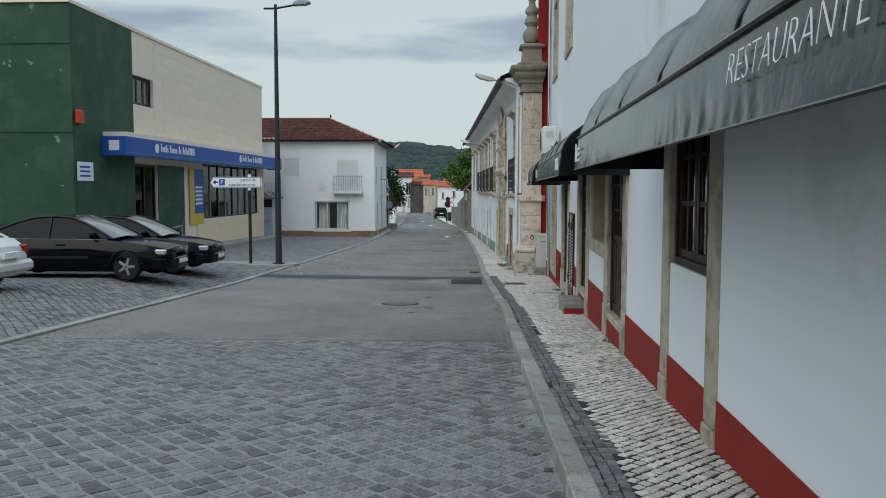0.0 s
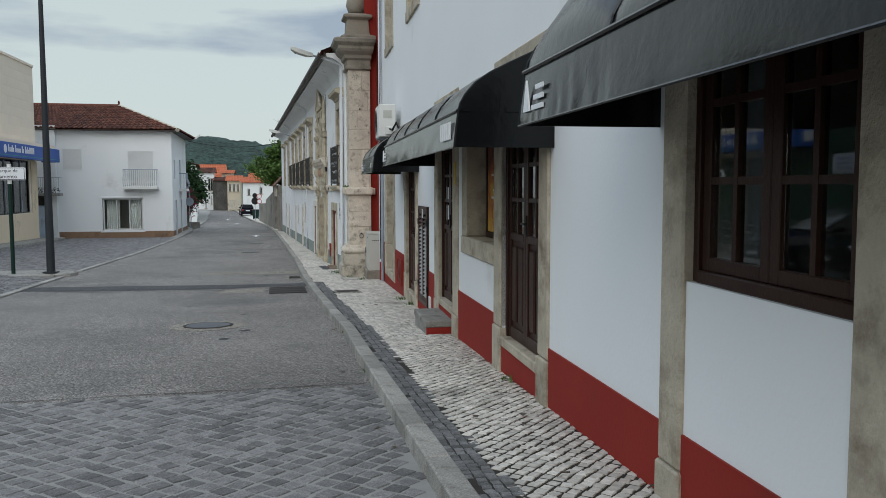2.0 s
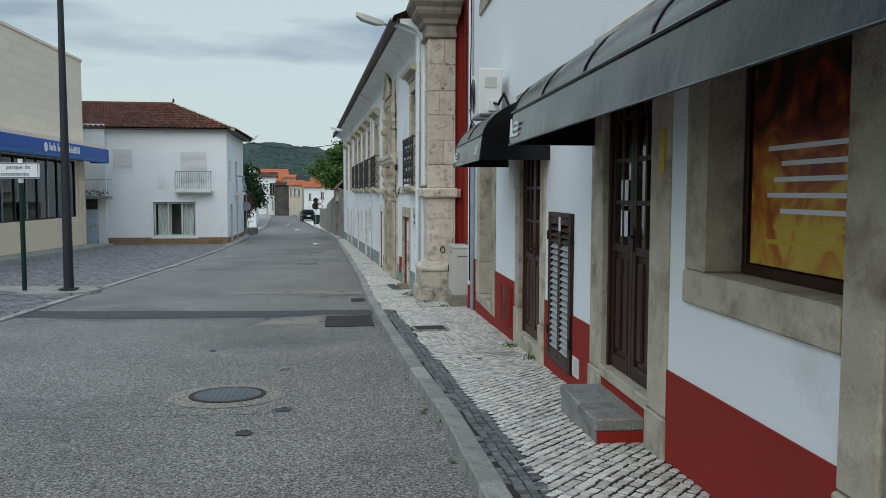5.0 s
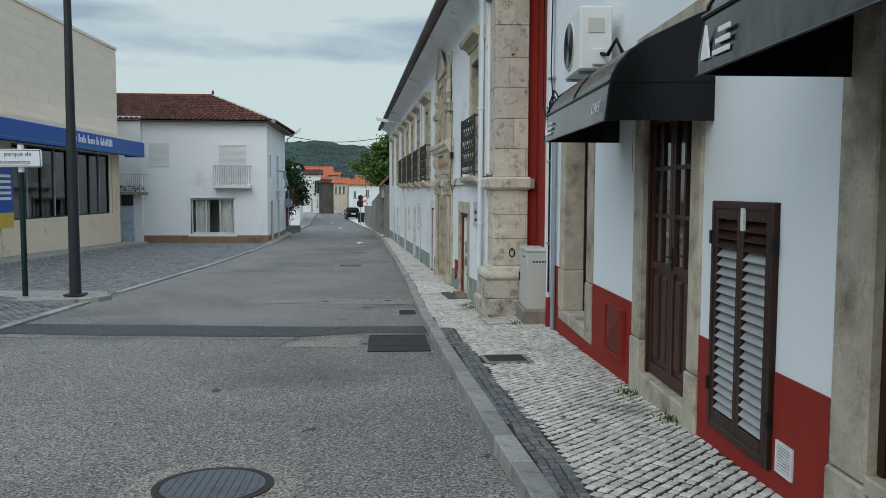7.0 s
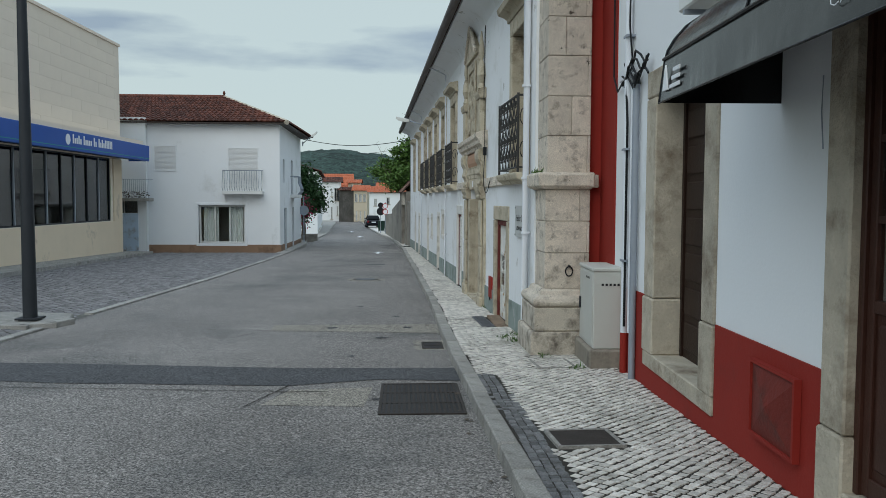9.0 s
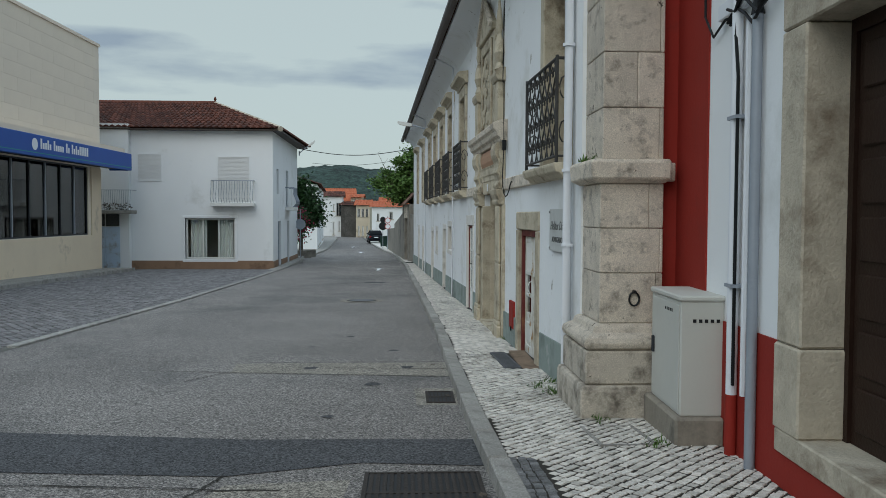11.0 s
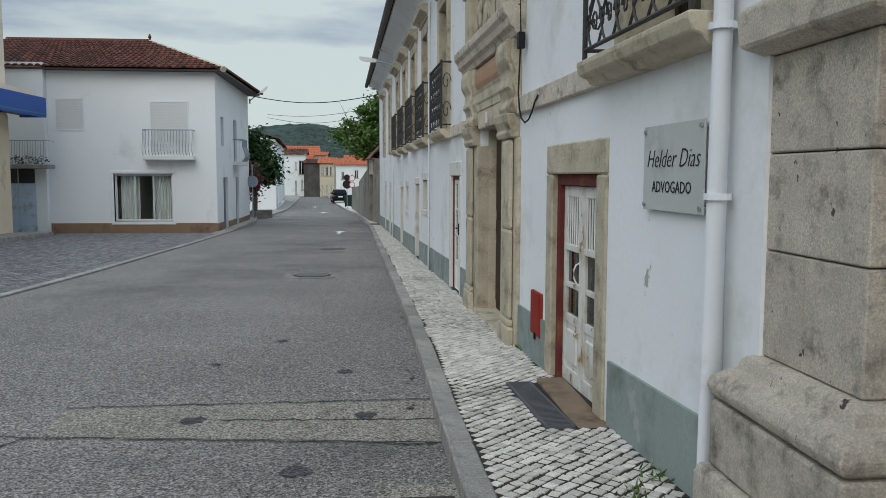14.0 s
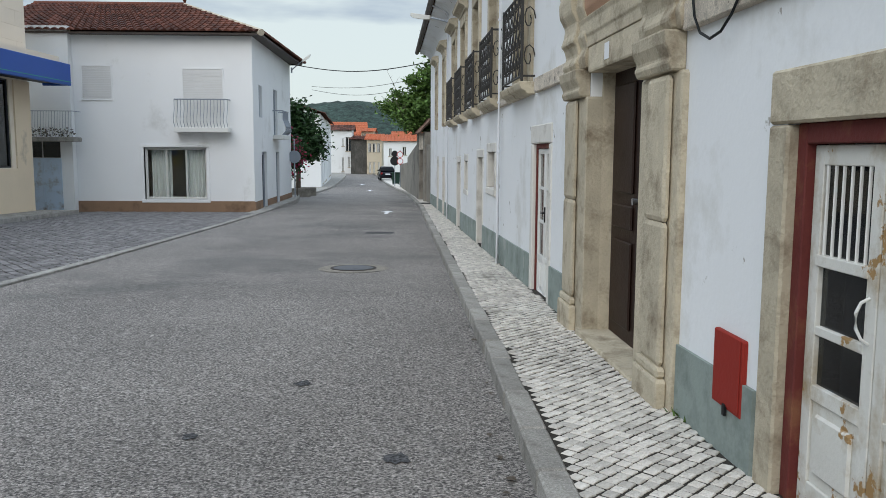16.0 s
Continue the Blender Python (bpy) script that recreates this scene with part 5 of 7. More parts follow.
# air conditioner
ac = thing("air_conditioner", at_rest(-0.42, 18.55, 2.38), "white outdoor air conditioner on wall brackets", "air conditioner")
part("body", Mesh().box(0, 0, 0, 0.32, 0.82, 0.62), WHITE_METAL, ac, bevel=0.015)
part("fan_grille", Mesh().cyl((-0.012, 0.52, 0.31), (0.004, 0.52, 0.31), 0.25, 0.26, 28), CABINET, ac, "round fan grille")
for i in range(1, 9):
    part("grille_ring", Mesh().tube([(-0.018, 0.52 + i * 0.028 * math.cos(a), 0.31 + i * 0.028 * math.sin(a)) for a in [k * math.pi / 12 for k in range(25)]], 0.004, 4), POLE, ac)
part("handle_cover", Mesh().box(0.08, -0.01, 0.36, 0.24, 0, 0.50), CABINET, ac)
part("valve_box", Mesh().box(0.12, -0.04, 0.04, 0.26, 0, 0.2), WHITE_METAL, ac, bevel=0.01)
part("hose", Mesh().tube([(0.2, -0.02, 0.15), (0.24, -0.15, 0.12), (0.3, -0.24, 0.25), (0.36, -0.28, 0.1), (0.42, -0.2, -0.1)], 0.02, 8), IRON, ac, smooth=True)
for y in (0.12, 0.68):
    part("bracket", Mesh().box(0, y, -0.03, 0.42, y + 0.03, 0).box(0.39, y, -0.3, 0.42, y + 0.03, -0.03), GALV, ac)

# conduits and pipe beside the red strip
ob = thing("downpipe", at_rest(-0.05, 22.36, 0), "pale downpipe with dark cable beside the red strip", "pipe", "street pipes")
part("pipe", Mesh().cyl((0, 0, -0.95), (0, 0, 7.6), 0.04, None, 12), WHITE_PVC, ob, smooth=True)
part("lower_pipe", Mesh().cyl((0, 0, -0.95), (0, 0, -0.38), 0.042, None, 12), RED, ob, "red painted foot of the pipe", smooth=True)
part("cable", Mesh().tube([(-0.02, -0.08, -0.3), (-0.02, -0.08, 1.9), (-0.02, -0.02, 2.2), (-0.02, 0.06, 4.5)], 0.013, 6), IRON, ob)
for z in (0.4, 1.6, 2.8):
    part("clip", Mesh().box(-0.045, -0.1, z, 0.05, 0.06, z + 0.025), GALV, ob)
ob = thing("conduit", at_rest(-0.05, 22.0, 0), "grey steel conduit rising from the pavement", "pipe", "street pipes")
part("pipe", Mesh().cyl((0, 0, -1.0), (0, 0, 2.28), 0.036, None, 12), GALV, ob, smooth=True)
part("pipe", Mesh().cyl((0.01, 0.16, -0.35), (0.01, 0.16, 2.25), 0.025, None, 8), WHITE_PVC, ob, smooth=True)
part("cap", Mesh().cyl((0, 0, 2.26), (0, 0, 2.36), 0.045, 0.03, 12), IRON, ob)
ob = thing("wall_cables", at_rest(-0.06, 21.2, 2.40), "tangle of black cables fixed to the wall", "cable")
rnd = random.Random(2)
for k in range(5):
    part("cable", Mesh().tube([(rnd.uniform(-0.03, 0.0), 0.3 + i * 0.14, -0.1 + 0.09 * math.sin(i * 1.3 + k) + 0.05 * k) for i in range(8)], 0.012, 5), IRON, ob)
part("cable", Mesh().tube([(0, 0.9, 0), (-0.02, 1.0, 0.5), (0, 1.05, 1.6), (0.02, 1.05, 4.6)], 0.010, 5), IRON, ob)
part("cable", Mesh().tube([(0.02, 1.2, 0.05), (0.02, 1.7, -0.1), (0.02, 1.9, 0.1), (0.02, 1.95, 2.6)], 0.010, 5), IRON, ob)
part("duct", Mesh().box(0.0, 0.85, -0.02, 0.06, 1.55, 0.10), WHITE_PVC, ob, "white cable duct", bevel=0.008)
ob = thing("crack_cable", at_rest(-0.02, 18.0, 1.05), "thin grey cable end hanging below the awning", "cable")
part("cable", Mesh().tube([(0, 0, 0.3), (0, 0.03, 0.5), (0, 0.02, 0.7)], 0.004, 5), GALV, ob)

# street cabinet
cab = thing("street_cabinet", M_REST @ pose(-0.33, 22.66, -0.62), "pale grey utility cabinet on a concrete base", "cabinet")
part("base", Mesh().box(-0.05, -0.06, -0.4, 0.33, 0.88, 0.0), STONE_DARK, cab, "dark concrete base", bevel=0.02)
part("body", Mesh().box(0, 0, 0, 0.33, 0.82, 0.88), CABINET, cab, bevel=0.008)
part("lid", Mesh().box(-0.015, -0.015, 0.88, 0.34, 0.835, 0.925), CABINET, cab, bevel=0.012)
part("door", Mesh().box(-0.008, 0.03, 0.03, 0.0, 0.79, 0.85), CABINET, cab, bevel=0.003)
part("handle", Mesh().box(-0.03, 0.70, 0.38, -0.008, 0.735, 0.52), POLE, cab, "black handle", bevel=0.006)
# vent slots aren't cut: black blocks stand in for their shade
for i in range(5):
    part("vent_slot", Mesh().box(0.09 + i * 0.045, -0.006, 0.72, 0.115 + i * 0.045, 0.001, 0.745), INK, cab)
    part("vent_slot", Mesh().box(-0.0095, 0.2 + i * 0.045, 0.78, -0.0075, 0.225 + i * 0.045, 0.805), INK, cab)


# ---------- the manor's openings ----------
def at_pal(x, y, z):
    return M_PAL @ pose(x, y, z)


def balcony_window(c, w=1.04, balcony=True):
    """Tall window in a stone frame with a moulded hood, and a shallow wrought-iron balcony."""
    stone_frame("window_surround", c - w / 2, c + w / 2, 1.45, 3.55, 0.2, 0.2, head=0.24, foot=0, m=M_PAL, material=STONE_WARM, proud=0.05, label="pale stone surround of the tall upper window")
    hood = thing("window_hood", at_pal(0, c, 3.79), "projecting moulded stone hood over the window", "window hood", "window hoods")
    part("moulding", Mesh().prism([(0, -0.0), (-0.07, 0.0), (-0.08, 0.05), (-0.14, 0.09), (-0.22, 0.12), (-0.24, 0.2), (-0.20, 0.23), (0, 0.26)], "y", -0.85, 0.85), STONE_WARM, hood, bevel=0.006)
    casement("window_15", at_pal(0.28, c - w / 2, 1.45), w, 2.1, 1, 3, 2, WOOD_OLD, "dark tall casement window of the manor", glass=GLASS_DARK)
    if not balcony:
        return
    ob = thing("balcony", at_pal(0, c + (0.14 if c < 26 else 0), 1.45), "shallow stone balcony with scrolled wrought-iron railing", "balcony", "manor balconies")
    part("slab", Mesh().prism([(0.05, -0.15), (-0.10, -0.15), (-0.13, -0.11), (-0.18, -0.09), (-0.20, -0.03), (-0.20, 0.0), (0.05, 0.0)], "y", -0.88, 0.88), STONE_WARM, ob, bevel=0.008)
    H, W2, O = 1.06, 0.82, -0.16
    part("top_rail", Mesh().tube([(0.02, -W2, H), (O, -W2, H), (O, W2, H), (0.02, W2, H)], 0.018, 6), IRON_RAIL, ob)
    part("bottom_rail", Mesh().tube([(0.02, -W2, 0.07), (O, -W2, 0.07), (O, W2, 0.07), (0.02, W2, 0.07)], 0.014, 6), IRON_RAIL, ob)
    for y in (-W2, W2):
        part("post", Mesh().cyl((O, y, 0), (O, y, H + 0.03), 0.018, None, 6), IRON_RAIL, ob)
    for i in range(1, 12):
        y = -W2 + 2 * W2 * i / 12
        s = 1 if i % 2 else -1
        g = Mesh().tube([(O, y + s * 0.075 * math.sin(2 * math.pi * k / 8), 0.07 + (H - 0.07) * k / 16) for k in range(17)], 0.009, 4)
        part("scroll_bar", g, IRON_RAIL, ob)
    for i in range(12):
        y = -W2 + 2 * W2 * (i + 0.5) / 12
        for z in (0.22, 0.46, 0.70, 0.94):
            part("scroll", Mesh().tube([(O, y + 0.055 * (1 - a / 9) * math.cos(a), z + 0.075 * (1 - a / 11) * math.sin(a)) for a in [k * 0.7 for k in range(11)]], 0.007, 4), IRON_RAIL, ob)
    for y in (-W2, W2):
        for z in (0.3, 0.75):
            part("scroll", Mesh().tube([(O / 2 + 0.08 * (1 - a / 9) * math.cos(a), y, z + 0.16 * (1 - a / 11) * math.sin(a)) for a in [k * 0.7 for k in range(11)]], 0.008, 4), IRON_RAIL, ob)


for i, c in enumerate(WIN_C):
    balcony_window(c, balcony=i < 6)

# the lawyer's door: red frame, peeling white leaves
stone_frame("door_surround", 26.66, 27.84, -1.0, 0.72, 0.21, 0.18, head=0.24, foot=0, base=-1.3, m=M_PAL, material=STONE_WARM, proud=0.02)
PEEL = mat("peeling_white_paint", (0.66, 0.65, 0.60), 0.8, 0.08, 2, 40, 0.4, dirt=0.5, dirt_scale=2.6, dark=(0.36, 0.28, 0.17), flakes=(5.0, 0.615, (0.34, 0.21, 0.09)))
RED_OLD = mat("old_red_paint", (0.13, 0.028, 0.024), 0.7, 0.2, 3, 40, 0.3, dirt=0.45, dirt_scale=3, dark=(0.22, 0.10, 0.05))
ob = thing("door_8", at_pal(0.07, 26.66, -0.98) @ Matrix.Diagonal((1, 1.18 / 1.37, 1, 1)), "peeling white double door in a dark red frame with barred panes", "door", kind="structure")
part("frame", Mesh().box(-0.04, 0, 0, 0.06, 0.09, 1.7).box(-0.04, 1.28, 0, 0.06, 1.37, 1.7).box(-0.04, 0.09, 1.61, 0.06, 1.28, 1.7), RED_OLD, ob, "dark red painted door frame", bevel=0.006)
for k in range(2):
    a, b = 0.095 + k * 0.595, 0.68 + k * 0.595
    leaf = part("leaf", Mesh().box(0, a, 0.01, 0.045, a + 0.085, 1.605).box(0, b - 0.085, 0.01, 0.045, b, 1.605).box(0, a + 0.085, 1.52, 0.045, b - 0.085, 1.605).box(0, a + 0.085, 0.01, 0.045, b - 0.085, 0.13)
                .box(0.012, a + 0.085, 0.13, 0.03, b - 0.085, 0.50).box(0, a + 0.085, 0.50, 0.045, b - 0.085, 0.57).box(0, a + 0.085, 0.79, 0.045, b - 0.085, 0.83).box(-0.01, a + 0.07, 1.09, 0.045, b - 0.07, 1.14), PEEL, ob, bevel=0.004)
    for z0, z1 in ((0.57, 0.79), (0.83, 1.09), (1.14, 1.52)):
        part("pane", Mesh().box(0.024, a + 0.085, z0, 0.028, b - 0.085, z1), GLASS_DARK, leaf)
    for i in range(6):
        y = a + 0.12 + i * 0.07
        part("bar", Mesh().cyl((0.008, y, 1.14), (0.008, y, 1.52), 0.008, None, 6), WHITE_METAL, leaf)
    part("raised_panel", Mesh().box(-0.004, a + 0.13, 0.18, 0.02, b - 0.13, 0.45), PEEL, leaf, bevel=0.012)
part("handle", Mesh().tube([(0, 0.73, 0.84), (-0.03, 0.735, 0.86), (-0.045, 0.75, 0.90), (-0.045, 0.755, 0.96), (-0.03, 0.75, 1.0), (0, 0.74, 1.02)], 0.007, 6), WHITE_METAL, ob, "white bow handle", smooth=True)
threshold(26.38, 28.03, -0.985, M_PAL, 0.2, STONE_WARM)
# red meter box
ob = thing("meter_box", at_pal(-0.026, 28.16, -0.735), "dark red metal meter box low on the wall", "meter box")
part("body", Mesh().box(0, 0, 0, 0.05, 0.36, 0.40), RED, ob, bevel=0.008)
part("door", Mesh().box(-0.006, 0.02, 0.02, 0, 0.34, 0.40), RED, ob, bevel=0.003)
part("lock", Mesh().box(-0.014, 0.16, -0.03, 0, 0.19, 0.03), IRON, ob)
# name plate
ob = thing("name_plate", at_pal(-0.035, 24.96, 0.52), "frosted name plate with dark lettering on four studs", "sign")
PLATE = mat("frosted_acrylic", (0.50, 0.51, 0.49), 0.35, 0.12, 1.2, 40, 0.02, dirt=0.2, dirt_scale=1.5, dark=(0.30, 0.29, 0.27))
part("plate", Mesh().box(0, 0, 0, 0.008, 0.78, 0.46), PLATE, ob, bevel=0.002)
FACE = Matrix(((0, 0, -1, -0.002), (-1, 0, 0, 0), (0, 1, 0, 0), (0, 0, 0, 1)))
for text, size, z, sh in (("Helder Dias", 0.14, 0.275, 0.35), ("ADVOGADO", 0.088, 0.125, 0.0)):
    me = lettering(text, size, 0.001, sh, thin=0.0022 if sh else 0.0)
    me.materials.append(INK)
    part("lettering", me, INK, ob, "dark printed lettering", m=Matrix.Translation((0, 0.39, z)) @ FACE)
for y in (0.03, 0.75):
    for z in (0.03, 0.43):
        part("stud", Mesh().cyl((-0.012, y, z), (0.03, y, z), 0.012, None, 10), ALLOY, ob)
# drain grating in front of that door
ob = thing("door_grating", pose(1.02, 26.25, walk_z(26.25) + 0.004, -1.6, 0, 2.2), "rusty slotted drain grating before the door", "grating")
part("frame", Mesh().box(0, 0, -0.03, 0.20, 0.02, 0.006).box(0, 1.26, -0.03, 0.20, 1.28, 0.006).box(0, 0.02, -0.03, 0.02, 1.26, 0.006).box(0.18, 0.02, -0.03, 0.20, 1.26, 0.006), IRON_GREY, ob)
for i in range(40):
    part("bar", Mesh().box(0.02, 0.03 + i * 0.0307, -0.02, 0.18, 0.045 + i * 0.0307, 0.004), IRON_GREY, ob)
ob = tagged(new("door_slab", Mesh().box(1.235, 26.26, -1.2, 1.46, 27.6, walk_z(26.9) + 0.006).data("door_slab", CEMENT_RUST, 0.01)), "rusty brown cement slab before the door", "step")

# portal
po = thing("portal", M_PAL @ pose(0, 0.32, 0), "carved ochre stone portal with columns, entablature and upper niche", "portal", kind="structure")
for a, b, s in ((28.78, 29.57, 1), (31.1, 31.9, -1)):
    inner, outer = (b, a) if s > 0 else (a, b)
    lo, hi = min(a, b), max(a, b)
    part("pilaster", Mesh().box(-0.10, lo, -1.4, 0.35, hi, 1.08), STONE_WARM, po, bevel=0.02)
    m0, m1 = (lo + 0.12, lo + 0.52) if s > 0 else (hi - 0.52, hi - 0.12)
    part("column_shaft", Mesh().box(-0.20, m0, -0.75, -0.10, m1, 0.16), STONE_WARM, po, bevel=0.03)
    part("column_shaft", Mesh().box(-0.20, m0, 0.165, -0.10, m1, 1.06), STONE_WARM, po, bevel=0.03)
    part("column_base", Mesh().box(-0.26, m0 - 0.05, -1.4, -0.10, m1 + 0.05, -0.82).box(-0.23, m0 - 0.025, -0.82, -0.10, m1 + 0.025, -0.75), STONE_WARM, po, bevel=0.02)
    part("capital", Mesh().prism([(0.0, 1.08), (-0.21, 1.08), (-0.26, 1.13), (-0.22, 1.16), (-0.30, 1.24), (-0.32, 1.32), (0, 1.32)], "y", lo + 0.06, hi - 0.06), STONE_WARM, po, bevel=0.012)
    # scrolled bracket over the capital
    part("console", Mesh().prism([(0, 1.32), (-0.20, 1.32), (-0.26, 1.38), (-0.18, 1.46), (-0.22, 1.54), (-0.30, 1.58), (-0.24, 1.66), (-0.22, 1.74), (-0.34, 1.84), (-0.36, 1.95), (-0.30, 2.04), (0, 2.04)], "y", m0 - 0.05, m1 + 0.05), STONE_WARM, po, bevel=0.015)
    part("console_block", Mesh().prism([(0, 1.32), (-0.14, 1.32), (-0.18, 1.42), (-0.12, 1.5), (-0.2, 1.6), (-0.13, 1.7), (-0.24, 1.85), (-0.2, 2.04), (0, 2.04)], "y", lo, hi), STONE_WARM, po, bevel=0.012)
    # upper pedestal and baluster
    u0, u1 = m0, m1
    part("pedestal", Mesh().box(-0.26, u0, 2.36, 0, u1, 3.0), STONE_WARM, po, bevel=0.03)
    part("pedestal_cap", Mesh().prism([(0, 3.0), (-0.28, 3.0), (-0.36, 3.08), (-0.36, 3.14), (-0.2, 3.2), (0, 3.2)], "y", u0 - 0.08, u1 + 0.08), STONE_WARM, po, bevel=0.01)
    part("urn", Mesh().lathe([(0.16, 3.2), (0.10, 3.3), (0.19, 3.45), (0.15, 3.62), (0.07, 3.75), (0.12, 3.85), (0.09, 4.05), (0.03, 4.3)], (-0.14, (u0 + u1) / 2, 0), 14), STONE_WARM, po, smooth=True)
part("lintel", Mesh().box(-0.10, 29.57, 1.28, 0.35, 31.1, 1.50), STONE_WARM, po, bevel=0.015)
part("architrave", Mesh().prism([(0, 1.50), (-0.12, 1.50), (-0.13, 1.58), (-0.16, 1.60), (-0.17, 1.70), (-0.21, 1.74), (0, 1.74)], "y", 29.4, 31.3), STONE_WARM, po, bevel=0.006)
part("frieze", Mesh().prism([(0, 1.74), (-0.12, 1.74), (-0.19, 1.82), (-0.20, 1.92), (-0.14, 2.02), (0, 2.02)], "y", 29.3, 31.4), mat("reddish_stone", (0.42, 0.26, 0.17), 0.85, 0.2, 2, 40, 0.4, dirt=0.25), po, "reddish cushioned frieze", bevel=0.01)
part("cornice", Mesh().prism([(0, 2.04), (-0.22, 2.04), (-0.26, 2.10), (-0.36, 2.13), (-0.40, 2.20), (-0.48, 2.24), (-0.50, 2.32), (-0.30, 2.36), (0, 2.38)], "y", 28.62, 32.05), STONE_GREY, po, "dark weathered cornice", bevel=0.008)
part("niche_panel", Mesh().box(-0.10, 29.7, 2.36, 0.02, 31.45, 4.0), STONE_WARM, po, bevel=0.02)
part("niche_frame", Mesh().box(-0.18, 29.95, 2.45, -0.10, 30.1, 3.9).box(-0.18, 31.05, 2.45, -0.10, 31.2, 3.9).box(-0.18, 30.1, 3.75, -0.10, 31.05, 3.9), STONE_WARM, po, bevel=0.02)
rnd = random.Random(4)
g = Mesh()
for i in range(26):
    yy, zz, r = rnd.uniform(30.15, 31.0), rnd.uniform(2.5, 3.7), rnd.uniform(0.05, 0.13)
    g.lathe([(r * 0.3, 0), (r, 0.02), (r * 0.8, 0.05), (r * 0.2, 0.06)], (0, 0, 0), 8)
    o = len(g.v) - 32
    g.v[o:] = [(-0.10 - z, yy + x, zz + y) for x, y, z in g.v[o:]]
part("coat_of_arms", g, STONE_WARM, po, "worn carved relief", smooth=True)
part("pediment", Mesh().prism([(29.75, 4.0), (31.4, 4.0), (31.4, 4.1), (30.95, 4.35), (30.575, 4.68), (30.2, 4.35), (29.75, 4.1)], "x", -0.22, 0.02), STONE_WARM, po, bevel=0.02)
part("pediment_cap", Mesh().prism([(29.65, 4.08), (29.75, 4.02), (30.575, 4.62), (31.4, 4.02), (31.5, 4.08), (30.575, 4.76)], "x", -0.32, -0.2), STONE_GREY, po, bevel=0.01)
part("number_plate", Mesh().box(-0.108, 30.42, 1.33, -0.10, 30.55, 1.46), SIGN_WHITE, po, "small white number tile")
part("threshold", Mesh().box(-0.18, 29.5, -1.4, 0.5, 31.2, -0.99), STONE_WARM, po, bevel=0.015)
part("reveal", Mesh().box(0.1, 29.52, -1.0, 0.62, 29.572, 1.3).box(0.1, 31.098, -1.0, 0.62, 31.15, 1.3).box(0.1, 29.572, 1.279, 0.62, 31.098, 1.33), STONE_WARM, po)
for child in po.children:            # shallow relief
    for vert in child.data.vertices:
        if vert.co.x < 0:
            vert.co.x *= 0.45
ob = thing("door_9", at_pal(0.20, 29.895, -0.99), "tall closed dark brown panelled portal door", "door", kind="structure")
for k in range(2):
    leaf = part("leaf", Mesh().box(0, k * 0.761, 0, 0.06, k * 0.761 + 0.757, 2.27), WOOD_OLD, ob, bevel=0.006)
    for z0, z1 in ((0.12, 0.85), (0.95, 1.15), (1.25, 2.15)):
        part("raised_panel", Mesh().box(-0.025, k * 0.761 + 0.1, z0, 0, k * 0.761 + 0.66, z1), WOOD_OLD, leaf, bevel=0.02)
part("knob", Mesh().cyl((0, 0.72, 1.2), (-0.06, 0.72, 1.2), 0.02, 0.03, 10), ALLOY, ob)
# lesser openings
stone_frame("door_surround", 33.25, 34.25, -1.2, 0.70, 0.14, 0.14, head=0.22, foot=0, base=-1.5, m=M_PAL, material=STONE_PALE, proud=0.015)
old_door = casement("door_10", at_pal(0.05, 33.25, -1.2), 1.0, 1.9, 1, 3, 2, WHITE_METAL, "old white glazed double door in a dark frame", panel=0.5, glass=GLASS_DARK, category="door")
old_door.children[0].data.materials[0] = RED_OLD
for nm, a, b, c, d in (("window_16", 37.9, 38.9, -0.02, 0.6), ("door_11", 39.7, 40.6, -1.5, 0.5), ("window_17", 42.7, 43.4, -0.25, 0.4), ("door_12", 44.6, 45.5, -1.5, 0.35), ("door_13", 50.4, 51.3, -1.6, 0.3), ("door_14", 53.6, 54.5, -1.7, 0.3)):
    stone_frame(nm.split("_")[0] + "_surround", a, b, c, d, 0.12, 0.12, head=0.16, sill=0.12 if "window" in nm else None, foot=0, m=M_PAL, material=STONE_PALE, proud=0.015)
    ob = thing(nm, at_pal(0.12, a, c), "plain dark wooden leaf in a low opening", nm.split("_")[0], kind="structure")
    part("leaf", Mesh().box(0, 0, 0, 0.05, b - a, d - c), WOOD_OLD if "door" in nm else WOOD, ob)
    part("raised_panel", Mesh().box(-0.015, 0.1, 0.08, 0, b - a - 0.1, d - c - 0.08), WOOD_OLD, ob, bevel=0.01)
# downpipes of the manor
for y, zt in ((24.74, 4.6), (37.0, 4.6), (48.3, 4.6)):
    ob = thing("downpipe", at_pal(-0.07, y, 0), "white painted downpipe on the manor wall", "pipe", "street pipes")
    part("pipe", Mesh().tube([(0, 0, walk_z(y) - 0.02), (0, 0, zt), (-0.25, 0, zt + 0.12), (-0.5, 0, zt + 0.22)], 0.055 if y < 30 else 0.024, 14), WHITE_PVC, ob, smooth=True)
    for z in (0.6, 1.35, 2.6):
        part("clip", Mesh().cyl((0, 0, z), (0, 0, z + 0.03), 0.063 if y < 30 else 0.03, None, 14), WHITE_PVC, ob)
# facade cables
ob = thing("wall_cables", at_pal(-0.06, 28.9, 0), "black cable looping down the manor wall", "cable")
part("cable", Mesh().tube([(0, 0, 4.3), (-0.02, 0.02, 3.0), (0, 0, 2.0), (-0.02, 0.0, 1.5), (-0.02, -0.05, 1.34), (-0.02, -0.14, 1.24), (-0.015, -0.27, 1.19), (-0.01, -0.40, 1.21), (0, -0.50, 1.28), (0, -0.58, 1.35), (0, -0.7, 1.40)], 0.008, 6), IRON, ob)
part("junction", Mesh().box(-0.03, -0.04, 1.9, 0.03, 0.04, 2.05), IRON, ob)

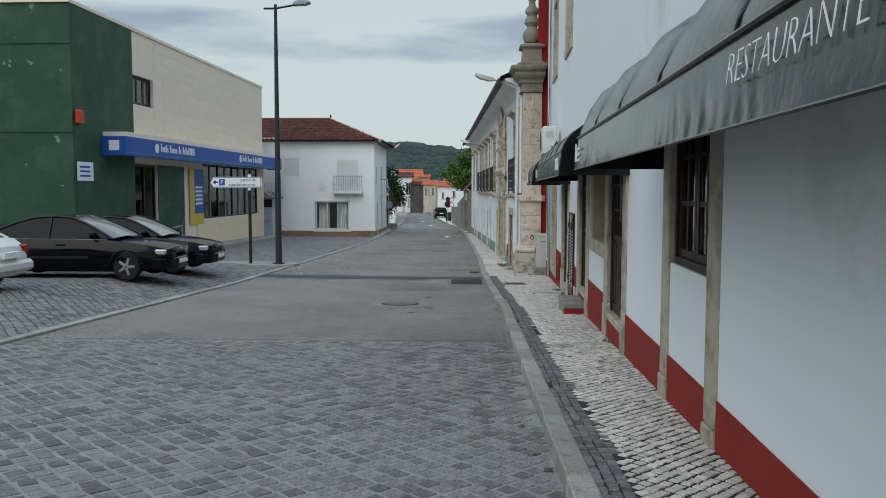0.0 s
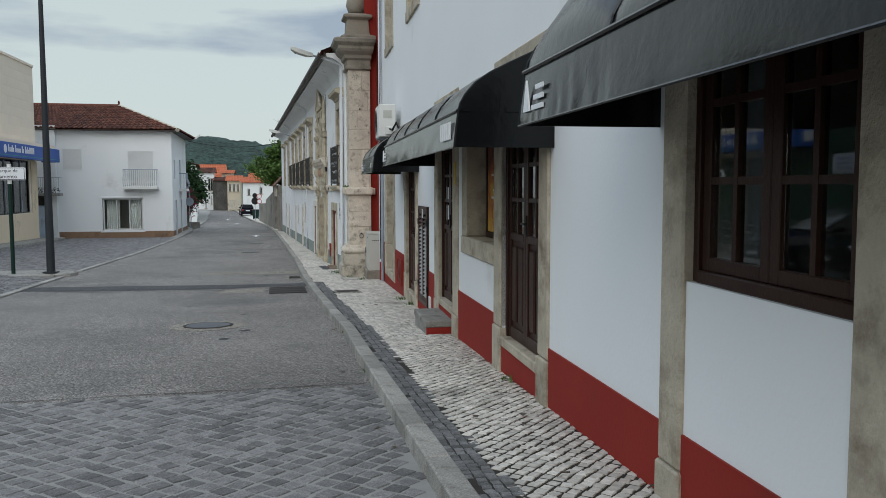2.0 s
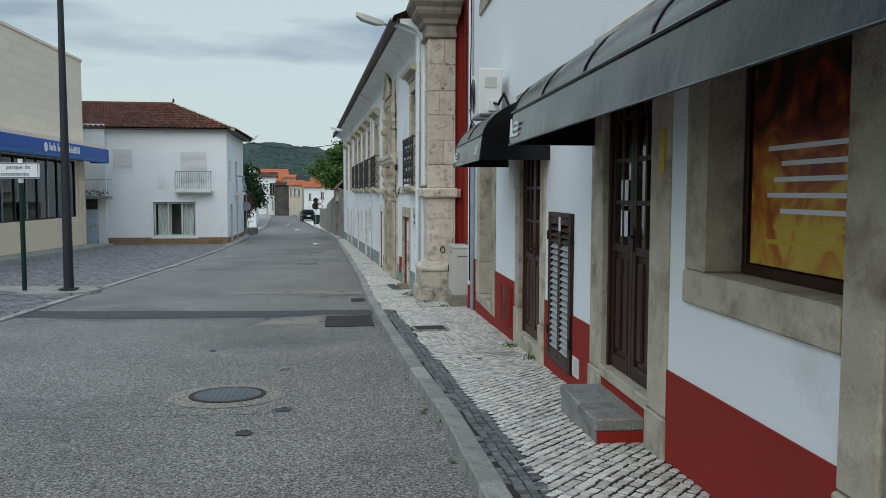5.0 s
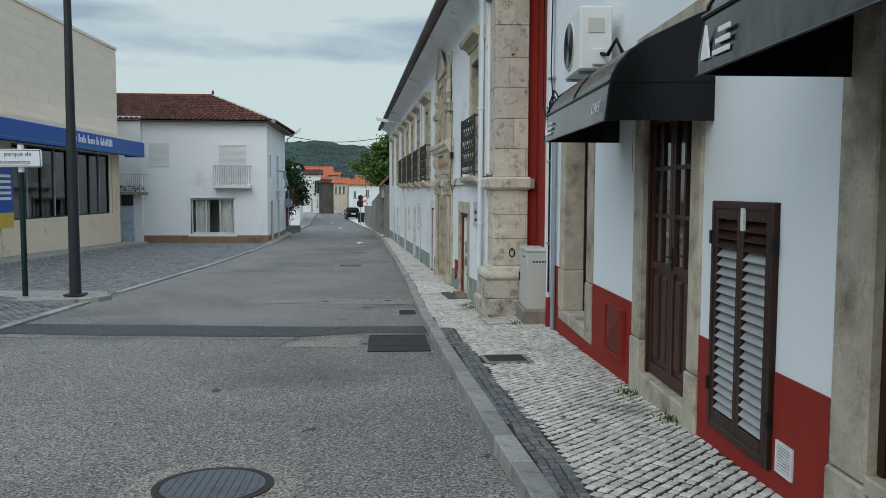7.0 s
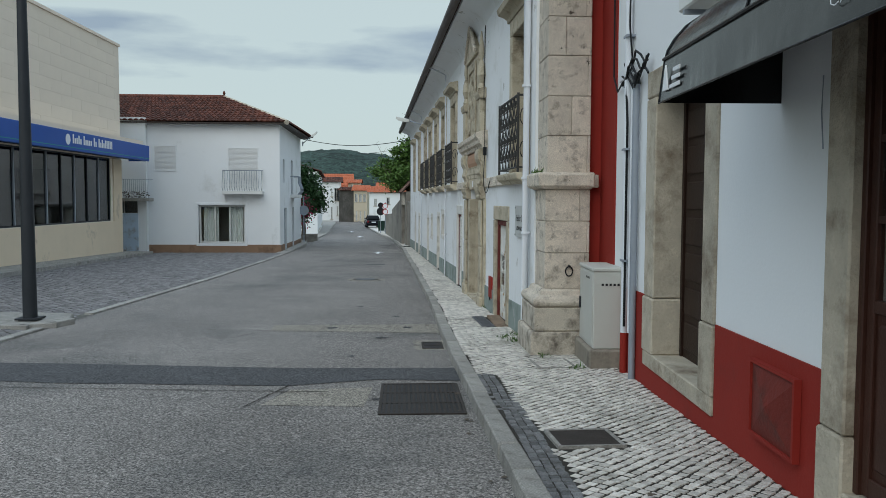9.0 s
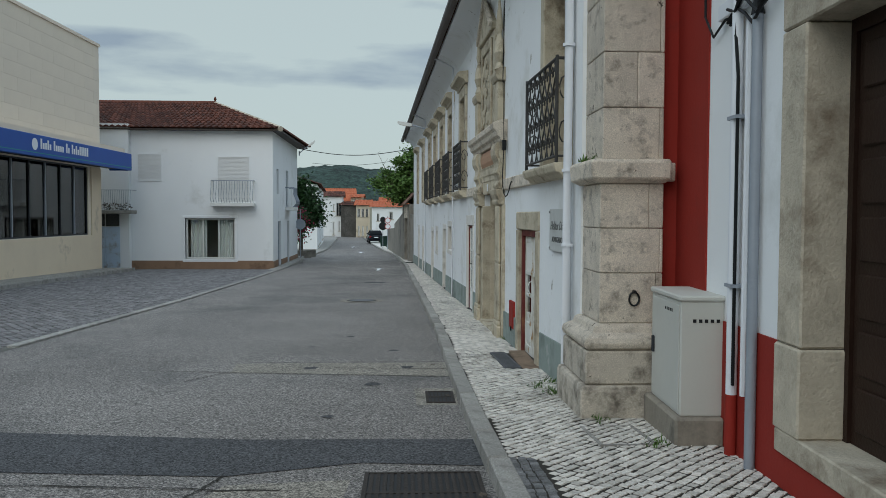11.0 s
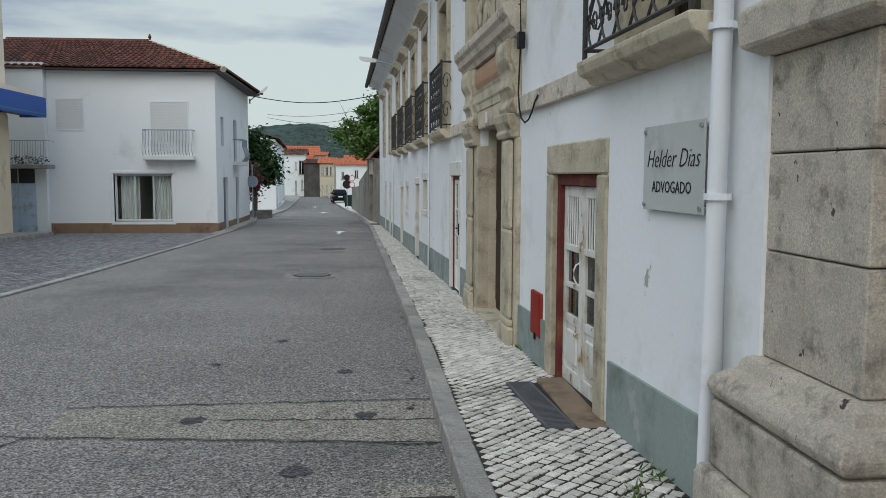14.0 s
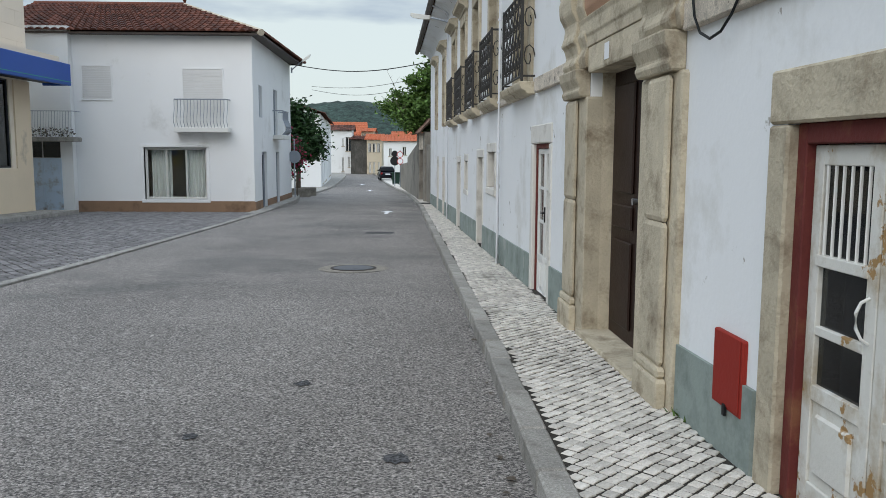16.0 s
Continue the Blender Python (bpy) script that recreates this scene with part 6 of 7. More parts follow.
# ---------- street furniture ----------
lamp = thing("street_lamp", pose(-6.53, 27.6, -0.98), "tall dark grey street lamp with a single arm on the island", "street lamp", "street lamps")
part("base_plate", Mesh().box(-0.18, -0.18, 0, 0.18, 0.18, 0.03), POLE, lamp)
part("post", Mesh().cyl((0, 0, 0.02), (0, 0, 2.2), 0.115, 0.10, 16).cyl((0, 0, 2.2), (0, 0, 8.75), 0.10, 0.05, 16), POLE, lamp, smooth=True)
part("arm", Mesh().tube([(-0.4, 0, 8.62), (0, 0, 8.62), (0.7, 0, 8.74)], 0.035, 8), POLE, lamp)
part("head", Mesh().prism([(0.6, 8.70), (1.02, 8.72), (1.2, 8.78), (1.16, 8.86), (0.85, 8.90), (0.62, 8.82)], "y", -0.14, 0.14), GALV, lamp, bevel=0.03)


def wall_lamp(root, head, label):
    ob = thing("street_lamp", pose(*root), label, "street lamp", "wall lamps")
    d = Vector(head) - Vector(root)
    part("wall_plate", Mesh().box(-0.02, -0.06, -0.12, 0.04, 0.06, 0.12), GALV, ob)
    part("arm", Mesh().tube([(0, 0, 0), d * 0.5 + Vector((0, 0, 0.06)), d * 0.72 + Vector((0, 0, 0.06))], 0.025, 8), GALV, ob, smooth=True)
    q = d.normalized()
    n = Vector((0, 0, 1))
    s = q.cross(n).normalized()
    g = Mesh()
    prof = [(0.62, 0.02, 0.05), (0.75, -0.02, 0.10), (1.0, -0.02, 0.11), (1.12, 0.03, 0.05)]
    for t, lo, w in prof:
        c = d * t
        g.v += [tuple(c + s * w + n * lo), tuple(c - s * w + n * lo), tuple(c - s * w * 0.6 + n * 0.12), tuple(c + s * w * 0.6 + n * 0.12)]
    g.f += [(4 * j + i, 4 * j + (i + 1) % 4, 4 * j + 4 + (i + 1) % 4, 4 * j + 4 + i) for j in range(3) for i in range(4)] + [(0, 1, 2, 3), (15, 14, 13, 12)]
    part("head", g, CABINET, ob, "pale grey lamp head", bevel=0.01)
    return ob


wall_lamp((1.49, 25.6, 4.72), (0.33, 25.2, 4.98), "pale grey street lamp on an arm from the manor wall")
wall_lamp((0.72, 46.4, 4.0), (-0.36, 47.6, 4.35), "pale grey street lamp on an arm from the manor wall")
wall_lamp((-6.2, 62.6, 4.35), (-5.45, 62.9, 4.95), "pale grey street lamp on an arm from the white house")

sg = thing("direction_sign", pose(-7.48, 27.5, -0.98), "dark green post with a white arrow-shaped car park sign", "sign")
part("post", Mesh().cyl((0, 0, 0), (0, 0, 2.5), 0.055, None, 12), GREEN_POLE, sg, smooth=True)
part("post_top", Mesh().cyl((0, 0, 2.5), (0, 0, 3.05), 0.057, None, 12), WHITE_METAL, sg, "white sleeve and cap", smooth=True)
part("panel", Mesh().prism([(-1.32, 2.76), (-1.2, 2.60), (0.40, 2.60), (0.44, 2.64), (0.44, 2.92), (0.40, 2.96), (-1.2, 2.96)], "y", -0.09, -0.058), SIGN_WHITE, sg, "white sign panel", bevel=0.004)
part("border", Mesh().box(-1.18, -0.093, 2.615, 0.40, -0.0905, 2.63).box(-1.18, -0.093, 2.93, 0.40, -0.0905, 2.945).box(0.40, -0.093, 2.615, 0.415, -0.0905, 2.945), INK, sg)
for text, size, x, z, matl in (("parque de", 0.13, -0.02, 2.86, INK), ("estacionamento", 0.145, -0.24, 2.70, INK), ("P", 0.2, -0.92, 2.78, SIGN_WHITE)):
    me = lettering(text, size, 0.001)
    me.materials.append(matl)
    part("lettering", me, matl, sg, "printed lettering", m=pose(x, -0.0985 if text == "P" else -0.0935, z, 90, 0, 0))
part("parking_square", Mesh().box(-1.02, -0.096, 2.67, -0.82, -0.0905, 2.89), BLUE, sg, "blue parking symbol")
part("arrow", Mesh().prism([(-1.24, 2.78), (-1.14, 2.70), (-1.14, 2.755), (-1.06, 2.755), (-1.06, 2.805), (-1.14, 2.805), (-1.14, 2.86)], "y", -0.094, -0.0905), INK, sg)

# traffic island
g = Mesh()
g.prism([(-13, 27.05), (-6.45, 27.05), (-6.1, 27.25), (-5.98, 27.9), (-6.15, 28.45), (-7.0, 28.6), (-13, 28.6)], "z", -1.5, -1.0)
island = setting("traffic_island", g, KERB, "pale concrete traffic island with rounded end", category="traffic island", bevel=0.02)
isl = bpy.data.objects["traffic_island"]
x = -13.0
while x < -6.5:
    part("kerb_stone", Mesh().box(0, 0, 0, 0.60, 0.14, 0.5), KERB, isl, bevel=0.012, m=pose(x, 26.94, -1.485))
    x += 0.61
for a, b, rz in ((-6.42, 26.98, 28), (-5.98, 27.2, 75)):
    part("kerb_stone", Mesh().box(0, 0, 0, 0.55, 0.14, 0.5), KERB, isl, bevel=0.012, m=pose(a, b, -1.485, 0, 0, rz))


# gratings and covers
def grating(name, x0, y0, x1, y1, bars, label, iron, fill=0.29, frame=0.03, cat="grating"):
    ob = thing(name, pose(x0, y0, road_z(y0) + 0.012, math.degrees(math.atan2(road_z(y1) - road_z(y0), y1 - y0)), 0, 0), label, cat)
    w, d = x1 - x0, y1 - y0
    # shallow black sheet under the bars paints the shade of the drain's depth
    part("pit", Mesh().box(0, 0, -0.010, w, d, -0.0012), INK, ob)
    part("frame", Mesh().box(0, 0, -0.02, w, frame, 0.006).box(0, d - frame, -0.02, w, d, 0.006).box(0, frame, -0.02, frame, d - frame, 0.006).box(w - frame, frame, -0.02, w, d - frame, 0.006), iron, ob)
    for i in range(bars):
        c = frame + (w - 2 * frame) * (i + 0.5) / bars
        t = (w - 2 * frame) / bars * fill
        part("bar", Mesh().box(c - t, frame, -0.015, c + t, d - frame, 0.004), iron, ob)
    for i in range(1, 3 if d > 0.9 else 2):
        part("cross_bar", Mesh().box(frame, d * i / (3 if d > 0.9 else 2) - 0.02, -0.015, w - frame, d * i / (3 if d > 0.9 else 2) + 0.02, 0.005), iron, ob)
    return ob


grating("road_grating", -0.46, 20.95, 0.36, 22.35, 16, "rusty brown iron drain grating set in the road", IRON_RUST)
grating("drain_grating", 0.04, 24.8, 0.34, 25.4, 6, "dark slotted iron drain by the kerb", IRON_RUST, 0.16)
patch("drain_surround", [(-0.06, 24.7), (0.36, 24.7), (0.38, 25.6), (-0.08, 25.6)], ASPHALT_OLD, "pale cement round the drain", 0.009)
mh = thing("manhole_cover", pose(-1.32, 15.6, road_z(15.6) + 0.012, -2.4, 0, 0), "round ribbed iron manhole cover in pale cement", "manhole cover")
part("collar", Mesh().lathe([(0.55, -0.004), (0.56, 0.0), (0.36, 0.004)], (0, 0, 0), 32), ASPHALT_OLD, mh, "pale cement collar")
part("ring", Mesh().lathe([(0.37, 0.0), (0.37, 0.008), (0.325, 0.008), (0.32, 0.0)], (0, 0, 0.003), 32), IRON_RUST, mh)
part("lid", Mesh().lathe([(0.318, 0.0), (0.318, 0.009), (0.0, 0.009)], (0, 0, 0.003), 32), IRON_GREY, mh)
for i in range(11):
    x = -0.26 + i * 0.052
    h = (0.29 ** 2 - x * x) ** 0.5
    part("rib", Mesh().box(x - 0.013, -h, 0.011, x + 0.013, h, 0.016), IRON_GREY, mh)
mh2 = copy_thing(mh, pose(-1.3, 37.2, road_z(37.2) + 0.012, -1.1, 0, 0))
ob = thing("pavement_cover", pose(0.88, 19.3, walk_z(19.3) + 0.003, -2.4, 0, 2), "rusty rectangular inspection cover in the pavement", "manhole cover")
part("frame", Mesh().box(0, 0, -0.02, 0.5, 0.03, 0.008).box(0, 0.47, -0.02, 0.5, 0.5, 0.008).box(0, 0.03, -0.02, 0.03, 0.47, 0.008).box(0.47, 0.03, -0.02, 0.5, 0.47, 0.008), KERB, ob)
part("lid", Mesh().box(0.032, 0.032, -0.02, 0.468, 0.468, 0.005), IRON_RUST, ob)
ob = thing("pavement_cover", pose(1.3, 22.6, walk_z(22.9) + 0.003, -2.0, 0, 2), "small pale concrete cover slab in the pavement", "manhole cover")
part("frame", Mesh().box(0, 0, -0.02, 0.45, 0.03, 0.006).box(0, 0.62, -0.02, 0.45, 0.65, 0.006).box(0, 0.03, -0.02, 0.03, 0.62, 0.006).box(0.42, 0.03, -0.02, 0.45, 0.62, 0.006), KERB, ob)


# ---------- cars ----------
def car(m, paint, label, length=4.8, width=1.8, height=1.45, group="parked cars", estate=False):
    """A saloon, nose towards +x, wheels on z = 0."""
    ob = thing("car", m, label, "car", group)
    L, W, H = length, width / 2, height
    # stations: x, sill z, shoulder z, half width at the shoulder
    st = [(0.0, 0.42, 0.62, 0.62), (0.06, 0.30, 0.80, 0.74), (0.35, 0.22, 0.95, 0.85), (0.9, 0.2, 0.97, 0.89), (1.7, 0.2, 0.965, 0.90), (2.6, 0.2, 0.955, 0.90), (3.3, 0.2, 0.93, 0.90), (3.9, 0.2, 0.86, 0.88), (4.45, 0.22, 0.77, 0.80), (4.72, 0.26, 0.70, 0.68), (4.8, 0.36, 0.56, 0.56)]
    g = Mesh()
    sec = 11
    pts = []
    for x, z0, z1, hw in st:
        x, hw = x * L / 4.8, hw * W / 0.9
        half = [(hw * 0.90, z0), (hw * 0.985, z0 + 0.10), (hw, z0 + (z1 - z0) * 0.45), (hw * 0.985, z0 + (z1 - z0) * 0.8), (hw * 0.90, z1), (0, z1 + 0.035)]
        pts += [(x, a, b) for a, b in half] + [(x, -a, b) for a, b in reversed(half[:-1])]
    g.v = pts
    n = len(st)
    g.f = [(j * sec + i, j * sec + (i + 1) % sec, (j + 1) * sec + (i + 1) % sec, (j + 1) * sec + i) for j in range(n - 1) for i in range(sec)] + [tuple(range(sec)), tuple((n - 1) * sec + sec - 1 - i for i in range(sec))]
    body = part("body", g, paint, ob, smooth=True)
    # cabin: an arched roofline over glass
    k = L / 4.8
    wz, ww, tw = 0.955, 0.80 * W / 0.9, 0.60 * W / 0.9
    back = [(0.30, 0.96), (0.55, 1.22), (0.85, 1.37)] if estate else [(0.50, 0.96), (0.88, 1.16), (1.28, 1.32)]
    arch = [(x * k, z * H / 1.45) for x, z in back + [(1.65, 1.42), (2.1, 1.45), (2.5, 1.42), (2.82, 1.31), (3.15, 1.15), (3.52, 0.95)]]
    xr0, xf1, mid = arch[0][0], arch[-1][0], 2.05 * k

    def half_at(z):
        return ww + (tw - ww) * (z - wz) / (H - wz)

    def skin(lo, hi):
        return Mesh().grid(lambda i, v: (arch[i][0], v * half_at(arch[i][1]), arch[i][1] + 0.03 * (1 - v * v)), list(range(lo, hi + 1)), [-1, -0.6, -0.2, 0.2, 0.6, 1])
    part("roof", skin(2, 5), paint, ob, smooth=True, normals=False)
    part("windscreen", skin(5, 8), SCREEN, ob, "windscreen with the pale sky's reflection partly in its colour", smooth=True, normals=False)
    part("rear_window", skin(0, 2), GLASS_CAR, ob, "tinted rear window", smooth=True, normals=False)
    for s in (1, -1):
        def side(p, q):
            xs_ = [p + (q - p) * j / 6 for j in range(7)]
            top = [float(np.interp(x, [a for a, c in arch], [c for a, c in arch])) for x in xs_]
            return Mesh().grid(lambda j, u: (xs_[j], s * half_at(wz + u * (top[j] - wz)), wz + u * (top[j] - wz)), list(range(7)), [0, 1])
        part("side_window", side(xr0 + 0.02, mid - 0.03), GLASS_CAR, ob, normals=False)
        part("side_window", side(mid + 0.03, xf1 - 0.02), GLASS_CAR, ob, normals=False)
        part("pillar", Mesh().tube([(x, s * half_at(z), z) for x, z in arch], 0.032, 6).tube([(mid, s * ww, wz), (mid, s * half_at(1.42 * H / 1.45), 1.42 * H / 1.45)], 0.032, 6), paint, ob, smooth=True)
        part("chrome_line", Mesh().tube([(xr0 + 0.05, s * (ww + 0.012), wz - 0.01), (xf1 - 0.12, s * (ww + 0.012), wz - 0.03)], 0.012, 5), ALLOY, ob)
        part("trim_strip", Mesh().box(0.6 * k, s * (W + 0.005) - 0.008, 0.50, 3.0 * k, s * (W + 0.005) + 0.008, 0.56), RUBBER, ob, bevel=0.004)
        part("mirror", Mesh().box(3.05 * k, s * (ww + 0.08) - 0.09, 0.96, 3.17 * k, s * (ww + 0.08) + 0.09, 1.09), paint, ob, bevel=0.03)
        part("headlight", Mesh().box(4.42 * k, s * 0.60 * W / 0.9 - 0.17, 0.575, 4.705 * k, s * 0.60 * W / 0.9 + 0.16, 0.705), LENS, ob, "clear headlamp", bevel=0.03)
        part("tail_light", Mesh().box(0.03 * k, s * 0.66 * W / 0.9 - 0.1, 0.62, 0.2 * k, s * 0.66 * W / 0.9 + 0.14, 0.84), TAIL, ob, "red tail lamp", bevel=0.03)
        part("door_handle", Mesh().box(1.35 * k, s * (W - 0.005) - 0.02, 0.80, 1.55 * k, s * (W - 0.005) + 0.02, 0.83).box(2.25 * k, s * (W - 0.005) - 0.02, 0.80, 2.45 * k, s * (W - 0.005) + 0.02, 0.83), paint, ob, bevel=0.008)
        for x in (0.95 * k, 3.85 * k):
            c = s * (W - 0.12)
            wh = part("wheel", Mesh().lathe([(0.21, -0.10), (0.29, -0.11), (0.315, -0.08), (0.32, 0.0), (0.315, 0.08), (0.29, 0.11), (0.21, 0.10)], (0, 0, 0), 24), RUBBER, ob, "black tyre", smooth=True, m=pose(x, c, 0.32, 90, 0, 0))
            part("rim", Mesh().lathe([(0.215, -0.07), (0.20, -0.108), (0.18, -0.09), (0.05, -0.105), (0.0, -0.105)], (0, 0, 0), 20).lathe([(0.0, 0.105), (0.05, 0.105), (0.18, 0.09), (0.20, 0.108), (0.215, 0.07)], (0, 0, 0), 20), POLE, wh, smooth=True)
            for a in range(5):
                t = 2 * math.pi * a / 5
                part("spoke", Mesh().box(0.02, -0.03, -0.122, 0.20, 0.03, 0.122), ALLOY, wh, m=pose(0, 0, 0, 0, 0, math.degrees(t)), bevel=0.008)
            part("wheel_arch", Mesh().tube([(x + 0.38 * math.cos(a), s * (W - 0.005), 0.32 + 0.38 * math.sin(a)) for a in [0.1 + j * 0.295 for j in range(11)]], 0.022, 5), paint, ob, smooth=True)
    part("grille", Mesh().box(4.66 * k, -0.30, 0.50, 4.80 * k, 0.30, 0.66), INK, ob, "black radiator grille", bevel=0.02)
    part("front_bumper", Mesh().prism([(4.40 * k, -0.86 * W / 0.9), (4.62 * k, -0.78 * W / 0.9), (4.78 * k, -0.60 * W / 0.9), (4.84 * k, -0.3), (4.84 * k, 0.3), (4.78 * k, 0.60 * W / 0.9), (4.62 * k, 0.78 * W / 0.9), (4.40 * k, 0.86 * W / 0.9)], "z", 0.24, 0.50), paint, ob, bevel=0.03)
    part("rear_bumper", Mesh().box(-0.06, -0.82 * W / 0.9, 0.34, 0.25, 0.82 * W / 0.9, 0.56), paint, ob, bevel=0.06)
    part("number_plate", Mesh().box(4.85 * k, -0.26, 0.36, 4.862 * k, 0.26, 0.46), SIGN_WHITE, ob, "pale number plate")
    part("number_plate", Mesh().box(-0.072, -0.26, 0.62, 0.03, 0.26, 0.73), SIGN_WHITE, ob, "pale number plate")
    return ob


# windscreen glass: paler base colour than the side windows adds to the sky's reflection
SCREEN = mat("car_glass_painted_sky", (0.10, 0.115, 0.12), 0.05, 0.1, 1, 20, 0.0, spec=1.0)
GLASS_CAR = mat("dark_car_glass", (0.004, 0.005, 0.006), 0.04, 0.1, 1, 20, 0.0, spec=0.12)
car(pose(-11.6, 18.9, land_z(-9, 18.9), 0, 0, 0), CAR_BLACK, "black saloon car parked nose towards the road")
car(pose(-11.55, 21.6, land_z(-9, 21.6), 0, 0, 1), CAR_NAVY, "dark blue saloon car parked beside the black saloon")
car(pose(-8.4, 14.5, land_z(-9, 14.5), 0, 0, 180), CAR_WHITE, "white older saloon car parked with its tail to the road", 4.3, 1.68, 1.42)
car(pose(-3.7, 110.9, walk_z(112), 0, 0, 97), CAR_NAVY, "dark hatchback parked at the kerb far down the street", 4.0, 1.7, 1.48, estate=True)

# ---------- down the street ----------
# garden wall with gate
GW = mat("stained_garden_wall", (0.27, 0.25, 0.215), 0.92, 0.25, 0.7, 20, 0.5, dirt=0.55, dirt_scale=0.8, dark=(0.09, 0.08, 0.07))


def wall_run(name, p, q, h0, h1, thick, material, label):
    (ax, ay), (bx, by) = p, q
    d = Vector((bx - ax, by - ay, 0)).normalized()
    n = Vector((d.y, -d.x, 0)) * thick
    g = Mesh()
    za, zb = road_z(ay), road_z(by)
    g.add([(ax, ay, za - 0.5), (bx, by, zb - 0.5), (bx + n.x, by + n.y, zb - 0.5), (ax + n.x, ay + n.y, za - 0.5), (ax, ay, za + h0), (bx, by, zb + h1), (bx + n.x, by + n.y, zb + h1), (ax + n.x, ay + n.y, za + h0)],
          [(0, 1, 5, 4), (1, 2, 6, 5), (2, 3, 7, 6), (3, 0, 4, 7), (4, 5, 6, 7), (3, 2, 1, 0)])
    return setting(name, g, material, label, category="wall")


wall_run("wall_garden_1", (0.2, 59.6), (0.02, 61.2), 2.6, 2.7, 0.5, GW, "tall stained rendered garden wall")
wall_run("wall_garden_2", (-0.35, 64.6), (-1.05, 76.0), 2.9, 2.3, 0.45, GW, "tall stained rendered garden wall")
wall_run("wall_garden_3", (-1.05, 76.0), (-1.95, 92.0), 2.0, 1.9, 0.45, GW, "stained rendered garden wall further down")
gate = thing("gateway", pose(0.02, 61.2, road_z(62.8), 0, 0, 6.2), "old stone gateway with tiled cap in the garden wall", "gateway", kind="structure")
part("pier", Mesh().box(-0.06, 0, -0.4, 0.5, 0.7, 3.3), GW, gate, bevel=0.02)
part("pier", Mesh().box(-0.06, 2.3, -0.4, 0.5, 3.4, 3.3), GW, gate, bevel=0.02)
part("lintel", Mesh().box(-0.08, 0.7, 2.5, 0.5, 2.3, 3.3), STONE_GREY, gate, bevel=0.02)
part("gate_leaf", Mesh().box(0.3, 0.7, -0.3, 0.36, 2.3, 2.5), WOOD_OLD, gate)
g = Mesh()
tiled_slope(g, ((-0.35, -0.2, 3.3), (-0.35, 3.6, 3.3), (0.25, 3.6, 3.95), (0.25, -0.2, 3.95)))
tiled_slope(g, ((0.85, 3.6, 3.3), (0.85, -0.2, 3.3), (0.25, -0.2, 3.95), (0.25, 3.6, 3.95)))
part("tile_cap", g, mat("mossy_tile", (0.20, 0.13, 0.10), 0.9, 0.3, 2, 20, 0.3), gate, normals=False)


def far_house(name, m, w, d, h, roof_h, wall_mat, roof_mat, label, wins=(), hip=False, over=0.35):
    """A house: street front from y = 0 to w in the plane x = 0 (facing -x or the walker by its pose), depth towards +x. Base at z = 0."""
    ob = thing(name, m, label, "house", "houses down the street")
    part("wall", pierced_wall((0, w), (-1.5, h), [(a, b, c, e) for a, b, c, e in wins], 0.35), wall_mat, ob)
    for y0 in (0, w - 0.34):
        part("gable_wall", Mesh().prism([(0.352, -1.5), (d, -1.5), (d, h), (d / 2, h + roof_h - 0.05), (0.352, h)], "y", y0, y0 + 0.34), wall_mat, ob)
    part("rear_wall", Mesh().box(d - 0.3, 0.36, -1.5, d - 0.002, w - 0.36, h), wall_mat, ob)
    roof = Mesh()
    tiled_slope(roof, ((-over, w + over, h), (-over, -over, h), (d / 2, -over, h + roof_h), (d / 2, w + over, h + roof_h)), 0.4, 0.7, 0.06)
    tiled_slope(roof, ((d + over, -over, h), (d + over, w + over, h), (d / 2, w + over, h + roof_h), (d / 2, -over, h + roof_h)), 0.4, 0.7, 0.06)
    part("roof", roof, roof_mat, ob, normals=False)
    for a, b, c, e in wins:
        wn_ = part("window", Mesh().box(0.14, a, c, 0.18, b, e), GLASS_DARK, ob)
        part("frame", Mesh().box(0.10, a, c, 0.20, a + 0.07, e).box(0.10, b - 0.07, c, 0.20, b, e).box(0.10, a + 0.07, e - 0.07, 0.20, b - 0.07, e).box(0.10, (a + b) / 2 - 0.03, c, 0.20, (a + b) / 2 + 0.03, e - 0.07), WHITE_METAL, wn_)
        part("sill", Mesh().box(-0.06, a - 0.1, c - 0.1, 0.1, b + 0.1, c), STONE, wn_)
    return ob


BEIGE = mat("beige_plaster", (0.58, 0.50, 0.38), 0.88, 0.08, 0.7, 20, 0.2, dirt=0.15)
RUBBLE = mat("dark_rubble_wall", (0.085, 0.08, 0.072), 0.95, 0.4, 1.2, 6, 0.8, speck=0.4)
zb = road_z(80)
# left side: gables towards the street (+x), so turned by 180
far_house("white_house", pose(-10.5, 118, road_z(112), 0, 0, 184.8), 14.6, 9, 6.2, 1.5, WHITEWASH, ROOF_TILE, "long white two-storey house with brown roof", [(2, 3, 0.6, 2.4), (5, 6, 0.6, 2.4), (8.5, 9.5, 0.6, 2.4), (2, 3, 3.8, 5.3), (8.5, 9.5, 3.8, 5.3)])
far_house("white_house", pose(-9.25, 103, road_z(97), 0, 0, 184.8), 15, 9, 5.9, 1.5, WHITEWASH, ROOF_TILE, "white two-storey house beside the street tree", [(2, 3, 0.4, 2.2), (6, 7, 0.4, 2.2), (11, 12, 0.4, 2.2), (2, 3, 3.6, 5.0), (8.5, 9.5, 3.6, 5.0)])
far_house("white_house", pose(-9.95, 141, -2.42, 0, 0, 93), 3.6, 7, 6.1, 0.9, WHITEWASH, ROOF_TILE, "white house with a dark balcony door and brown hipped roof", [(0.15, 0.95, 3.2, 5.2), (1.2, 1.45, 3.9, 5.0), (1.2, 1.5, 0.3, 2.3), (0.3, 0.6, 0.9, 2.4)])
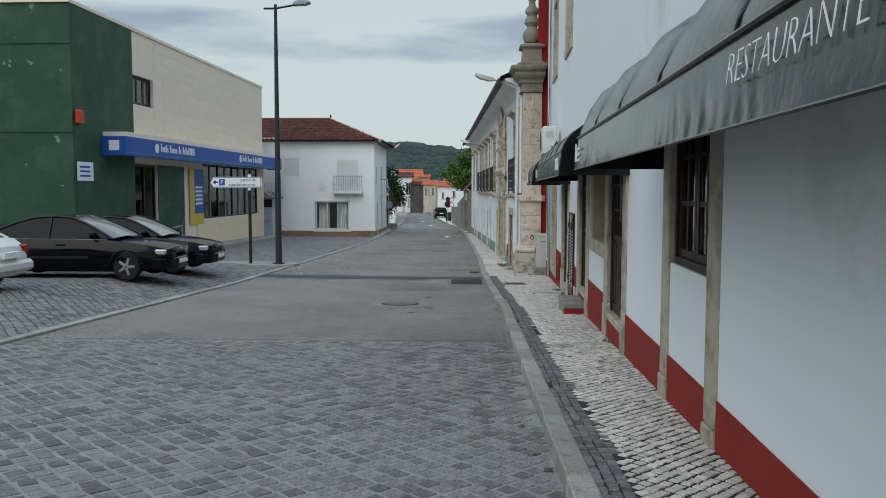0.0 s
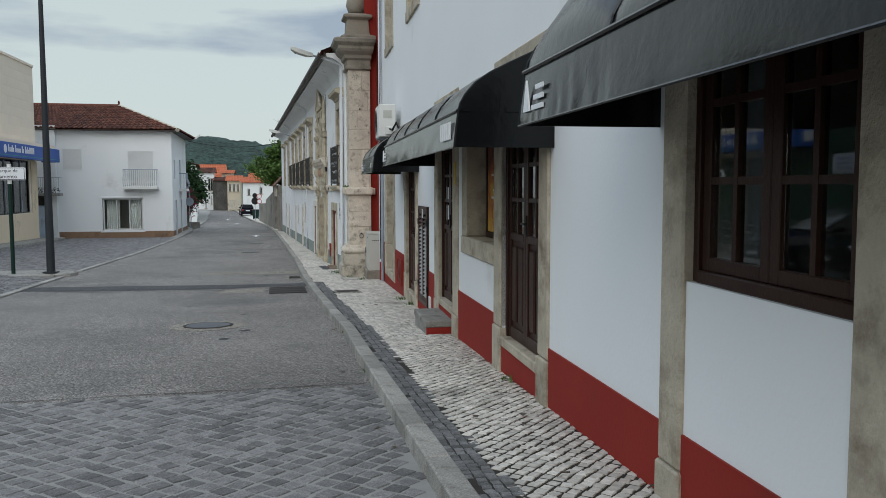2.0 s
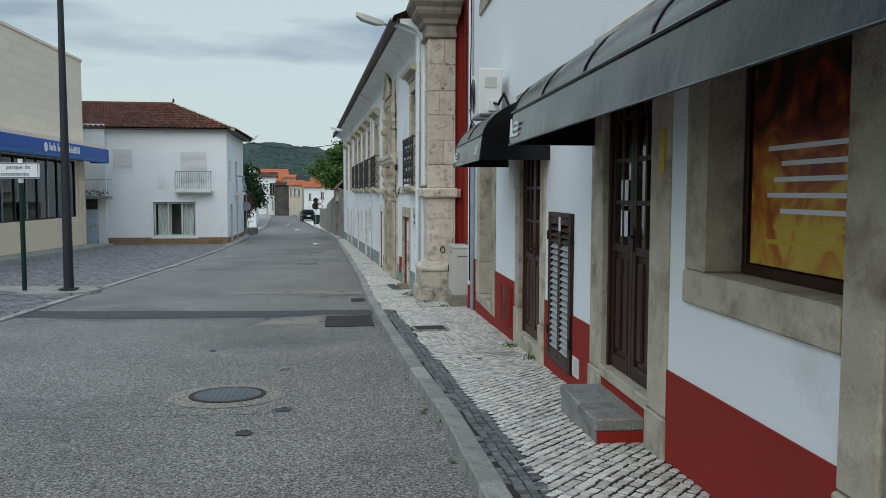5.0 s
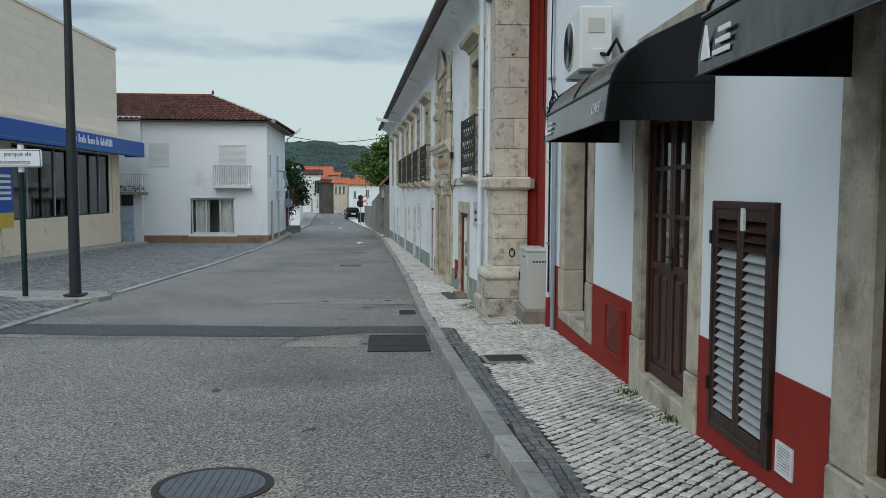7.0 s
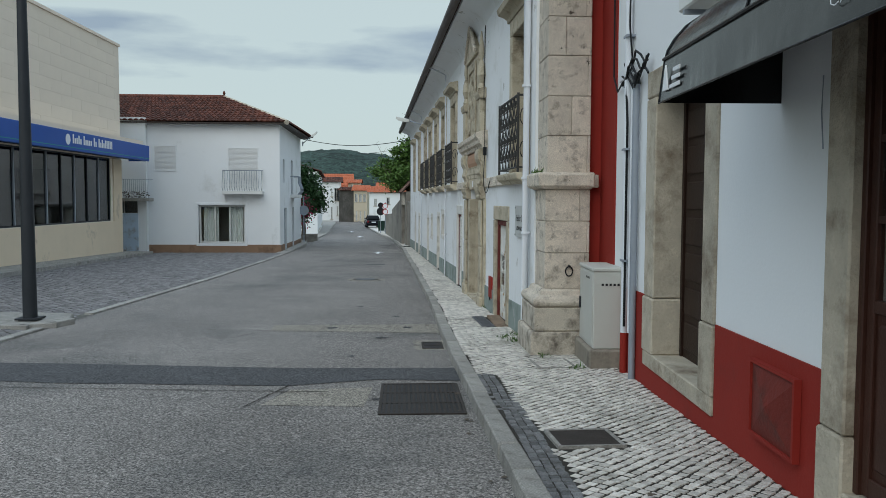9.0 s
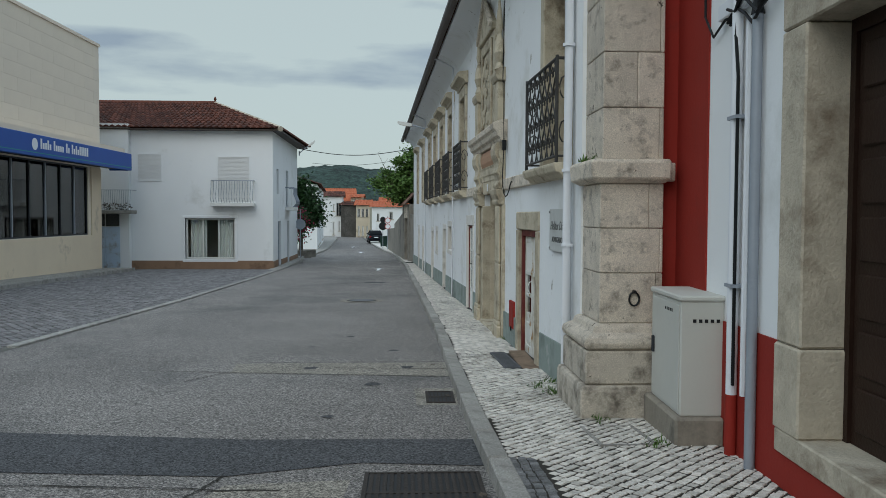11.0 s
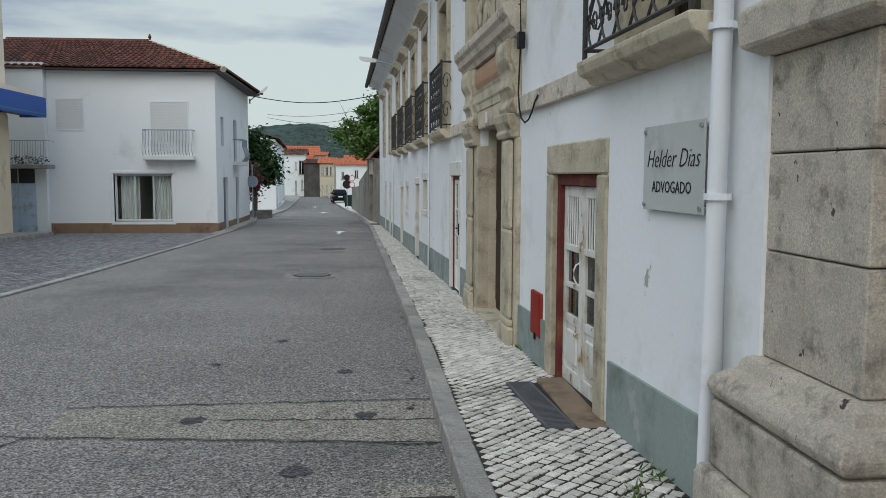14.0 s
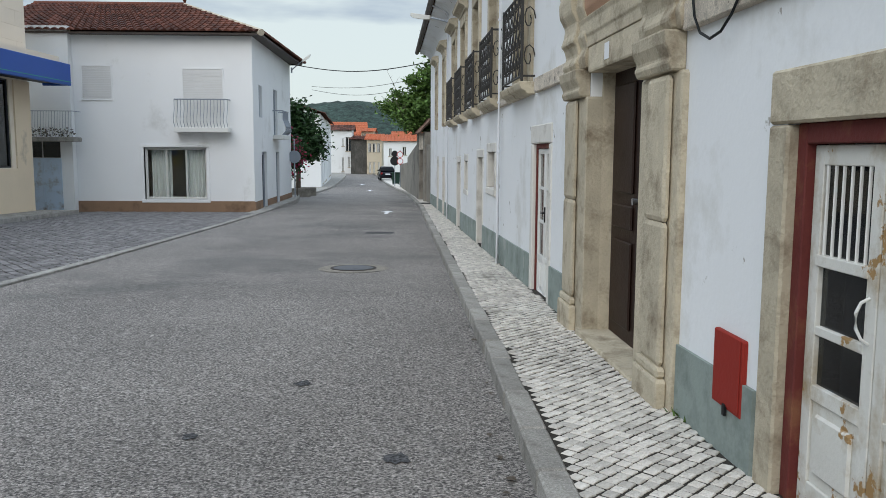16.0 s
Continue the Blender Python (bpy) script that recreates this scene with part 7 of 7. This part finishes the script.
far_house("rubble_house", pose(-7.75, 138.5, -2.42, 0, 0, 84), 2.25, 7, 4.8, 0.6, RUBBLE, ROOF_TILE, "narrow dark rubble-walled house", [])
far_house("beige_house", pose(-5.65, 138, -2.42, 0, 0, 90), 2.05, 8, 4.75, 0.9, BEIGE, ROOF_NEW, "beige house with three upper windows and an orange roof", [(0.2, 0.62, 3.05, 4.3), (0.82, 1.24, 3.05, 4.3), (1.44, 1.86, 3.05, 4.3), (0.25, 0.5, 0.2, 1.7), (0.9, 1.15, 0.2, 1.7), (1.5, 1.75, 0.2, 1.7)])
far_house("beige_house", pose(-7.3, 147, -2.4, 0, 0, 90), 1.8, 6, 6.1, 0.6, BEIGE, ROOF_NEW, "pale upper storey behind the beige house", [(0.3, 0.6, 4.9, 5.8), (1.1, 1.4, 4.9, 5.8)])
far_house("orange_roofed_house", pose(-8.6, 151, -2.4, 0, 0, 96), 7.5, 10, 5.4, 2.4, WHITEWASH, ROOF_NEW, "large white house under a bright orange roof", [(2, 3, 3.4, 4.8), (5, 6, 3.4, 4.8)])
far_house("white_house", pose(-0.6, 126.5, road_z(126), 0, 0, 90), 4.25, 9, 4.45, 0.9, WHITEWASH, ROOF_NEW, "white house end at the bend of the street", [(1.4, 1.9, 2.8, 3.8), (3.2, 3.6, 2.6, 3.6)])
far_house("white_house", pose(4.5, 150.0, road_z(112), 0, 0, 90), 9, 9, 4.8, 1.6, WHITEWASH, ROOF_NEW, "white house beyond the bend", [(6, 7, 3.2, 4.4)])
# pavements at the left corner and before the houses
g = Mesh()
g.prism([(-6.4, 53.2), (-6.05, 53.0), (-5.85, 54.0), (-5.95, 62.0), (-6.3, 65.2), (-7.6, 66.8), (-9, 67.0), (-9, 64.0), (-6.4, 64.0)], "z", -2.6, road_z(58) + 0.12)
setting("pavement_corner", g, KERB, "pale kerbed pavement round the white house", category="pavement", bevel=0.01)
g = Mesh()
ys = [75 + 2.0 * k for k in range(35)]
g.grid(lambda u, y: (kerb_left(y) - u * 2.2, y, walk_z(y)), [0, 1], ys)
g.grid(lambda u, y: (kerb_left(y), y, road_z(y) - 0.1 + u * (WALK + 0.1)), [0, 1], ys)
g.add([(kerb_left(75) - 2.2, 75, walk_z(75)), (kerb_left(75), 75, walk_z(75)), (kerb_left(75), 75, road_z(75) - 0.1), (kerb_left(75) - 2.2, 75, road_z(75) - 0.1)], [(0, 1, 2, 3)])
setting("pavement_left", g, KERB, "pale pavement before the white houses", category="pavement", normals=False)
g = Mesh()
g.grid(lambda u, v: (-8.2 - u * 22, 66.8 + v * 8, road_z(66.8 + v * 8) + 0.002), [0, 0.5, 1], [0, 0.5, 1])
setting("road_side", g, ASPHALT_OLD, "pale mouth of the side street", category="road", normals=False)
# low wall and meter pillar under the left tree
wall_run("wall_low", (-7.4, 66.2), (-6.75, 64.8), 1.5, 1.5, 0.3, WHITEWASH, "short white garden wall beside the house")
for y in (69.5, 72.0):
    wall_run("wall_bed_%d" % int(y), (-7.6, y), (-6.4, y + 0.3), 0.5, 0.5, 0.3, GW, "low stone edging of the planted corner")


def road_sign(x, y, z, parts_, label):
    ob = thing("road_sign", pose(x, y, z), label, "sign", "traffic signs")
    part("post", Mesh().cyl((0, 0, 0), (0, 0, 2.9), 0.03, None, 8), GALV, ob)
    for c, r, material, rim in parts_:
        part("disc", Mesh().cyl((0, -0.05, c), (0, -0.03, c), r, None, 24), rim, ob)
        part("face", Mesh().cyl((0, -0.056, c), (0, -0.05, c), r * 0.78, None, 24), material, ob)
    return ob


SIGN_RED = mat("sign_red", (0.42, 0.03, 0.03), 0.5, 0.05, 2, 20, 0.0)
road_sign(-2.3, 90, walk_z(90) - 0.004, [(2.62, 0.26, INK, INK), (2.05, 0.37, INK, INK)], "dark round signs on a post by the garden wall")
road_sign(-1.82, 88, walk_z(88) - 0.004, [(2.55, 0.25, SIGN_WHITE, SIGN_RED), (2.02, 0.25, SIGN_WHITE, SIGN_RED)], "two red-rimmed round signs on a post")
road_sign(-6.25, 63.4, road_z(63.4) + 0.1, [(2.05, 0.3, GALV, GALV)], "round traffic sign seen from behind by the house")
ob = thing("waste_bin", pose(-2.35, 94.8, walk_z(94.8) - 0.004), "dark wheeled waste container at the kerb", "bin")
part("body", Mesh().prism([(-0.3, 0.1), (0.3, 0.1), (0.36, 1.0), (-0.36, 1.0)], "y", -0.3, 0.3), GREEN_POLE, ob, bevel=0.02)
part("lid", Mesh().box(-0.38, -0.34, 1.0, 0.38, 0.34, 1.09), GREEN_POLE, ob, bevel=0.02)
for sx in (-0.26, 0.26):
    part("wheel", Mesh().cyl((sx - 0.04, 0.2, 0.1), (sx + 0.04, 0.2, 0.1), 0.1), RUBBER, ob)

# wires across the street
for i, (p, q, s) in enumerate((((-6.2, 62.6, 4.62), (0.1, 58.8, 4.35), 0.35), ((-6.9, 75.0, 4.6), (0.3, 64.0, 4.3), 0.3), ((-6.9, 75.0, 4.4), (0.3, 66.0, 4.2), 0.5))):
    p, q = Vector(p), Vector(q)
    g = Mesh().tube([p.lerp(q, k / 14) - Vector((0, 0, s * math.sin(math.pi * k / 14))) for k in range(15)], 0.02 if i == 0 else 0.012, 5)
    tagged(new("overhead_cable", g.data("overhead_cable", IRON)), "thin black overhead cable across the street", "cable", "overhead cables")


# ---------- trees ----------
def tree(name, m, trunk_h, limbs, leaf_mat, label, leaves, leaf=0.12, seed=1, spread=0.5, bare=0):
    rnd = random.Random(seed)
    ob = thing(name, m, label, "tree", "street trees")
    g = Mesh()
    g.cyl((0, 0, -0.3), (0.05, 0.02, trunk_h * 0.6), 0.16, 0.12, 10).cyl((0.05, 0.02, trunk_h * 0.6), (0.0, 0.05, trunk_h), 0.12, 0.09, 10)
    tips = []
    for e in limbs:
        e = Vector(e)
        s = Vector((0, 0.05, trunk_h * rnd.uniform(0.75, 1.0)))
        mid = s.lerp(e, 0.5) + Vector((rnd.uniform(-0.15, 0.15), rnd.uniform(-0.15, 0.15), rnd.uniform(0, 0.2)))
        g.cyl(s, mid, 0.06, 0.04, 6).cyl(mid, e, 0.04, 0.012, 6)
        tips += [e, mid.lerp(e, 0.6)]
        for k in range(3):
            t = mid.lerp(e, rnd.uniform(0.2, 0.9)) + Vector((rnd.gauss(0, 0.3), rnd.gauss(0, 0.3), rnd.gauss(0.1, 0.25)))
            g.cyl(mid.lerp(e, 0.4), t, 0.018, 0.006, 5)
            tips.append(t)
    for k in range(bare):
        a = Vector(rnd.choice(limbs))
        t = a + Vector((rnd.uniform(-0.9, 0.3), rnd.gauss(0, 0.3), rnd.uniform(0.4, 1.3)))
        mid = a.lerp(t, 0.5) + Vector((rnd.gauss(0, 0.1), 0, rnd.gauss(0, 0.1)))
        g.cyl(a, mid, 0.018, 0.012, 5).cyl(mid, t, 0.012, 0.004, 5)
        for j in range(4):
            b = mid.lerp(t, rnd.uniform(0, 1))
            g.cyl(b, b + Vector((rnd.gauss(0, 0.25), rnd.gauss(0, 0.1), rnd.gauss(0.1, 0.2))), 0.008, 0.003, 4)
    part("trunk", g, BARK, ob, "grey trunk and limbs", smooth=True)
    c = Mesh()
    per = leaves // len(tips)
    for tip in tips:
        sx = spread * rnd.uniform(0.6, 1.25)
        for i in range(per):
            p = tip + Vector((rnd.gauss(0, sx), rnd.gauss(0, sx), rnd.gauss(0, sx * 0.62)))
            u = Vector((rnd.gauss(0, 1), rnd.gauss(0, 1), rnd.gauss(0, 0.7))).normalized()
            v = u.cross(Vector((rnd.gauss(0, 1), rnd.gauss(0, 1), rnd.gauss(0, 1)))).normalized()
            s = leaf * rnd.uniform(0.6, 1.3)
            c.add([p - u * s, p + v * s * 0.45, p + u * s, p - v * s * 0.45], [(0, 1, 2, 3)])
    cr = part("crown", c, leaf_mat, ob, "uneven leafy crown", normals=False)
    tagged(cr, kind="stuff")
    return ob


tree("garden_tree", pose(0.55, 63.6, -1.6), 3.6, [(-2.3, 0.3, 4.3), (-1.6, -0.6, 3.9), (-0.9, 0.6, 5.0), (-1.1, -0.2, 5.7), (-0.2, 0.5, 6.2), (0.5, -0.3, 5.4), (-0.5, 1.0, 4.4), (-1.9, 0.8, 5.0), (0.9, 0.8, 6.0), (-0.4, -0.6, 6.9), (0.2, 0.4, 7.3), (-1.2, 0.0, 3.5), (-0.6, -0.4, 3.9), (-1.5, 0.3, 4.6), (0.0, -0.6, 4.8)], LEAF, "tall light-green tree leaning over the garden wall", 12000, 0.11, 3, 0.27, bare=12)
tree("garden_tree", pose(3.0, 70.0, -1.9), 3.6, [(-1.2, 0.3, 5.3), (-2.6, -0.6, 4.4), (-0.9, 0.6, 6.0), (-2.1, 1.2, 5.2), (0.8, 0.5, 6.2), (0.5, -1.3, 5.4)], LEAF_DARK, "darker green tree behind the garden wall", 5000, 0.15, 5, 0.5)
tree("street_tree", pose(-7.15, 70.3, -1.75), 1.9, [(-0.5, 0.2, 2.6), (0.6, -0.3, 2.7), (0.2, 0.5, 3.7), (-0.4, -0.3, 4.4), (0.5, 0.3, 4.2), (0.95, 0.0, 3.3), (-0.9, 0.1, 3.6), (0.1, -0.4, 4.9), (0.9, -0.2, 2.3)], LEAF_DARK, "round dark-green street tree beside the white house", 8000, 0.14, 7, 0.38)
ob = thing("bougainvillea", pose(-6.3, 64.3, -1.6), "red-flowered climbing shrub at the house corner", "shrub")
part("stem", Mesh().tube([(0, 0, -0.2), (0.05, 0.02, 0.8), (-0.05, 0, 1.7), (0.05, 0, 2.3)], 0.03, 6), BARK, ob)
rnd = random.Random(9)
for nm, matl, cnt, lab in (("foliage", LEAF_DARK, 500, "dark leaves"), ("blossom", mat("magenta_petal", (0.30, 0.03, 0.07), 0.6, 0.2, 3, 30, 0.0), 260, "red blossom")):
    c = Mesh()
    for i in range(cnt):
        p = Vector((rnd.gauss(0, 0.22), rnd.gauss(0, 0.22), rnd.gauss(2.0, 0.4)))
        u = Vector((rnd.gauss(0, 1), rnd.gauss(0, 1), rnd.gauss(0, 1))).normalized()
        v = u.orthogonal().normalized()
        c.add([p - u * 0.09, p + v * 0.05, p + u * 0.09, p - v * 0.05], [(0, 1, 2, 3)])
    tagged(part(nm, c, matl, ob, lab, normals=False), kind="stuff")


# weeds in the joints
def weed(x, y, z, n, seed, size=0.06):
    rnd = random.Random(seed)
    g = Mesh()
    for i in range(n):
        a = rnd.uniform(0, 6.28)
        r = rnd.uniform(0, 0.14) * (n / 60) ** 0.5
        p = Vector((r * math.cos(a), r * math.sin(a) * 1.6, 0))
        d = Vector((rnd.gauss(0, 0.6), rnd.gauss(0, 0.6), rnd.uniform(0.3, 1.0))).normalized() * size * rnd.uniform(0.6, 1.4)
        s = d.cross(Vector((0.2, 0.3, 1))).normalized() * size * 0.14
        g.add([p - s, p + s, p + d], [(0, 1, 2)])
    ob = tagged(new("weed", g.data("weed", LEAF, normals=False)), "small tuft of green weeds growing in the pavement", "weed", "pavement weeds", "stuff")
    ob.matrix_basis = pose(x, y, z)
    return ob


for i, (x, y, n) in enumerate([(1.33, 24.7, 50), (1.22, 25.05, 35), (1.42, 25.3, 25), (1.95, 16.6, 40), (1.9, 17.6, 40), (1.5, 23.45, 30), (0.63, 14.0, 25), (0.66, 17.0, 25), (1.72, 9.9, 25), (0.52, 23.9, 30), (1.35, 29.0, 30), (1.72, 22.6, 30), (0.62, 11.2, 25)]):
    weed(x, y, walk_z(y) - (0.1 if x < 0.7 else 0.0), n, i)
for i, (x, y, dz) in enumerate([(1.75, 24.0, 1.41), (1.66, 24.2, 1.41)]):
    weed(x - 0.1, y, dz, 50, 40 + i, 0.09)

# twigs and litter on the road
for i, (x, y, a, ln) in enumerate([(0.05, 7.3, 20, 0.16), (0.12, 6.9, 110, 0.07), (-0.1, 7.4, -30, 0.06), (1.35, 8.3, 60, 0.08), (1.6, 6.9, 10, 0.07), (-0.9, 16.9, 40, 0.12), (1.2, 7.2, 30, 0.1)]):
    z = (walk_z(y) + 0.008) if x > 0.7 else land_z(x, y) + 0.014
    g = Mesh().tube([(0, 0, 0), (ln * 0.5, 0.012, 0.006), (ln, -0.01, 0.002)], 0.006, 5).cyl((ln * 0.5, 0.01, 0.005), (ln * 0.7, ln * 0.25, 0.004), 0.005, 0.003, 5)
    ob = tagged(new("twig", g.data("twig", BARK)), "small dark twig lying on the paving", "twig", "fallen twigs")
    ob.matrix_basis = pose(x, y, z, 0, 0, a)
rnd = random.Random(31)
litter = Mesh().add([(-0.5, -0.3, 0.0), (0.1, -0.45, 0.12), (0.55, 0.05, 0.02), (0.1, 0.4, 0.16), (-0.45, 0.25, 0.05)], [(0, 1, 2, 3, 4)]).data("dry_leaf", BARK, normals=False)
for i in range(46):
    y = rnd.uniform(5, 34)
    near_kerb = rnd.random() < 0.75
    x = kerb_x(y) - abs(rnd.gauss(0.03, 0.10)) - 0.02 if near_kerb else rnd.uniform(kerb_x(y) + 0.5, kerb_x(y) + 1.0)
    ob = tagged(new("dry_leaf", litter), "dry brown leaf fragment lying by the kerb", "leaf", "dry leaves")
    s = rnd.uniform(0.03, 0.075)
    ob.matrix_basis = pose(x, y, (land_z(x, y) if near_kerb else walk_z(y)) + 0.014, 0, 0, rnd.uniform(0, 360)) @ Matrix.Scale(s, 4)

# ---------- hills ----------
def ridge(x):
    base = 30 + 12 * math.exp(-((x + 70) / 60) ** 2) + 5 * math.sin(x / 90 + 1)
    return base + 2.2 * noise.noise((x / 14, 0, 0)) + 1.0 * noise.noise((x / 4, 3, 0))


g = Mesh()
xs = [v * 3.0 for v in range(-200, 160)]
g.grid(lambda x, v: (x, 560 + 160 * v, -8 + (ridge(x) + 8) * (1 - (1 - v) ** 1.7) + (1.6 * noise.noise((x / 6, v * 14, 5)) if v > 0 else 0)), xs, [k / 28 for k in range(29)])
setting("backdrop_hill", g, FOREST, "wooded hills beyond the town", category="hill", smooth=True, normals=False)
ob = thing("mast", pose(-46, 690, 27), "thin lattice radio mast on the wooded hill", "mast")
part("lattice", Mesh().cyl((0, 0, 0), (0, 0, 12), 0.30, 0.10, 6), GALV, ob)

# ---------- kerbs and setts ----------
kerb = thing("kerb", pose(0, 0, 0), "worn granite kerb along the pavement", "kerb", kind="structure")
rnd = random.Random(11)
kmesh = [Mesh().box(0, 0.009, -0.3, 0.155, ln - 0.009, 0.0).data("kerb_stone", KERB, 0.012) for ln in (0.65, 0.8, 0.95)]
y = -6.0
while y < 58.5:
    k = rnd.randrange(3)
    ln = (0.65, 0.8, 0.95)[k]
    x0, x1 = kerb_x(y), kerb_x(y + ln)
    part("kerb_stone", kmesh[k], None, kerb, m=pose(x0 + rnd.uniform(-0.006, 0.006), y, walk_z(y) + rnd.uniform(0.0, 0.006), math.degrees(math.atan2(road_z(y + ln) - road_z(y), ln)), rnd.uniform(-0.6, 0.6), -math.degrees(math.atan2(x1 - x0, ln))))
    y += ln
kerb_b = thing("kerb", pose(0, 0, 0), "low pale kerb line between road and car park", "kerb", kind="structure")
lm = Mesh().box(-0.16, 0.004, -0.2, 0.0, 0.996, 0.045).data("kerb_stone", KERB, 0.01)
y = 4.0
while y < 54.0:
    if not 26.6 < y < 28.2:
        x0, x1 = kerb_left(y), kerb_left(y + 1)
        part("kerb_stone", lm, None, kerb_b, m=pose(x0, y, road_z(y), math.degrees(math.atan2(road_z(y + 1) - road_z(y), 1)), 0, -math.degrees(math.atan2(x1 - x0, 1))))
    y += 1.0
g = Mesh()
for y in range(59, 148, 2):
    x0, x1 = kerb_x(y), kerb_x(y + 2)
    g.add([(x0, y, road_z(y) - 0.1), (x1, y + 2, road_z(y + 2) - 0.1), (x1, y + 2, walk_z(y + 2)), (x0, y, walk_z(y)), (x0 + 0.16, y, walk_z(y)), (x1 + 0.16, y + 2, walk_z(y + 2))], [(0, 3, 2, 1), (3, 4, 5, 2)])
part("kerb_run", g, KERB, kerb, normals=False)


def setts(inside, height, pitch, size, x0, x1, y0, y1, turn, seed, chamfer=0.93, proud=0.004, keep=None):
    """Small square stones in turned rows, jittered, one after another."""
    rnd = random.Random(seed)
    g = Mesh()
    one = []
    ca, sa = math.cos(radians(turn)), math.sin(radians(turn))
    cx, cy = (x0 + x1) / 2, (y0 + y1) / 2
    R = int(math.hypot(x1 - x0, y1 - y0) / 2 / pitch) + 2
    for j in range(-R, R):
        for i in range(-R, R):
            u = i * pitch + rnd.uniform(-0.06, 0.06) * pitch + 0.28 * pitch * noise.noise((i * 0.11, j * 0.11, seed))
            v = j * pitch + rnd.uniform(-0.06, 0.06) * pitch + 0.28 * pitch * noise.noise((i * 0.11, j * 0.11, seed + 9))
            x, y = cx + u * ca - v * sa, cy + u * sa + v * ca
            if not (x0 <= x <= x1 and y0 <= y <= y1 and inside(x, y)):
                continue
            if keep and keep(x, y) and len(one) < 300:
                one.append((x, y))
                continue
            a, b = size * rnd.uniform(0.88, 1.08) / 2, size * rnd.uniform(0.86, 1.07) / 2
            t = radians(turn) + rnd.gauss(0, 0.09)
            c, s = math.cos(t), math.sin(t)
            dz = rnd.uniform(-0.003, 0.003) + proud
            tx, ty = rnd.gauss(0, 0.012), rnd.gauss(0, 0.012)
            pts = []
            for k, dd in ((1.0, -0.02), (1.0, dz - 0.006), (chamfer, dz)):
                for p, q in ((-a, -b), (a, -b), (a, b), (-a, b)):
                    p, q = p * k, q * k
                    xx, yy = x + p * c - q * s, y + p * s + q * c
                    pts.append((xx, yy, height(xx, yy) + dd + tx * p + ty * q))
            o = len(g.v)
            g.v += pts
            g.f += [(o + 8, o + 9, o + 10, o + 11)] + [(o + l + i2, o + l + (i2 + 1) % 4, o + l + 4 + (i2 + 1) % 4, o + l + 4 + i2) for l in (0, 4) for i2 in range(4)]
    return g, one


def on_walk(x, y):
    return walk_z(y) - 0.010


def white_zone(x, y):
    lo = kerb_x(y) + 0.16 + (0.205 if y < 22.3 else 0.0)
    hi = rest_x(y) if y < 23.6 else pal_x(y) - 0.02
    return lo + 0.004 < x < hi and not (1.0 < x < 1.5 and 26.24 < y < 27.6) and not (0.86 < x < 1.42 and 19.28 < y < 19.84)


g, near = setts(white_zone, on_walk, 0.078, 0.0625, -0.3, 2.4, 1.0, 58.5, 45, 21, keep=lambda x, y: 27.8 < y < 29.9)
tagged(part("setts", g, LIMESTONE, pavement, "small white limestone setts", normals=False), kind="stuff")
sm = [Mesh().box(-0.033, -0.033, -0.02, 0.033, 0.033, 0.001).data("sett", LIMESTONE, 0.004) for k in range(1)]
for x, y in near:
    part("sett", sm[0], None, pavement, m=pose(x, y, on_walk(x, y) + rnd.uniform(0.001, 0.006), -1.2 + rnd.gauss(0, 0.8), rnd.gauss(0, 0.8), 45 + rnd.gauss(0, 3)))
g, _ = setts(lambda x, y: kerb_x(y) + 0.16 < x < kerb_x(y) + 0.365, on_walk, 0.066, 0.059, 0.3, 1.3, 1.0, 22.3, 0, 22)
tagged(part("dark_setts", g, COBBLE_BLUE, pavement, "band of dark basalt setts beside the kerb", normals=False), kind="stuff")
bed = bpy.data.objects["cobble_bed"]
g, near = setts(lambda x, y: x < kerb_x(y) - 0.03 and (x > kerb_left(y) + 0.02), land_z, 0.135, 0.114, -6.2, 0.75, -3.0, 10.55, 45, 23, 0.92, 0.009, keep=lambda x, y: 4.2 < y < 6.6 and -1.3 < x < 0.6)
tagged(part("cobbles", g, COBBLE, bed, "dark grey granite cobbles with pale joints", normals=False), kind="stuff")
cm = Mesh().box(-0.057, -0.057, -0.02, 0.057, 0.057, 0.009).data("cobble", COBBLE, 0.008)
for x, y in near:
    part("cobble", cm, None, bed, m=pose(x, y, land_z(x, y) + rnd.uniform(-0.003, 0.003), -2.4 + rnd.gauss(0, 0.7), rnd.gauss(0, 0.7), 45 + rnd.gauss(0, 3)))
park = bpy.data.objects["car_park_bed"]
g, _ = setts(lambda x, y: x < kerb_left(y) - 0.18 and not (26.9 < y < 28.6) and (x > -12.1 or y < 28), lambda x, y: max(land_z(x, y), road_z(y) + 0.012 if x > -6.3 else -9), 0.15, 0.13, -14.0, -5.6, 8.0, 54.0, 38, 24, 0.84, 0.012)
tagged(part("cobbles", g, COBBLE, park, "dark cobbles of the car park", normals=False), kind="stuff")
